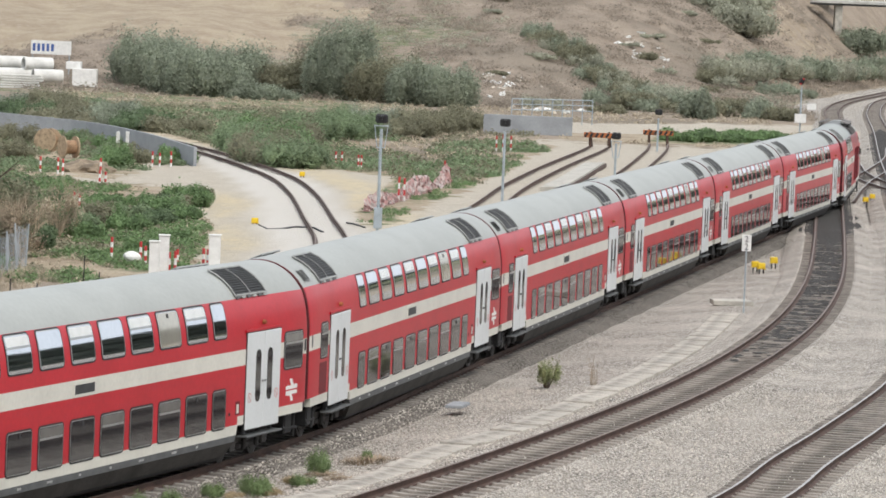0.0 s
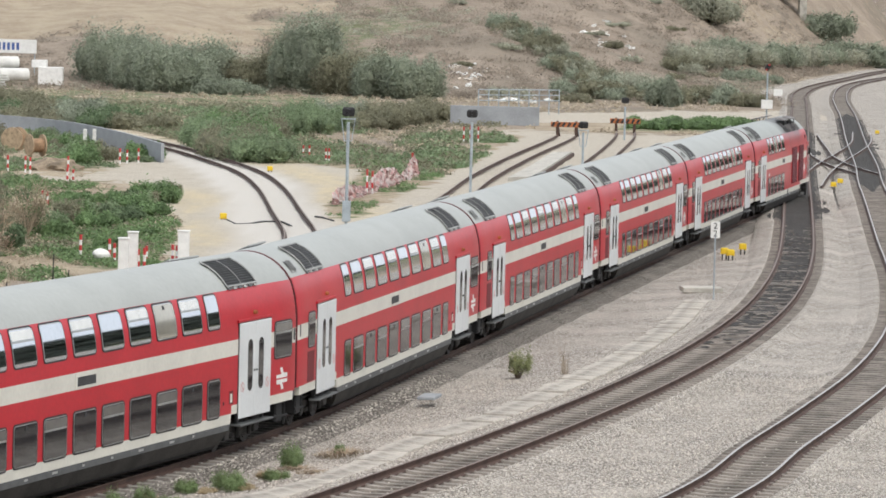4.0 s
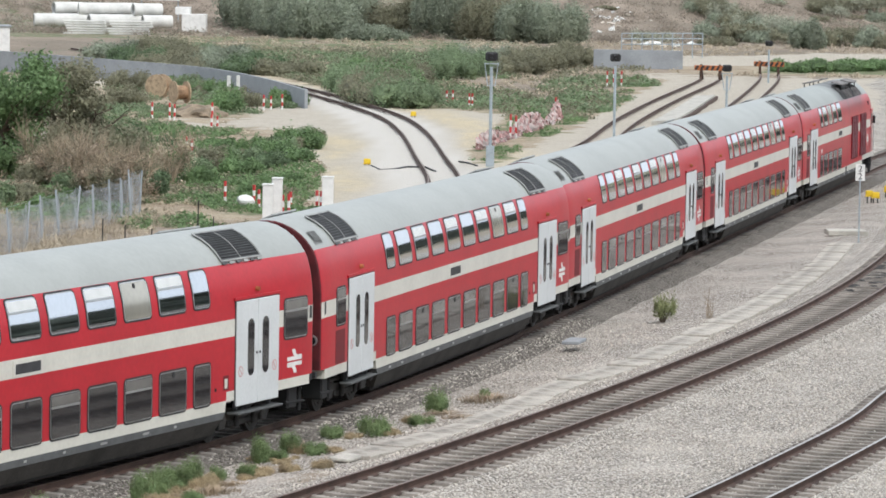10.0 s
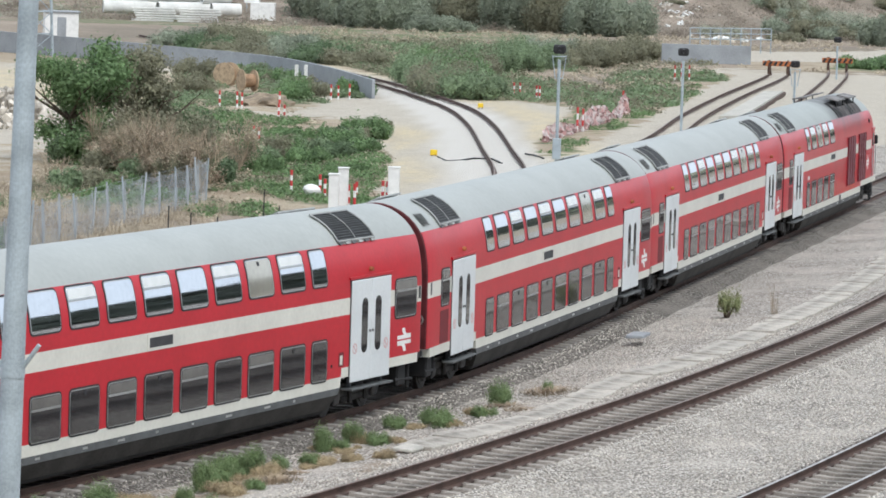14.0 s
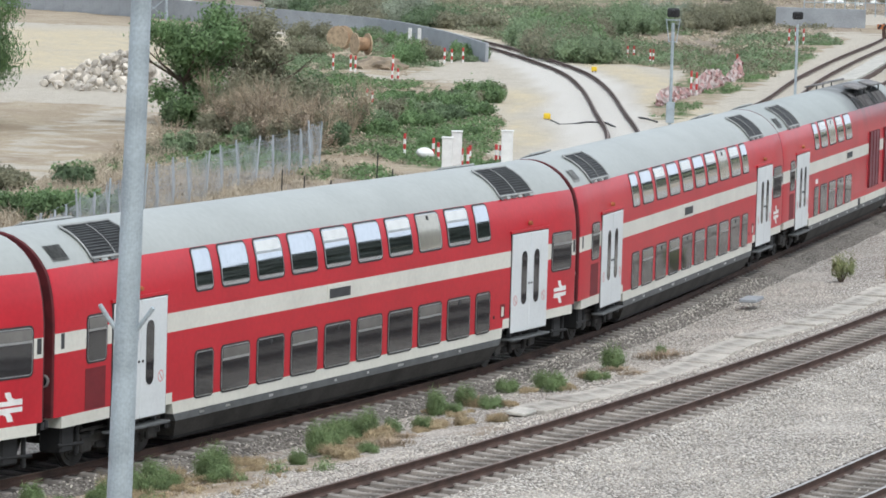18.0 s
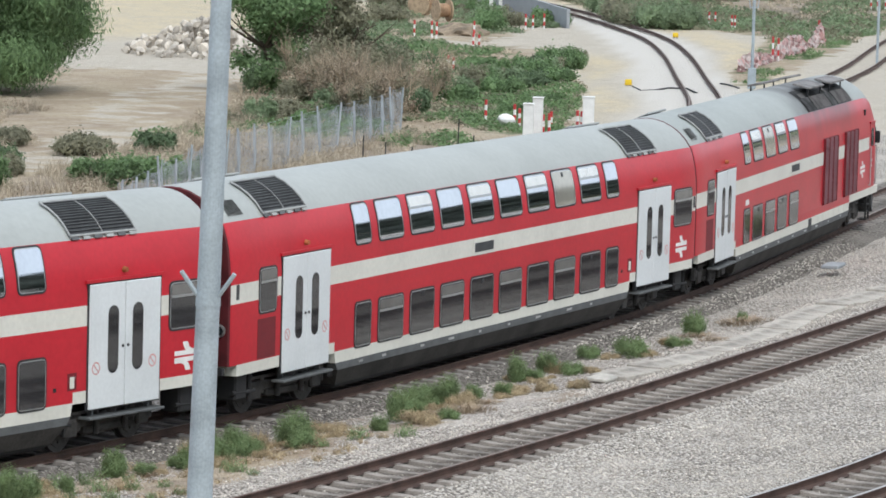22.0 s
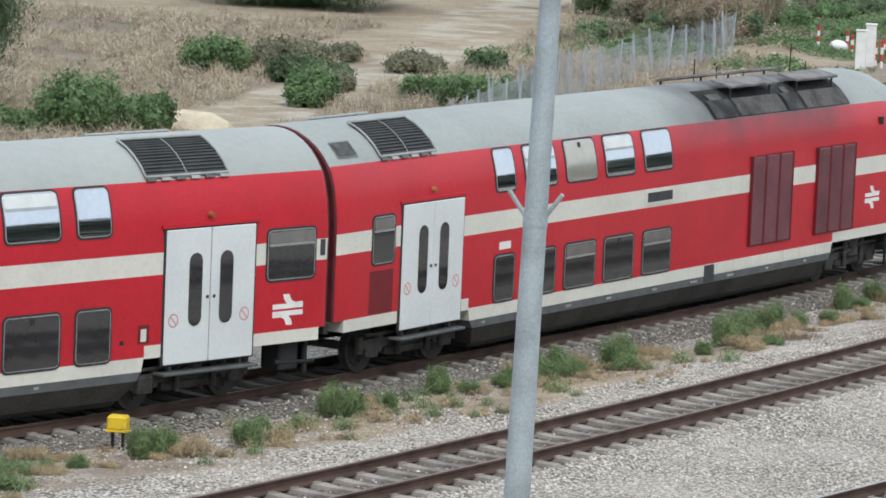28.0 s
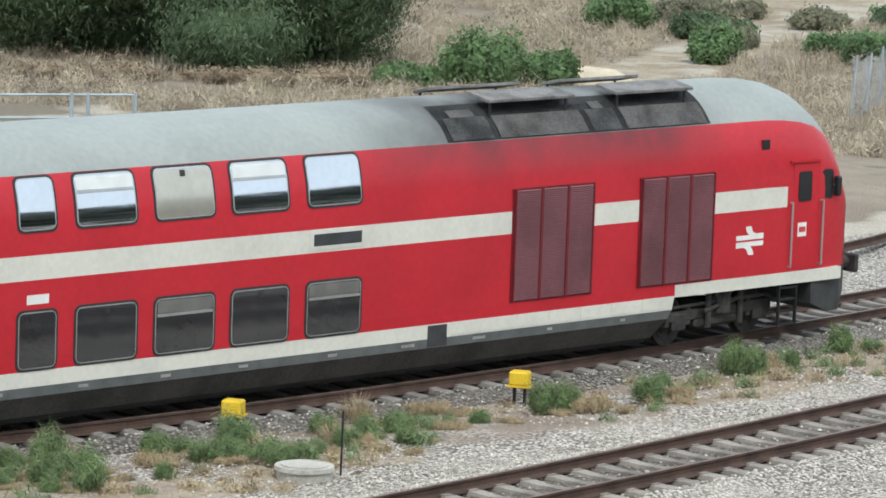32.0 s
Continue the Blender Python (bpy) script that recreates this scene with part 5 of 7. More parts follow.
def blades(rng, count, r, h, lean=0.5, width=0.012):
    """A tuft of grass blades."""
    a = rng.uniform(0, 2 * pi, count)
    q = r * rng.uniform(0, 1, count) ** 0.6
    base = np.stack([q * np.cos(a), q * np.sin(a), np.zeros(count)], 1)
    o = a + rng.normal(size=count) * 0.7
    out = np.stack([np.cos(o), np.sin(o), np.zeros(count)], 1)
    hh = h * (rng.uniform(0.5, 1.1, count) * (1 - 0.45 * (q / r) ** 2))[:, None]
    mid = base + out * hh * lean * 0.3 + np.array([0, 0, 1]) * hh * 0.6
    tip = base + out * hh * lean + np.array([0, 0, 1]) * hh
    sd = np.cross(out, [0, 0, 1]) * width
    v = np.stack([base - sd, base + sd, mid + sd * 0.8, mid - sd * 0.8, tip], 1).reshape(-1, 3)
    k = np.arange(count) * 5
    f = [(i, i + 1, i + 2, i + 3) for i in k] + [(i + 3, i + 2, i + 4) for i in k]
    me = bpy.data.meshes.new("blades")
    me.from_pydata(v.tolist(), [], f)
    return me


_rng = np.random.default_rng(11)
GRASSG = mat("grass_green", (0.22, 0.305, 0.14), 0.8, vary=0.2, scale=2.0, island=0.25, leafy=0.3)
GRASSD = mat("grass_straw", (0.47, 0.38, 0.24), 0.85, vary=0.2, scale=2.0, island=0.2, leafy=0.2)
GRASSB = mat("grass_brown", (0.36, 0.285, 0.20), 0.9, vary=0.2, scale=2.0, island=0.2)
FIELD = mat("field_grass", (0.53, 0.455, 0.345), 0.9, vary=0.2, scale=0.8, island=0.2, leafy=0.2)
tufts = {}
for key, (m, n, r, h, lean, wd) in {"g0": (GRASSG, 700, 0.34, 0.50, 0.38, 0.005), "g1": (GRASSG, 520, 0.38, 0.36, 0.5, 0.005), "g2": (GRASSG, 420, 0.22, 0.42, 0.4, 0.005),
                                "d0": (GRASSD, 600, 0.40, 0.26, 0.6, 0.005), "d1": (GRASSD, 420, 0.30, 0.20, 0.8, 0.005), "d2": (GRASSD, 260, 0.2, 0.36, 0.5, 0.004),
                                "b0": (GRASSB, 420, 0.45, 0.15, 1.1, 0.006)}.items():
    if key in ("g0", "g1", "g2", "d0", "d1"):
        bl = []
        for q in range(7):
            a, d, k = _rng.uniform(0, 2 * pi), 0.62 * r * _rng.uniform(0, 1) ** 0.5, _rng.uniform(0.6, 1.0)
            bl.append(((d * cos(a), d * sin(a), h * 0.42 * k), (r * 0.45, r * 0.45, h * 0.58 * k)))
        me = leaf_cloud(_rng, bl, 2200, 0.034, droop=-0.5, core=0.25, slim=True)
    else:
        me = blades(_rng, n, r, h, lean, wd)
    me.materials.append(m)
    tufts[key] = me
DRYB = mat("dry_brown", (0.36, 0.29, 0.215), 0.9, vary=0.2, scale=1.0, island=0.3)
HILLDRY = mat("hill_dry", (0.43, 0.355, 0.285), 0.95, vary=0.15, scale=0.1, island=0.15, leafy=0.5)
HILLGREY = mat("hill_grey", (0.37, 0.32, 0.265), 0.95, vary=0.15, scale=0.1, island=0.15, leafy=0.5)
SAYS = {"g": "tuft of green grass growing beside the rails", "d": "tuft of straw-coloured dry grass beside the rails", "b": "mat of withered brown weeds beside the rails"}


def tuft(key, x, y, s=1.0):
    ob = new("grass_tuft", tufts[key])
    ob.matrix_basis = pose(x, y, base(x, y) - 0.02, 0, 0, _rng.uniform(0, 360)) @ Matrix.Diagonal((s * _rng.uniform(0.8, 1.3), s, s * _rng.uniform(0.7, 1.25), 1))
    return tagged(ob, SAYS[key[0]], "grass", "weeds along the track")


# weeds between the train's track and the next: a dense strip where the lines lie near, thinning away
for i in range(158):
    y = 51 + 45 * _rng.uniform(0, 1) ** 1.5
    x1, x2 = float(np.interp(y, T1.p[:, 1], T1.p[:, 0])), float(np.interp(y, T2.p[:, 1], T2.p[:, 0]))
    gap = max(1.2, x2 - x1 - 5.6)
    k = _rng.beta(3, 3.4) if y > 66 else _rng.uniform(0.05, 0.9)
    x = x1 + 1.75 + k * gap
    v = noise.noise((x * 0.35, y * 0.25, 7.0))
    if v < -0.28 - 0.3 * (y < 66) or min(hypot(x - a, y - b) for a, b in ((-20.4, 61.9), (-16.9, 66.8), (-17.9, 57.8))) < 0.9:
        continue
    key = ("g0", "g1", "g2", "g0", "d0", "d2")[i % 6]
    q = _rng.uniform(0.55, 1.15)
    tuft(key, x, y, q * 1.3)
    for _ in range(1):
        a = _rng.uniform(-0.4, 0.9)
        tuft(("d0", "d1", "b0", "d0")[(i + _) % 4], x + 0.45 * q * cos(a) + _rng.uniform(-0.1, 0.3), y - 0.35 * q * sin(a), q * _rng.uniform(0.6, 1.0))
for x, y, key, s in ((-2.9, 100.8, "g0", 1.3), (-2.6, 100.2, "b0", 1.3), (-3.1, 97.9, "g1", 1.0), (-3.3, 98.5, "d0", 1.0), (-6.3, 88.2, "d0", 1.4), (-6.5, 88.0, "g1", 0.9), (-5.6, 88.4, "d1", 1.2), (-5.0, 88.8, "d1", 1.0),
                     (-7.8, 82.6, "d0", 1.5), (-7.3, 83.2, "g1", 1.0), (-8.5, 81.4, "g0", 0.9), (-1.7, 103.9, "g2", 0.7), (-1.6, 103.4, "b0", 1.6), (-7.0, 84.6, "b0", 1.4), (-2.2, 99.0, "b0", 1.0)):
    tuft(key, x, y, s)
SHRUB = mat("shrub_yellow_green", (0.34, 0.37, 0.19), 0.8, vary=0.25, scale=3.0, island=0.3, leafy=0.3)
bush(12, 3.3, 124.4, -0.3, 0.66, 0.66, 0.95, SHRUB, "small round yellow-green shrub on the stones between the tracks", 1800, 0.04, 16, core=0.3)
ob = mesh_part("dry_stalk", blades(_rng, 26, 0.12, 1.25, 0.22, 0.007), GRASSB)
ob.matrix_basis = pose(4.75, 124.9, -0.3)
tagged(ob, "thin dry weed stalk on the stones", "weed")

tree(3, -25.2, 188.5, 6.4, 2.9, LEAFB, "dark green thin-crowned tree with pale stones showing behind", 14000, 0.12, 20, low=0.06, core=0.3)
tree(4, -22.6, 190.5, 5.6, 2.6, LEAFO, "olive thin-crowned tree above dry brush", 15000, 0.12, 18, low=0.06, core=0.3)
tree(5, -37.6, 182, 9.0, 5.2, LEAFB, "dense green tree with hanging foliage beside a dusty lot", 90000, 0.115, 34, low=0.06, droop=0.8, core=0.6)
tree(7, -39.4, 121.0, 7.8, 5.2, LEAF, "broad green tree with drooping foliage behind dry grass", 110000, 0.09, 44, low=0.05, droop=0.7, core=0.6)
tree(8, -46.5, 122, 8.0, 6.0, LEAF, "broad dark green tree behind dry grass", 60000, 0.095, 28, low=0.05, droop=0.6, core=0.6)
for i, (x, y) in enumerate(((-41.5, 114.5), (-39.0, 114.8), (-37.0, 115.6), (-35.4, 116.6), (-43.5, 114.0))):
    bush(400 + i, x, y, -0.3, 2.6, 1.4, 0.6, GRASSB, "withered reddish-brown undergrowth below a tree", 2500, 0.05, 8, group="undergrowth", core=0.5)
BANK = ((-25.6, 187.0, 2.4, 2.6, 1.8, LEAF), (-24.2, 188.0, 2.2, 2.6, 2.2, LEAF), (-22.3, 134.4, 2.4, 2.0, 1.2, LEAFB), (-20.9, 136.6, 2.0, 1.8, 1.1, LEAFB), (-27.2, 131.5, 1.7, 1.6, 1.5, LEAFB), (-31.4, 118.6, 3.0, 2.6, 2.1, LEAFB), (-30.0, 120.4, 1.8, 1.8, 1.2, LEAFB), (-33.4, 117.2, 2.2, 1.6, 0.8, LEAFB), (-23.8, 136.5, 2.2, 2.2, 1.0, LEAFB), (-31.2, 146.5, 2.6, 3.0, 1.2, LEAFO), (-33.0, 143.0, 2.4, 2.4, 1.5, LEAFB), (-30.6, 152, 2.0, 3.0, 0.7, LEAFO),
        (-28.9, 141, 2.6, 3.0, 1.1, LEAF), (-27.8, 138, 1.8, 2.5, 0.8, LEAFO), (-26.8, 148, 2.2, 2.5, 0.8, LEAFO), (-24.4, 150, 1.4, 1.5, 0.8, LEAF),
        (-21.8, 186, 3.0, 4, 3.4, LEAFO), (-19.9, 189, 2.6, 4, 3.0, LEAFO), (-20.6, 192, 2.4, 4, 3.2, LEAF), (-18.8, 182, 2.0, 3, 1.5, LEAFO), (-23.0, 181, 2.0, 3, 1.3, LEAFO), (-18.2, 190, 2.2, 4, 1.7, LEAFB), (-17.5, 177, 1.6, 2.5, 1.2, LEAF),
        (-16.2, 186, 1.6, 3, 0.8, LEAFB), (-14.9, 193, 1.8, 4, 0.9, LEAFB), (-13.8, 199, 1.8, 4, 0.8, LEAF), (-12.9, 205, 1.6, 3, 0.7, LEAFB), (-17.0, 202, 1.8, 4, 0.9, LEAFO), (-19.8, 206, 2.2, 4, 1.2, LEAF),
        (-17.4, 213, 1.8, 4, 0.7, LEAFB), (-15.2, 215, 1.6, 3, 0.7, LEAF), (-13.2, 178, 1.3, 2, 0.6, LEAFB), (-20.5, 257, 3.0, 6, 1.8, LEAFB), (-17.6, 268, 2.4, 4, 1.2, LEAFB), (-30.5, 290, 3.0, 5, 1.6, LEAFO),
        (-27.5, 262, 2.6, 5, 1.6, LEAFO), (-22.4, 214, 2.4, 5, 1.2, LEAFO), (-12.2, 187, 1.2, 2, 0.5, LEAFB), (-24.0, 166, 1.3, 2, 0.5, LEAFO), (-20.9, 168, 1.2, 2, 0.6, LEAFB), (-17.9, 163, 1.0, 1.5, 0.6, LEAFB))
for i, (x, y, w, d, h, m) in enumerate(BANK):
    near = y < 160
    bush(20 + i, x, y, -0.3, w, d, h, m, "leafy green bush with uneven outline on the overgrown bank", 6000 if near else 4600, 0.10 if near else 0.10, 15, group="bushes on the bank", core=0.4)
for i in range(30):
    y = 166 + 60 * ((i * 0.618) % 1)
    edge = -9.2 - 0.030 * (y - 150) - 0.0022 * max(0.0, y - 170) ** 1.55
    x = edge - 0.6 - (edge + 23.5) * ((i * 0.377) % 1)
    bush(560 + i, x, y, -0.35, 1.7, 2.6, 0.65 + 0.75 * ((i * 0.29) % 1), (LEAFB, LEAFM, LEAFO)[i % 3], "leafy green bush with uneven outline on the overgrown bank", 2600, 0.10, 10, group="bushes on the bank", core=0.4)
# bare and dry brushwood on the bank
def twigs(rng, n, h, spread):
    """Forked bare stems rising from one root."""
    bm = bmesh.new()
    for i in range(n):
        a, lean = rng.uniform(0, 2 * pi), spread * rng.uniform(0.15, 0.6)
        p = Vector((rng.uniform(-0.15, 0.15), rng.uniform(-0.15, 0.15), -0.05))
        d = Vector((lean * cos(a), lean * sin(a), 1)).normalized()
        k = h * rng.uniform(0.45, 0.6)
        q = p + d * k
        tube(bm, p, q, 0.03, 0.02, n=4, caps=False)
        for j in range(3):
            e = (d + Vector(rng.normal(size=3)) * 0.38).normalized()
            r = q + e * k * rng.uniform(0.35, 0.6)
            tube(bm, q, r, 0.018, 0.011, n=3, caps=False)
            for m in range(3):
                g = (e + Vector(rng.normal(size=3)) * 0.45).normalized()
                tube(bm, r, r + g * k * rng.uniform(0.25, 0.5), 0.010, 0.003, n=3, caps=False)
    return bm


TWIG = mat("bare_twig", (0.40, 0.325, 0.235), 0.9, vary=0.2, scale=2.0, island=0.25)
for i in range(24):
    x, y = -23.6 + 6.4 * ((i * 0.618) % 1), 170 + 16 * ((i * 0.377) % 1)
    h = 1.3 + 1.5 * ((i * 0.23) % 1)
    ob = root("brushwood", pose(x, y, -0.35), "bare forked dry brushwood on the bank", "brushwood", "dry brush on the bank")
    part("branchwork", twigs(_rng, 11, h * 1.15, 1.0), TWIG, ob)
    bl = [((_rng.uniform(-0.8, 0.8), _rng.uniform(-0.8, 0.8), h * _rng.uniform(0.25, 0.7)), (0.5, 0.5, 0.3 * h)) for _ in range(8)]
    mesh_part("foliage", leaf_cloud(_rng, bl, 2600, 0.06, core=0.15), (FIELD, LEAFO, DRYB)[i % 3], ob)
# dry grass along the fence and behind it
field = root("dry_grass_field", pose(0, 0, 0), "field of tall straw-coloured dry grass behind the fence", "grass", kind="stuff")
vs, fs = [], []
for i in range(2200):
    y = _rng.uniform(106, 188)
    x = -18.2 + _rng.uniform(-20, 4.0) * (1.0 if y < 150 else 0.75)
    if zones(x, y)[2] < 0.5:
        continue
    me = tufts[("d2", "b0")[i % 2]]
    q = random.uniform(1.2, 2.1)
    c, sn = cos(i), sin(i)
    k = len(vs)
    sub = [v.co for v in me.vertices][: 5 * 45]
    vs += [(x + q * (c * v.x - sn * v.y), y + q * (sn * v.x + c * v.y), -0.35 + q * 1.1 * v.z) for v in sub]
    fs += [(k + 5 * b, k + 5 * b + 1, k + 5 * b + 2, k + 5 * b + 3) for b in range(len(sub) // 5)] + [(k + 5 * b + 3, k + 5 * b + 2, k + 5 * b + 4) for b in range(len(sub) // 5)]
me = bpy.data.meshes.new("dry_grass")
me.from_pydata(vs, [], fs)
mesh_part("dry_grass", me, FIELD, field)
for i in range(46):
    y = 268 + 92 * ((i * 0.618) % 1)
    hi = -3.6 + 0.085 * (y - 262) - 2.0
    lo = -10.5 - 0.30 * (y - 268)
    x = hi - (hi - lo) * ((i * 0.377) % 1) ** 0.8
    if y < 285 and x > -6:
        continue
    bush(60 + i, x, y, -0.4, 4.6, 8, 1.7 + (i % 3) * 0.5, (LEAFO, FIELD, DRYB, LEAFHAZE_FAR)[i % 4] if x > -7 and y > 285 else (LEAFB, LEAFO, LEAFM, LEAFM)[i % 4], "wild scrub beyond the siding", 6500, 0.115, 16, group="scrub beyond the siding", core=0.5)
for i in range(12):
    bush(200 + i, -21 - 3.2 * (i % 4) - 4 * (i // 4), 322 + 13 * (i // 4) + 3 * (i % 3), -0.4, 5, 8, 1.6 + 0.3 * (i % 2), (LEAFO, LEAF, LEAFHAZE_FAR)[i % 3], "wild green scrub behind the grey wall", 3600, 0.14, 12, group="scrub beyond the siding", core=0.5)
# large bushes at the foot of the hill: two groves with a clearing between
for i in range(26):
    g = i % 2
    x = (-33.5 + 10.5 * ((i * 0.618) % 1)) if g else (-19.5 + 20 * ((i * 0.618) % 1))
    y = 425 + 24 * ((i * 0.377) % 1)
    h = (4.2 + 3.4 * ((i * 0.23) % 1)) if g else (3.2 + 4.6 * max(0.0, 1 - abs(x + 10) / 9) + 1.8 * ((i * 0.31) % 1))
    h *= 0.62 + 0.62 * ((i * 0.73) % 1)
    bush(100 + i, x, y, hill(x, y) - 0.5, 6.0, 7, h, (LEAFHAZE_FAR, LEAFHAZE_FAR, LEAFO, LEAFHAZE_FAR)[i % 4], "large grey-green bush at the foot of the hill, its colour paled for haze", 11000, 0.17, 22, group="bushes at the foot of the hill", core=0.5)
for i in range(34):
    x, y = 4 + 58 * random.random(), 425 + 190 * random.random()
    if x > 0.09 * y - 6:
        continue
    bush(140 + i, x, y, hill(x, y) - 0.4, 2.4 + 1.8 * ((i * 0.31) % 1), 4, 0.5 + 0.8 * ((i * 0.7) % 1), (LEAFO, LEAFHAZE_HILL)[i % 2], "grey-green shrub on the dry slope", 1500, 0.15, 9, group="shrubs on the slope", core=0.4)
for i in range(16):
    x, y = 16 + 19 * ((i * 0.618) % 1), 426 + 22 * ((i * 0.377) % 1)
    bush(420 + i, x, y, hill(x, y) - 0.4, 4.2, 6, 1.2 + 1.5 * ((i * 0.29) % 1), (LEAFO, LEAFHAZE_FAR)[i % 2], "olive-green scrub at the foot of the slope", 2200, 0.17, 10, group="shrubs on the slope", core=0.6)
for i in range(30):
    y = 436 + 90 * ((i * 0.377) % 1)
    x = 10 + (0.082 * y - 18) * ((i * 0.618) % 1)
    bush(450 + i, x, y, hill(x, y) - 0.4, 4.5, 6, 1.5 + 1.9 * ((i * 0.29) % 1), (LEAFHAZE_HILL, LEAFHAZE_FAR, LEAFO)[i % 3], "olive-green scrub at the foot of the slope", 3600, 0.15, 14, group="shrubs on the slope", core=0.45)
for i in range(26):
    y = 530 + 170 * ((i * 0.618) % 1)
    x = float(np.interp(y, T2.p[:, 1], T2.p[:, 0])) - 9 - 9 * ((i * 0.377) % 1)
    bush(490 + i, x, y, hill(x, y) - 0.4, 6.5, 8, 2.2 + 2.2 * ((i * 0.29) % 1), (LEAFHAZE_FAR, LEAFHAZE_HILL)[i % 2], "grey-green bushes along the line below the hill", 3000, 0.24, 12, group="bushes up the line", core=0.5)
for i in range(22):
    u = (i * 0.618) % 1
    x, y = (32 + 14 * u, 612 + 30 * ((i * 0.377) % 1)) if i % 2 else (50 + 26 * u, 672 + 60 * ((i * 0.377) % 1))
    bush(520 + i, x, y, hill(x, y) - 0.5, 8, 9, 3.5 + 2.5 * ((i * 0.29) % 1), (LEAFHAZE_FAR, LEAFHAZE_HILL)[i % 2], "green trees high on the hill", 3500, 0.30, 14, group="trees on the hill", core=0.5)
bush(190, 25.7, 420, -0.4, 3.2, 3.4, 3.4, LEAFHAZE_FAR, "round dark shrub beside the dirt road", 2200, 0.2, 7)
for i in range(5):
    bush(180 + i, 19.5 + 2.3 * i, 349 + 2 * i, -0.4, 3.2, 4, 1.3, LEAFB, "fresh green bush beside the buffer stops", 1500, 0.14, 7, group="bushes by the buffer stops")


def clumps(name, label, spots, size, material, seed, per=14, leaf=0.5, flat=0.7, up=False):
    """Low plant clumps strewn over ground, as one mass; spots: rows of x, y, z."""
    rg = np.random.default_rng(seed)
    p = np.repeat(np.array(spots), per, axis=0)
    n = len(p)
    s = np.repeat(rg.uniform(0.5, 1.3, len(spots)), per) * size
    d = rg.normal(size=(n, 3))
    d /= np.linalg.norm(d, axis=1)[:, None]
    d[:, 2] = np.abs(d[:, 2]) * flat
    c = p + d * (s * rg.uniform(0.3, 1.0, n))[:, None]
    out = d + np.array([0, 0, 0.5]) + 0.5 * rg.normal(size=(n, 3))
    out /= np.linalg.norm(out, axis=1)[:, None]
    a = rg.normal(size=(n, 3))
    if up:
        a = d * 0.6 + np.array([0, 0, 1.0]) + 0.35 * a
    a -= (a * out).sum(1)[:, None] * out
    a /= np.linalg.norm(a, axis=1)[:, None]
    b = np.cross(out, a) * (0.13 if up else 1.0)
    q = (s * leaf * rg.uniform(0.5, 1.3, n))[:, None]
    v = np.stack([c - a * q * 0.6 + b * q * 0.55, c - a * q * 0.6 - b * q * 0.55, c + a * q], 1).reshape(-1, 3)
    me = bpy.data.meshes.new(name)
    me.from_pydata(v.tolist(), [], np.arange(3 * n).reshape(-1, 3).tolist())
    return tagged(mesh_part(name, me, material), label, "plants", kind="stuff")


def strewn(count, x0, x1, y0, y1, chan, least, seed, z=True):
    rg = np.random.default_rng(seed)
    out = []
    for i in range(count):
        x, y = rg.uniform(x0, x1), rg.uniform(y0, y1)
        v = zones(x, y)[chan]
        if v > least and noise.noise((x * 0.25, y * 0.12, seed)) > -0.25:
            out.append((x, y, base(x, y)))
    return out


clumps("bank_weeds", "low green and olive weeds covering the bank", strewn(7000, -27, -7, 150, 250, 1, 0.36, 31), 0.42, LEAFB, 41, per=30, leaf=0.22)
clumps("bank_weeds", "withered olive weeds on the bank", strewn(3000, -27, -7, 150, 250, 1, 0.3, 32), 0.34, LEAFO, 42, per=26, leaf=0.22)
clumps("bank_straw", "dry straw patches on the bank", strewn(1500, -27, -7, 150, 250, 1, 0.2, 36), 0.34, FIELD, 46, per=24, leaf=0.22)
clumps("rubble_weeds", "green weeds round the cable drums", strewn(2200, -37, -16, 236, 294, 1, 0.36, 81), 0.5, LEAFM, 82, per=30, leaf=0.2)
clumps("scrub", "low green scrub beyond the siding", strewn(7000, -48, 10, 255, 375, 1, 0.45, 33), 0.7, LEAFM, 43, per=26, leaf=0.2)
clumps("scrub", "low olive scrub beyond the siding", strewn(6000, -48, 12, 255, 390, 1, 0.3, 34), 0.65, LEAFO, 44, per=24, leaf=0.2)
clumps("dry_scrub", "dry straw scrub beyond the siding", strewn(4000, -40, 34, 290, 430, 2, 0.4, 35), 0.55, FIELD, 45, per=22, leaf=0.2)
clumps("hill_scrub", "sparse olive scrub over the hill", strewn(4200, -110, 75, 428, 700, 1, 0.15, 37), 1.3, LEAFHAZE_HILL, 47, per=60, leaf=0.10, flat=0.6)
clumps("hill_scrub", "dry brown scrub over the hill", strewn(12000, -110, 75, 428, 700, 2, 0.3, 38), 1.1, HILLDRY, 48, per=30, leaf=0.13, flat=0.5, up=True)
clumps("hill_scrub", "grey-brown withered scrub over the hill", strewn(9000, -110, 75, 428, 700, 2, 0.40, 39), 1.7, HILLGREY, 49, per=60, leaf=0.085, flat=0.5)
clumps("verge_weeds", "sparse green weeds by the stub sidings", strewn(5000, -6, 9, 200, 334, 1, 0.40, 51), 0.32, LEAFB, 52, per=30, leaf=0.2)
clumps("dry_tussocks", "fluffy straw-brown dry grass beside the trail", strewn(5200, -50, -17, 106, 190, 2, 0.5, 61), 0.55, FIELD, 62, per=75, leaf=0.34, flat=0.8, up=True)
clumps("dry_tussocks", "brown dry weeds beside the trail", strewn(2200, -50, -17, 106, 190, 2, 0.5, 63), 0.5, DRYB, 64, per=60, leaf=0.34, flat=0.8, up=True)
# out of view: added to darken the lower part of the upper windows' reflections
_wr = np.random.default_rng(77)
woods = []
WOODS = mat("dark_woods", (0.05, 0.06, 0.045), 0.8, vary=0.2, scale=0.1, island=0.25)
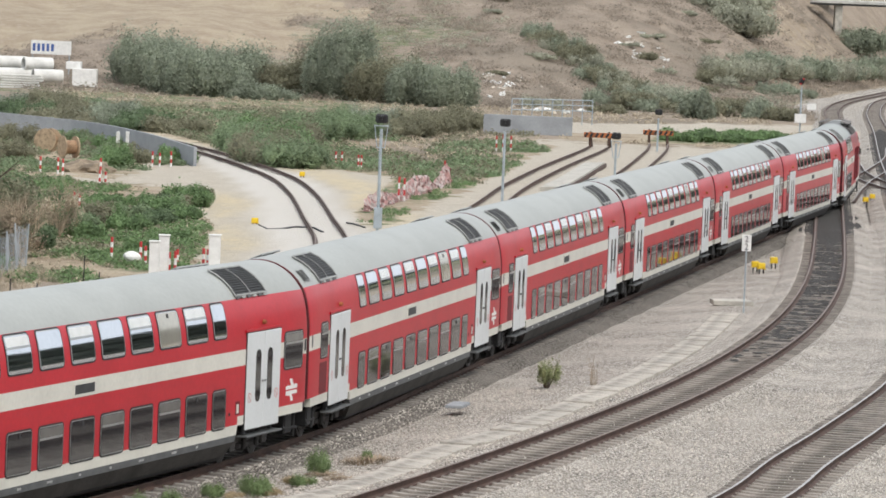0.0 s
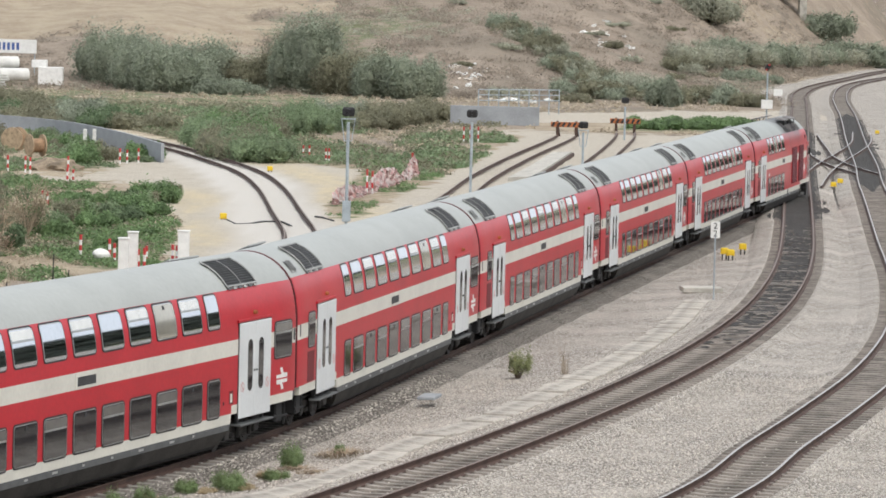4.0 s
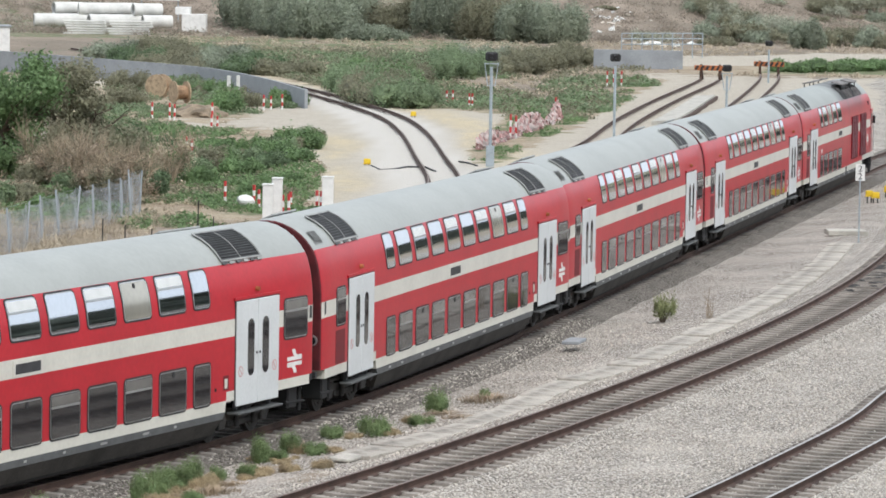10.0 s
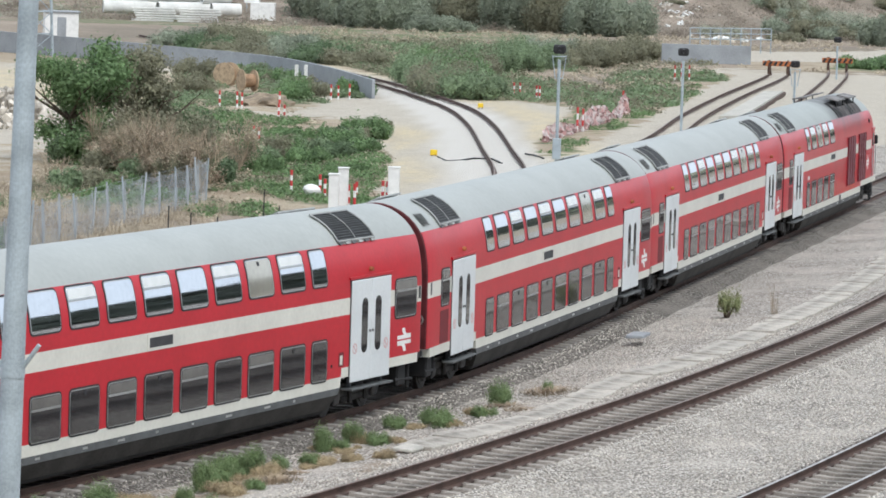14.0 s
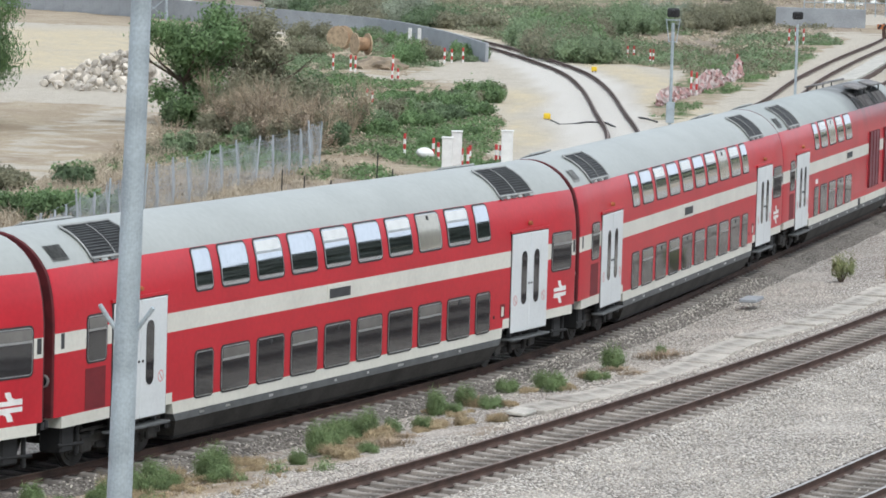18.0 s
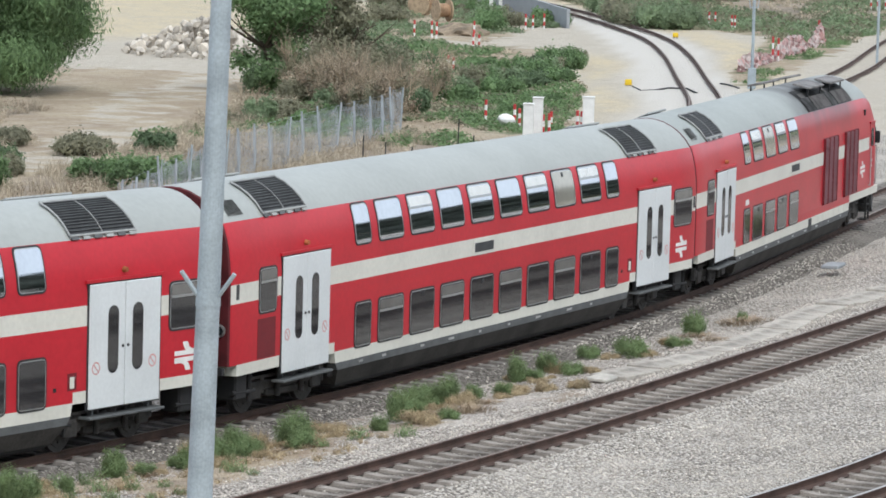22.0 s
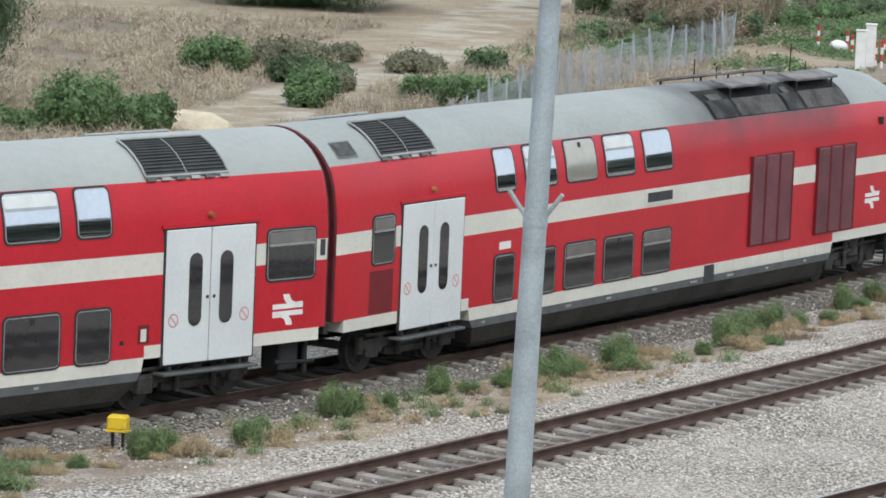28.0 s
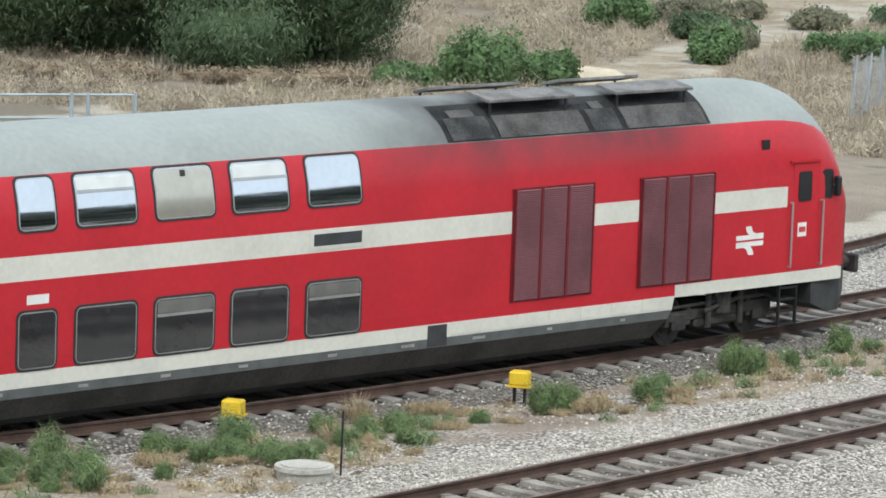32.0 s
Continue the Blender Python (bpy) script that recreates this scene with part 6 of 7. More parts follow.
for i in range(5200):
    x, y = _wr.uniform(74, 320), _wr.uniform(-70, 640)
    h = hill(x, y)
    if h > 1:
        woods.append((x, y, h - 0.5))
clumps("far_woods", "unseen dark woods added east of the line for the window reflections", woods, 5.5, WOODS, 78, per=26, leaf=0.42, flat=1.0)
near_soil = strewn(5200, -32, 0, 50, 98, 3, 0.35, 53)
clumps("track_grass", "fine green grass between the tracks", near_soil[1::6], 0.24, GRASSG, 71, per=120, leaf=0.5, flat=1.0, up=True)
clumps("track_grass", "fine straw-coloured grass between the tracks", near_soil[::3], 0.22, GRASSD, 72, per=100, leaf=0.45, flat=0.8, up=True)
clumps("track_straw", "small dry weeds between the tracks", near_soil[::2], 0.12, GRASSD, 55, per=16, leaf=0.3)
clumps("track_litter", "brown withered leaves between the tracks", near_soil[1::2], 0.15, GRASSB, 57, per=12, leaf=0.28, flat=0.4)

# ---- lamp pole before the tracks ----
pole = root("lamp_pole", pose(-5.75, 37.6, -0.3) @ Matrix.Rotation(radians(1.3), 4, "Y"), "tall tapered galvanised steel pole with a clamp and two prongs", "pole")
bm = bmesh.new()
tube(bm, (0, 0, 0), (0, 0, 15), 0.152, 0.07, n=24)
part("shaft", bm, GALV, pole)
bm = bmesh.new()
tube(bm, (0, 0, 7.40), (0, 0, 7.52), 0.118, 0.117, n=24)
part("clamp", bm, GALV, pole)
for sg in (-1, 1):
    bm = bmesh.new()
    tube(bm, (sg * 0.10, -0.03, 7.5), (sg * 0.25, -0.08, 7.72), 0.022, n=8)
    part("prong", bm, GALV, pole)
bm = bmesh.new()
box(bm, -0.25, 0.25, -0.25, 0.25, -0.3, 0.02, bevel=0.02)
part("base_plate", bm, GALV, pole)


# ---- signals and signs ----
def signal(x, y, h, label, cage=True, box_at=None, tilt=0):
    s = root("railway_signal", pose(x, y, -0.3), label, "railway signal", "signals of the yard")
    bm = bmesh.new()
    tube(bm, (0, 0, 0), (0, 0, h - 0.5), 0.075, n=10)
    part("mast", bm, GALV, s)
    bm = bmesh.new()
    box(bm, -0.3, 0.3, -0.12, 0.12, -0.22, 0.22, bevel=0.08)
    hd = part("signal_head", bm, DARK, s)
    hd.matrix_basis = pose(0, -0.1, h, 0, tilt)
    bm = bmesh.new()
    for z in (-0.09, 0.09):
        tube(bm, (0, -0.12, z), (0, -0.30, z - 0.02), 0.075, 0.08, n=10)
    part("hood", bm, DARK, hd)
    if cage:
        bm = bmesh.new()
        for sx, sy in ((-1, -1), (1, -1), (-1, 1), (1, 1)):
            tube(bm, (sx * 0.33, sy * 0.25, h - 0.3), (sx * 0.18, sy * 0.18, h - 1.4), 0.018, n=6)
        for z, r in ((h - 0.35, 0.33), (h - 1.4, 0.19)):
            for a, b in (((-1, -1), (1, -1)), ((1, -1), (1, 1)), ((1, 1), (-1, 1)), ((-1, 1), (-1, -1))):
                tube(bm, (a[0] * r, a[1] * r * 0.8, z), (b[0] * r, b[1] * r * 0.8, z), 0.018, n=6)
        part("cage", bm, GALV, s)
    if box_at:
        bm = bmesh.new()
        box(bm, -0.2, 0.2, -0.15, 0.15, box_at, box_at + 1.0, bevel=0.02)
        part("relay_box", bm, GALV, s)
    return s


signal(-3.2, 197.6, 5.6, "grey railway signal mast with black head and caged ladder top", True, 0.3)
signal(3.2, 229.9, 4.65, "slim grey railway signal mast with black head and white plate", False)
signal(10.9, 265.2, 3.0, "short railway signal mast with black head and caged top", True)
signal(16.5, 322.6, 3.1, "grey railway signal mast with black head beside a buffer stop", False)
s5 = signal(32.3, 377.2, 5.0, "main railway signal with slanted black head and lit red lamps", False, tilt=-62)
bm = bmesh.new()
for k in (-1, 1):
    tube(bm, (k * 0.25, -0.13, 0.0), (k * 0.25, -0.15, 0.0), 0.09, n=10)
lens = part("lens", bm, None or RPAINT, s5.children[1])
bm = bmesh.new()
box(bm, -0.5, 0.5, -0.35, 0.35, 1.2, 2.0)
box(bm, 0.6, 1.4, -0.1, 0.0, 2.4, 3.0)
part("relay_cabinet", bm, WPAINT, s5)

post = root("track_sign", pose(11.6, 156.8, -0.3), "white sign plate with black numerals on a thin post", "sign")
bm = bmesh.new()
tube(bm, (0, 0, 0), (0, 0, 2.5), 0.03, n=8)
part("post", bm, GALV, post)
bm = bmesh.new()
box(bm, -0.18, 0.18, -0.02, 0.0, 2.37, 3.0, bevel=0.008)
plate = part("plate", bm, WPAINT, post)
for z in (2.72, 2.43):
    cu = bpy.data.curves.new("numeral", "FONT")
    cu.body, cu.size, cu.extrude, cu.align_x = "2", 0.34, 0.003, "CENTER"
    ob = new("numeral", cu)
    me = bpy.data.meshes.new_from_object(ob)
    bpy.data.objects.remove(ob)
    me.materials.append(DARK)
    ob = new("numeral", me)
    ob.parent = plate
    ob.matrix_basis = pose(0, -0.024, z, 90)


def yellow_box(x, y, legs=True, s=1.0):
    b = root("track_device_box", pose(x, y, -0.34), "small yellow painted metal box on a dark stand beside the rails", "trackside box", "yellow trackside boxes")
    bm = bmesh.new()
    box(bm, -0.17 * s, 0.17 * s, -0.14 * s, 0.14 * s, 0.15, 0.15 + 0.24 * s, bevel=0.03)
    part("cover", bm, YELLOW, b)
    bm = bmesh.new()
    box(bm, -0.19 * s, 0.19 * s, -0.16 * s, 0.16 * s, 0.12, 0.155)
    part("lip", bm, YELLOW, b)
    bm = bmesh.new()
    for sx in (-1, 1):
        tube(bm, (sx * 0.09 * s, 0, -0.25), (sx * 0.09 * s, 0, 0.13), 0.03, n=8)
    part("leg", bm, DARK, b)
    return b


for q in ((-20.4, 61.9), (-16.9, 66.8), (14.0, 183.4), (14.2, 182.4), (15.1, 186.9), (25.7, 250.8), (26.6, 255.6), (-9.3, 201.5), (-8.9, 254), (39.4, 349.4)):
    yellow_box(*q)

m_ = root("manhole_ring", pose(-17.9, 57.8, -0.32), "round concrete manhole ring with lid in dry weeds", "manhole")
bm = bmesh.new()
tube(bm, (0, 0, -0.1), (0, 0, 0.16), 0.42, n=28)
tube(bm, (0, 0, 0.16), (0, 0, 0.22), 0.46, 0.45, n=28)
part("ring", bm, CONC, m_)
bm = bmesh.new()
tube(bm, (0, 0, 0.215), (0, 0, 0.24), 0.36, n=28)
part("lid", bm, CONC, m_)
for x, y, h in ((-17.45, 58.2, 1.0), (-7.2, 58.2, 0.28)):
    bm = bmesh.new()
    tube(bm, (0, 0, 0), (0.01, 0, h), 0.016, n=6)
    ob = part("iron_stake", bm, DARK)
    ob.matrix_basis = pose(x, y, -0.3)
    tagged(ob, "thin dark iron stake standing in the stones", "stake")

# ---- concrete cable duct between the tracks ----
duct = root("cable_duct", pose(0, 0, 0), "line of worn concrete cable duct lids beside the track", "cable duct", kind="structure")
DL = Line([(-4.4, 90.2), (-1.4, 98.2), (0.3, 105.6), (2.4, 111.8), (4.4, 120.2), (6.7, 130.3), (9.3, 144.5), (11.0, 156.5)], 95)
bm = bmesh.new()
box(bm, -0.49, 0.49, -0.46, 0.46, -0.46, -0.255, bevel=0.015)
DUCT = mat("worn_duct_concrete", (0.45, 0.42, 0.37), 0.95, vary=0.2, scale=2.5, bump=0.01, island=0.12)
lid = part("duct_lid", bm, DUCT, duct)
n = int(DL.s[-1] - DL.s[0])
for i in range(n):
    s = DL.s[0] + i + 0.5
    ob = lid if i == 0 else new("duct_lid", lid.data)
    ob.parent = duct
    ob.matrix_basis = Matrix.Translation((*DL.at(s), random.uniform(-0.01, 0.045))) @ Matrix.Rotation(DL.heading(s) + random.uniform(-0.03, 0.03), 4, "Z") @ pose(0, 0, 0, random.uniform(-1.5, 1.5), random.uniform(-1, 1))

# ---- things behind the train ----
def stake(x, y, h=1.0, tilt=0):
    t = root("marker_stake", pose(x, y, -0.3, tilt), "red and white banded marker stake", "marker stake", "marker stakes")
    for i in range(4):
        bm = bmesh.new()
        tube(bm, (0, 0, h * i / 4), (0, 0, h * (i + 1) / 4), 0.06, n=8)
        part("band", bm, (WPAINT, RPAINT)[i % 2], t)


for i, (x, y, h) in enumerate(((-2.6, 229.5, 1.4), (-2.3, 230, 1.3), (-0.1, 259, 1.2), (3.7, 308.8, 1.2), (4.2, 309, 1.3), (4.8, 309.7, 1.2), (-24.3, 245.7, 1.0), (-23.2, 245.2, 1.0), (-22.8, 244, 1.0), (-19.7, 233.5, 0.9), (-19.4, 233.9, 0.8),
                              (-18.9, 209, 0.9), (-18.6, 208.7, 0.8), (-14.0, 173.2, 0.9), (-10.9, 163.5, 1.0), (-10.6, 162.6, 1.1), (-10.8, 166.8, 0.9), (-9.8, 168, 0.9), (-9.6, 167.6, 0.9), (-12.6, 170.9, 0.9), (-12.3, 169.6, 0.8), (-18.6, 259.6, 1.0), (-18.2, 260.4, 0.9), (-17.5, 260.7, 1.0), (-20.8, 247, 1.0),
                              (-7.4, 274, 0.9), (-7.0, 274.3, 0.9), (-5.8, 270, 0.9), (-5.6, 270, 0.9))):
    stake(x, y, h, (i * 7) % 9 - 4)
for x, y, w, h in ((-11.35, 161.4, 0.40, 1.5), (-11.1, 163.1, 0.40, 1.65), (-9.3, 167, 0.46, 1.5)):
    c = root("cable_cabinet", pose(x, y, -0.3), "narrow white trackside cable cabinet", "cabinet", "white cabinets")
    bm = bmesh.new()
    box(bm, -w / 2, w / 2, -0.2, 0.2, 0, h, bevel=0.015)
    part("cabinet_body", bm, WPAINT, c)
    bm = bmesh.new()
    box(bm, -w / 2 - 0.03, w / 2 + 0.03, -0.23, 0.23, h, h + 0.06, bevel=0.015)
    part("cap", bm, WPAINT, c)
for k, (x, y, r) in enumerate(((-24.7, 268, 0.72), (-26.8, 275.5, 0.8))):
    d = root("cable_drum", pose(x, y, -0.3 + r, 0, 0, (-60, -20)[k]), "wooden cable drum lying on rubble", "cable drum", "cable drums")
    for yy in (-0.5, 0.42):
        bm = bmesh.new()
        tube(bm, (0, yy, 0), (0, yy + 0.08, 0), r, n=24)
        part("flange", bm, WOOD, d)
    bm = bmesh.new()
    tube(bm, (0, -0.45, 0), (0, 0.45, 0), r * 0.62, n=20)
    part("drum_core", bm, DRUMC, d)

# low grey wall in front of the curving siding, in panels
wall = root("retaining_wall", pose(0, 0, 0), "low smooth grey retaining wall with a pale coping", "wall", kind="structure")
WL = Line([(-16.1, 262.8), (-20.6, 281), (-26.0, 296), (-33.2, 306), (-46, 322), (-70, 345)], 300)
for i in range(int((WL.s[-1] - WL.s[0]) / 2.5)):
    s = WL.s[0] + 2.5 * i + 1.25
    bm = bmesh.new()
    box(bm, -1.24, 1.24, -0.1, 0.1, -0.3, 0.95 + 0.014 * i, bevel=0.01)
    ob = part("wall_panel", bm, WALLG, wall)
    ob.matrix_basis = Matrix.Translation((*WL.at(s), 0)) @ Matrix.Rotation(WL.heading(s), 4, "Z")

for i in range(20):
    q = WL.s[0] + 1.5 + 36 * ((i * 0.618) % 1)
    x, y = WL.side(q, -1.4 - 2.4 * ((i * 0.377) % 1))
    bush(600 + i, x, y, -0.35, 2.0, 3.0, 0.6 + 0.8 * ((i * 0.29) % 1), (LEAFM, LEAFO, LEAFB)[i % 3], "straggling green bush below the grey wall", 2200, 0.11, 10, group="bushes below the wall", core=0.35)

# bridge parapet with rails far behind
par = root("parapet", pose(0, 0, 0), "grey bridge parapet with metal handrails", "parapet")
bm = bmesh.new()
box(bm, 3.0, 10.6, 350, 350.4, -0.3, 1.3, bevel=0.02)
part("parapet_wall", bm, WALLG, par)
bm = bmesh.new()
for z in (0.2, 0.7, 1.2):
    tube(bm, (5.8, 378, z + 0.8), (13.4, 383, z + 0.8), 0.05, n=6)
for i in range(9):
    tube(bm, (5.8 + i * 0.95, 378 + 0.62 * i, -0.3), (5.8 + i * 0.95, 378 + 0.62 * i, 2.0), 0.05, n=6)
part("handrail", bm, GALV, par)

for x, y, r in ((12.05, 325.5, 8), (17.3, 337.5, 5)):
    b = root("buffer_stop", pose(x, y, -0.3, 0, 0, -r), "rusty orange buffer stop at the end of a siding", "buffer stop", "buffer stops")
    for sx in (-1, 1):
        bm = bmesh.new()
        box(bm, sx * 0.75 - 0.1, sx * 0.75 + 0.1, -0.1, 0.1, 0, 1.25, bevel=0.02)
        box(bm, -0.08, 0.08, -1.0, 1.0, -0.07, 0.07, pose(sx * 0.75, 0.8, 0.62, -38))
        part("stand", bm, RAILM, b)
    bm = bmesh.new()
    box(bm, -1.25, 1.25, -0.2, -0.05, 0.8, 1.2, bevel=0.03)
    beam = part("beam", bm, ORANGE, b)
    for q in range(6):
        bm = bmesh.new()
        box(bm, -0.09, 0.09, -0.006, 0.0, -0.19, 0.19, pose(-1.05 + 0.42 * q, -0.203, 1.0, 0, 32))
        part("stripe", bm, DARK, beam)

# mesh fence panels behind the train
FENCE = mat("fence_mesh", (0.42, 0.455, 0.49), 0.7, 0.1, vary=0.15, scale=1.5)
fence = root("mesh_fence", pose(0, 0, 0), "sagging grey wire mesh fence on thin posts", "fence", kind="structure")
FL = Line([(-19.9, 116), (-19.8, 126.5), (-19.7, 136.5), (-19.1, 144), (-18.2, 152), (-17.2, 159), (-16.8, 167.5)], 130)
n = int((FL.s[-1] - FL.s[0]) / 2.5)
sag = [1.5 + random.uniform(-0.22, 0.12) for _ in range(n + 2)]
for i in range(n + 1):
    s = FL.s[0] + 2.5 * i
    bm = bmesh.new()
    tube(bm, (0, 0, -0.3), (random.uniform(-0.16, 0.16), random.uniform(-0.16, 0.16), sag[i] + 0.08), 0.036, n=8)
    ob = part("fence_post", bm, (FENCE, FENCE, GALV)[i % 3], fence)
    ob.matrix_basis = Matrix.Translation((*FL.at(s), 0))
    if i < n:
        vs, fs = [], []
        (xa, ya), (xb, yb) = FL.at(s), FL.at(s + 2.5)
        for k in range(110):
            f = (k + 0.5) / 110
            bulge = 0.12 * sin(pi * f) + random.uniform(-0.008, 0.008)
            t = sag[i] + (sag[i + 1] - sag[i]) * f - 0.12 * sin(pi * f)
            x, y = xa + (xb - xa) * f + bulge, ya + (yb - ya) * f
            for z, o in ((-0.3, 0.0), (0.5, 0.05), (t, -0.02)):
                vs += [(x + o - 0.0014, y, z), (x + o + 0.0014, y, z)]
            q = 6 * k
            fs += [(q, q + 1, q + 3, q + 2), (q + 2, q + 3, q + 5, q + 4)]
        for z in (0.0, 0.3, 0.6, 0.9, 1.2, 1.42):
            q = len(vs)
            vs += [(xa, ya, z), (xb, yb, z), (xb, yb, z + 0.009), (xa, ya, z + 0.009)]
            fs.append((q, q + 1, q + 2, q + 3))
        me = bpy.data.meshes.new("mesh_panel")
        me.from_pydata(vs, [], fs)
        mesh_part("mesh_panel", me, FENCE, fence)

# concrete pipes and blocks stacked beyond
PIPE = mat("pale_concrete", (0.70, 0.70, 0.67), 0.85, vary=0.1, scale=0.8)
for i in range(9):
    p = root("concrete_pipe", pose(-54.5 + 2.9 * (i % 5) + 1.6 * (i // 5), 438 + 1.5 * (i % 2) + 2 * (i // 5), 0.9 + 1.2 * (i // 5), 0, 90, 14 + 6 * (i % 3)), "pale concrete pipe in a stack of building material", "concrete pipe", "concrete pipes")
    bm = bmesh.new()
    n = 20
    rings = []
    for r, z in ((0.7, -1.6), (0.7, 1.6), (0.56, 1.6), (0.56, -1.6)):
        rings.append([bm.verts.new((r * cos(2 * pi * k / n), r * sin(2 * pi * k / n), z)) for k in range(n)])
    for a, b in zip(rings, rings[1:] + rings[:1]):
        faces(bm, a, b, True)
    flip(bm)
    part("pipe_wall", bm, PIPE, p)
for i in range(12):
    bm = bmesh.new()
    box(bm, -2.2, 2.2, -0.5, 0.5, 0, 0.18, bevel=0.03)
    ob = part("concrete_slab", bm, PIPE)
    ob.matrix_basis = pose(-49.5 + 4.6 * (i % 2) + 0.12 * ((i * 7) % 5 - 2), 429.5, -0.3 + 0.25 * (i // 2), 0, 0, 5)
    tagged(ob, "pale concrete slab in a stack", "concrete slab", "concrete slabs")
for x, y, z, w, h in ((-38.9, 438, 0, 2.6, 1.9), (-40.2, 439, 1.8, 1.6, 0.8)):
    bm = bmesh.new()
    box(bm, -w / 2, w / 2, -0.8, 0.8, 0, h, bevel=0.04)
    ob = part("concrete_block", bm, WPAINT)
    ob.matrix_basis = pose(x, y, z - 0.1)
    tagged(ob, "white concrete block beside stacked pipes", "concrete block")
bd = root("site_board", pose(-43.6, 448, 3.0), "white site board with unreadable blue lettering bars", "board")
bm = bmesh.new()
box(bm, -2.2, 2.2, -0.04, 0.04, 0, 1.5, bevel=0.01)
pl = part("panel", bm, WPAINT, bd)
for i in range(5):
    bm = bmesh.new()
    box(bm, -2.0 + i * 0.5, -1.7 + i * 0.5, -0.05, -0.042, 0.35, 1.15)
    part("letter_bar", bm, BLUE, pl)
for sx in (-2, 2):
    bm = bmesh.new()
    tube(bm, (sx, 0.08, -3.6), (sx, 0.08, 1.5), 0.06, n=8)
    part("leg", bm, GALV, bd)

# rubble heap and earth mound
rb = np.random.default_rng(4)
for i in range(270):
    a, q = rb.uniform(0, 2 * pi), rb.uniform(0, 1) ** 0.7
    x, y = -33.5 + 4.2 * q * cos(a), 221 + 8 * q * sin(a)
    bm = bmesh.new()
    bmesh.ops.create_icosphere(bm, subdivisions=1, radius=rb.uniform(0.1, 0.36) * (1.4 if i % 9 == 0 else 1.0))
    for v in bm.verts:
        v.co *= rb.uniform(0.5, 1.3)
    ob = part("rubble_stone", bm, ROCK)
    ob.matrix_basis = pose(x, y, -0.2 + 1.9 * (1 - q) * rb.uniform(0.4, 1), rb.uniform(0, 360), rb.uniform(0, 360))
    tagged(ob, "pale broken stone in a rubble heap", "stone", "rubble heap")


# striped barrier netting, crumpled between stakes
NETW = mat("net_white", (0.78, 0.69, 0.67), 0.7, vary=0.12, scale=2)
net = root("barrier_netting", pose(0, 0, -0.3), "crumpled red and white barrier netting lying on the ground", "netting")
nr = np.random.default_rng(9)
for k, (f0, f1) in enumerate(((0.0, 0.42), (0.36, 0.74), (0.70, 1.0))):
    bm = bmesh.new()
    prev = None
    for i in range(34):
        f = f0 + (f1 - f0) * i / 33
        x, y = -4.4 + 4.5 * f, 217 + 36 * f
        top = 0.35 + 0.85 * abs(sin(7.0 * f + 0.6)) * (0.45 + 0.75 * f)
        ring = []
        for m in range(7):
            h = top * m / 6
            ring.append(bm.verts.new((x + 0.30 * (6 - m) / 6 * (1 + nr.uniform(-0.6, 0.6)) + nr.uniform(-0.12, 0.12), y + nr.uniform(-0.35, 0.35) - 0.5 * (6 - m) / 6, max(0.02, h + nr.uniform(-0.1, 0.1)))))
        if prev:
            faces(bm, prev, ring, mi=i % 2)
        prev = ring
    bmesh.ops.solidify(bm, geom=bm.faces[:], thickness=0.008)
    part("net_sheet", bm, (NETW, TAPE), net)
bm = bmesh.new()
bmesh.ops.create_icosphere(bm, subdivisions=2, radius=0.3)
for v in bm.verts:
    v.co = Vector((v.co.x * 1.3, v.co.y, v.co.z * 0.8)) * (1 + 0.25 * noise.noise(v.co * 3))
ob = part("white_sack", bm, WPAINT)
ob.matrix_basis = pose(-12.9, 170.2, 0.0)
tagged(ob, "white plastic sack lying among weeds", "sack")

# concrete ramp edge between the stub sidings
ramp = root("loading_ramp", pose(0, 0, 0), "low pale concrete ramp with a broken dark edge", "ramp")
RL = Line([(6.6, 249), (8.0, 262), (10.6, 289)], 255)
bm = ribbon(RL, RL.s[0], RL.s[-1], 2.0, [(-0.9, -0.36), (-0.88, -0.06), (0.48, 0.02), (0.55, -0.36)])
bm.verts.ensure_lookup_table()
bm.faces.new(bm.verts[:4])
bm.faces.new(bm.verts[-4:])
part("ramp_slab", bm, CONC, ramp)
part("ramp_edge", ribbon(RL, RL.s[0], RL.s[-1], 2.0, [(0.555, -0.36), (0.57, -0.04), (0.66, -0.05), (0.70, -0.36)]), RAILM, ramp)

# black cables lying on the sandy fill
CABLES = (((-9.1, 201.2), (-8.5, 197.8), (-7.9, 198.6), (-7.3, 200.8), (-6.4, 200.8), (-5.8, 197.3)), ((-4.9, 206.0), (-4.5, 205.3), (-3.9, 202.6)))
for q, pts in enumerate(CABLES):
    bm = bmesh.new()
    for a, b in zip(pts, pts[1:]):
        tube(bm, (*a, -0.27), (*b, -0.27), 0.045, n=6)
    tagged(part("cable", bm, RUBBER), "black cable lying loose on the sandy ground", "cable", "loose cables")

# low field gate behind the dry grass
gate = root("field_gate", pose(-34.6, 91.0, -0.3, 0, 0, 34), "pale galvanised tubular field gate", "gate")
for z in (0.3, 0.85, 1.4, 1.95):
    bm = bmesh.new()
    tube(bm, (-2.6, 0, z), (1.9, 0, z), 0.03, n=8)
    part("gate_bar", bm, GALV, gate)
for x in (-2.6, 0.35, 0.75, 1.9):
    bm = bmesh.new()
    tube(bm, (x, 0, 0), (x, 0, 2.0), 0.05, n=8)
    part("gate_post", bm, GALV, gate)

SANDM = mat("bare_sand", (0.66, 0.57, 0.43), 0.95, vary=0.1, scale=2, bump=0.02)
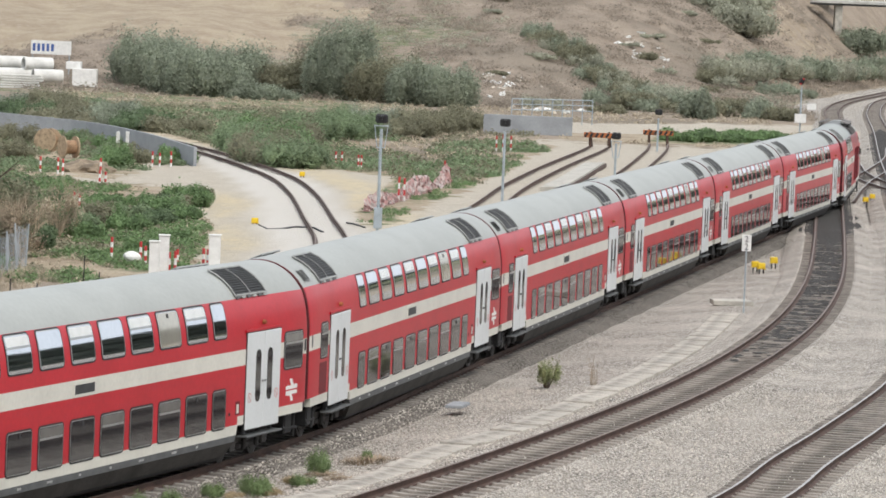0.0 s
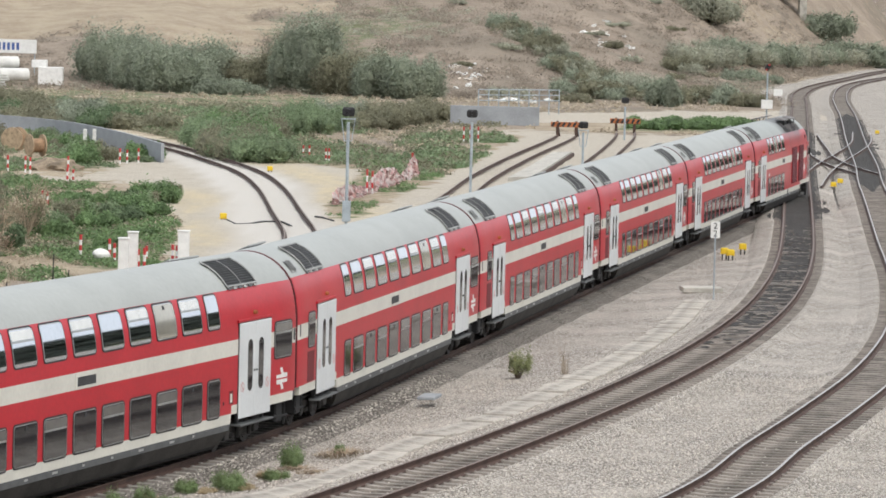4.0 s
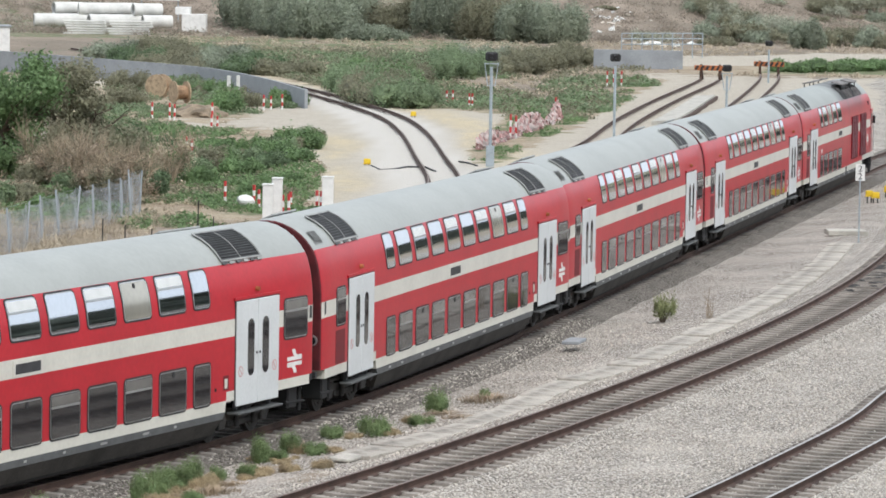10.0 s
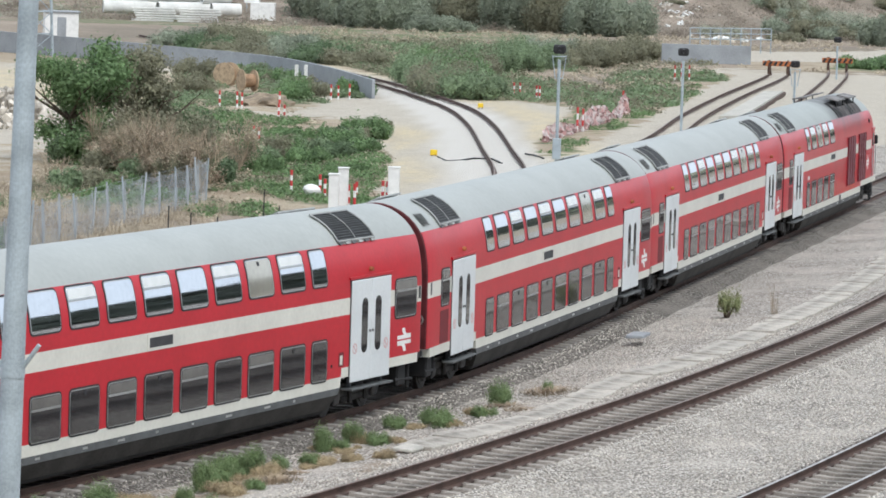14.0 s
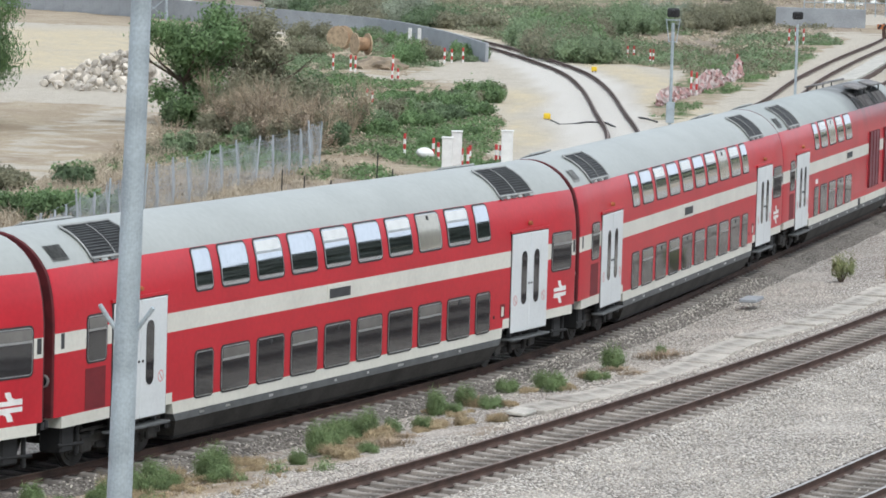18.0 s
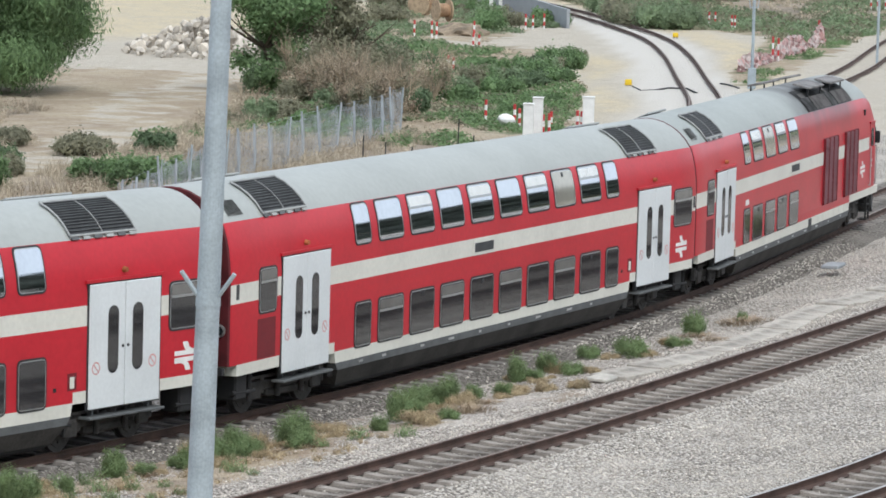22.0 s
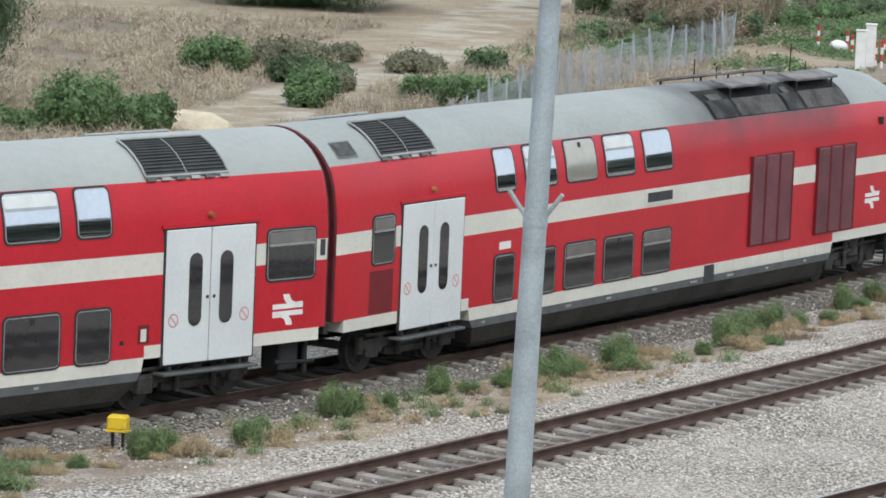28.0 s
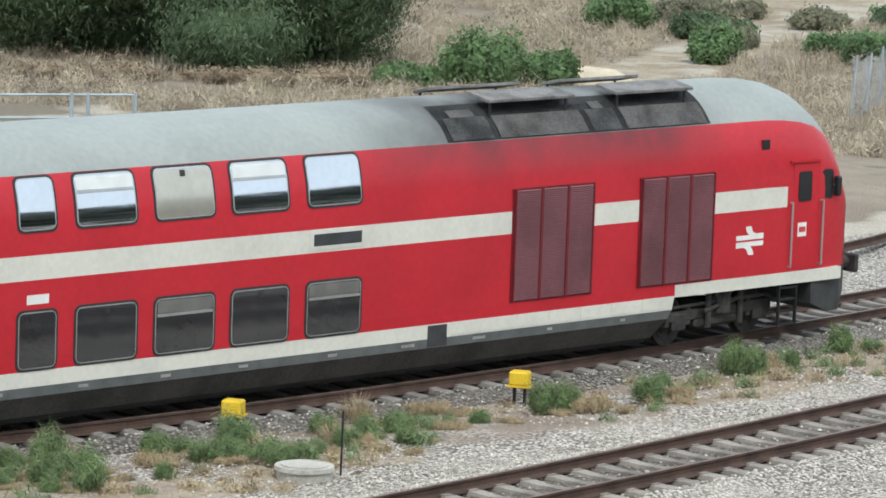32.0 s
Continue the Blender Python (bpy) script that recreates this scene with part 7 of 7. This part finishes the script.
# road overpass beyond the hill
over = root("overpass", pose(60, 690, 0.55, 0, 0, -1.5), "pale concrete road overpass with white railings far off", "bridge")
bm = bmesh.new()
box(bm, 0, 60, -3, 3, 11.85, 12.15, bevel=0.03)
box(bm, 0, 60, -3.1, -2.9, 12.15, 12.5)
part("deck", bm, PIPE, over)
bm = bmesh.new()
box(bm, 0, 60, -2.4, 2.4, 11.5, 11.85)
part("girder", bm, SKIRT, over)
for q in range(2):
    bm = bmesh.new()
    tube(bm, (0, -3, 12.75 + 0.3 * q), (60, -3, 12.75 + 0.3 * q), 0.06, n=6)
    part("railing", bm, WPAINT, over)
for q in range(31):
    bm = bmesh.new()
    tube(bm, (2 * q, -3, 12.4), (2 * q, -3, 13.1), 0.07, n=6)
    part("railing_post", bm, WPAINT, over)
for q in (4, 22, 40):
    bm = bmesh.new()
    box(bm, q, q + 1.2, -2, 2, 0, 11.55, bevel=0.05)
    part("pier", bm, CONC, over)
# broken white rubbish dumped on the slope
_sr = np.random.default_rng(15)
for i in range(64):
    x, y = ((5.5, 463), (24.5, 535), (10.5, 424))[(i % 8) // 3]
    x, y = x + _sr.normal() * (2.6 if i % 8 < 3 else 1.6), y + _sr.normal() * 6
    bm = bmesh.new()
    w = _sr.uniform(0.15, 0.5)
    box(bm, -w, w, -w * 0.7, w * 0.7, -0.12, 0.14, bevel=0.04)
    for v in bm.verts:
        v.co *= _sr.uniform(0.7, 1.25)
    ob = part("rubbish_lump", bm, (WPAINT, PIPE, ROCK)[i % 3])
    ob.matrix_basis = pose(x, y, base(x, y) + 0.05, _sr.uniform(-30, 30), _sr.uniform(-30, 30), _sr.uniform(0, 360))
    tagged(ob, "pale lump of dumped rubbish on the slope", "rubbish", "dumped rubbish")

# steel lattice mast and a white hut far off, posts and a mound by the cable drums
mast = root("lattice_mast", pose(-45.9, 319.7, -0.3, 0, 0, 10), "grey steel lattice mast beyond the retaining wall", "mast")
for sx, sy in itertools.product((-1, 1), (-1, 1)):
    bm = bmesh.new()
    tube(bm, (sx * 1.05, sy * 1.05, 0), (sx * 0.35, sy * 0.35, 16), 0.09, 0.06, n=6)
    part("mast_leg", bm, GALV, mast)
for k in range(9):
    bm = bmesh.new()
    h0, h1 = 1.75 * k, 1.75 * (k + 1)
    w0, w1 = 1.05 - 0.7 * h0 / 16, 1.05 - 0.7 * h1 / 16
    for q in range(4):
        a, b = ((-1, -1), (1, -1), (1, 1), (-1, 1))[q], ((1, -1), (1, 1), (-1, 1), (-1, -1))[q]
        tube(bm, (a[0] * w0, a[1] * w0, h0), (b[0] * w1, b[1] * w1, h1), 0.035, n=4)
        tube(bm, (a[0] * w1, a[1] * w1, h1), (b[0] * w1, b[1] * w1, h1), 0.035, n=4)
    part("bracing", bm, GALV, mast)
hut = root("white_hut", pose(-50.5, 365, -0.3, 0, 0, 12), "small white flat-roofed hut behind the mast", "hut")
bm = bmesh.new()
box(bm, -1.5, 1.5, -1.2, 1.2, 0, 2.3, bevel=0.03)
part("hut_wall", bm, WPAINT, hut)
bm = bmesh.new()
box(bm, -1.65, 1.65, -1.35, 1.35, 2.3, 2.45, bevel=0.03)
part("hut_roof", bm, WALLG, hut)
bm = bmesh.new()
box(bm, -0.4, 0.4, -1.23, -1.2, 0.05, 1.9)
part("hut_door", bm, WALLG, hut)
for x, y in ((-22.4, 279.1), (-21.8, 279.6)):
    bm = bmesh.new()
    box(bm, -0.12, 0.12, -0.12, 0.12, 0, 1.45, bevel=0.02)
    ob = part("concrete_post", bm, PIPE)
    ob.matrix_basis = pose(x, y, -0.3)
    tagged(ob, "short pale concrete post on rubble", "post", "concrete posts")
MOUND = mat("brown_earth", (0.30, 0.235, 0.165), 0.95, vary=0.25, scale=1.5, bump=0.04, bump_scale=6)
for x, y, w, d, h in ((-22.0, 250.5, 1.7, 2.6, 0.75), (-31.6, 256, 2.2, 4.0, 1.2), (-34.6, 264, 2.6, 4.0, 1.5)):
    bm = bmesh.new()
    bmesh.ops.create_icosphere(bm, subdivisions=3, radius=1.0)
    for v in bm.verts:
        k = 1 + 0.22 * noise.noise(v.co * 2.2) + 0.08 * noise.noise(v.co * 7)
        v.co = Vector((v.co.x * w * k, v.co.y * d * k, max(-0.1, v.co.z) * h * k))
    ob = part("earth_mound", bm, MOUND if w < 2 else SANDM)
    ob.matrix_basis = pose(x, y, -0.35)
    tagged(ob, "heap of loose earth beside the cable drums", "earth mound", "earth mounds")
for x, y, h in ((-16.0, 144.3, 1.3), (-14.9, 141.4, 1.3), (-13.7, 138.6, 1.4), (-12.6, 150.5, 1.0), (-13.4, 153.2, 1.4)):
    bm = bmesh.new()
    tube(bm, (0, 0, 0), (0.02, 0.01, h), 0.022, n=6)
    ob = part("iron_stake", bm, DARK)
    ob.matrix_basis = pose(x, y, -0.3)
    tagged(ob, "thin dark iron stake standing in weeds", "stake", "iron stakes")

# odds and ends on the stones
for x, y, w, d, h, rz, m, lab in ((0.6, 116.6, 1.3, 0.5, 0.10, 80, WALLG, "broken grey slab beside the rails"), (-4.5, 90.0, 0.9, 0.5, 0.08, 70, CONC, "flat concrete lid on the stones"),
                                  (11.4, 160.8, 1.6, 0.7, 0.2, 10, CONC, "concrete pit cover beside the track"), (5.4, 119.8, 0.9, 0.35, 0.1, 60, DARK, "dark scrap lying on the stones"), (-17.0, 54.9, 0.28, 0.06, 0.05, 30, DARK, "dark iron bar on the stones")):
    bm = bmesh.new()
    box(bm, -w / 2, w / 2, -d / 2, d / 2, 0, h, bevel=0.02)
    ob = part("slab", bm, m)
    ob.matrix_basis = pose(x, y, -0.3, random.uniform(-4, 4), random.uniform(-4, 4), rz)
    tagged(ob, lab, "slab")
sm = bmesh.new()
bmesh.ops.create_icosphere(sm, subdivisions=2, radius=1.0)
for v in sm.verts:
    v.co = Vector((v.co.x * 1.6, v.co.y * 0.9, max(-0.1, v.co.z) * 0.55)) * (1 + 0.15 * noise.noise(v.co * 2))
ob = part("sand_mound", sm, SANDM)
ob.matrix_basis = pose(-29.2, 122.3, -0.35)
tagged(ob, "low rounded mound of pale sand", "sand mound")

# loose stones on the bed nearest the eye
def stones(name, count, spots, lo, hi, material, seed):
    rg = np.random.default_rng(seed)
    o = np.array([(1, 0, 0), (-1, 0, 0), (0, 1, 0), (0, -1, 0), (0, 0, 1), (0, 0, -1)], float)
    tri = np.array([(0, 2, 4), (2, 1, 4), (1, 3, 4), (3, 0, 4), (2, 0, 5), (1, 2, 5), (3, 1, 5), (0, 3, 5)])
    xy = spots(rg, count)
    n = len(xy)
    r = rg.uniform(lo, hi, n)
    v = o[None] * rg.uniform(0.6, 1.3, (n, 6, 1)) * r[:, None, None] + rg.normal(size=(n, 6, 3)) * (r * 0.18)[:, None, None]
    a = rg.uniform(0, 2 * pi, n)
    x = v[..., 0] * np.cos(a)[:, None] - v[..., 1] * np.sin(a)[:, None]
    y = v[..., 0] * np.sin(a)[:, None] + v[..., 1] * np.cos(a)[:, None]
    v = np.stack([x + xy[:, :1], y + xy[:, 1:2], v[..., 2] * 0.75 + xy[:, 2:3]], -1).reshape(-1, 3)
    f = (tri[None] + 6 * np.arange(n)[:, None, None]).reshape(-1, 3)
    me = bpy.data.meshes.new(name)
    me.from_pydata(v.tolist(), [], f.tolist())
    return tagged(mesh_part(name, me, material), "loose pale ballast stones", "stones", kind="stuff")


def yard(rg, n):
    y = 50 + 75 * rg.uniform(0, 1, n) ** 1.7
    x1 = np.interp(y, T1.p[:, 1], T1.p[:, 0])
    x = x1 + rg.uniform(1.3, 24, n)
    keep = np.ones(n, bool)
    z = np.full(n, -0.30)
    d1 = np.abs(x - x1) * 0.9
    z -= 0.25 * (1 - np.clip((d1 - 2.2) / 2.8, 0, 1))
    z = np.where(d1 < 2.0, np.clip(-0.42 - (d1 - 1.5) * 0.26, -0.55, -0.42), z)
    on = np.ones(n, bool)
    for line in (T2, T3):
        d = np.abs(x - np.interp(y, line.p[:, 1], line.p[:, 0])) * 0.93
        z = np.where(d < 1.9, np.clip(-0.17 - (d - 1.4) * 0.26, -0.30, -0.17), z)
        z = np.where(d < 1.2, -0.225, z)
        on &= (d > 1.25) | (rg.uniform(0, 1, n) < 0.12)
    x2 = np.interp(y, T2.p[:, 1], T2.p[:, 0])
    keep = (rg.uniform(0, 1, n) < 0.25) | (x > x2 - 3.3) | (y > 96)
    keep &= on
    return np.stack([x[keep], y[keep], z[keep] + 0.012], 1)


STONE = mat("loose_stone", (0.55, 0.51, 0.455), 0.95, vary=0.1, scale=1.0, island=0.38)
stones("ballast_stones", 150000, yard, 0.014, 0.034, STONE, 5)

motions()
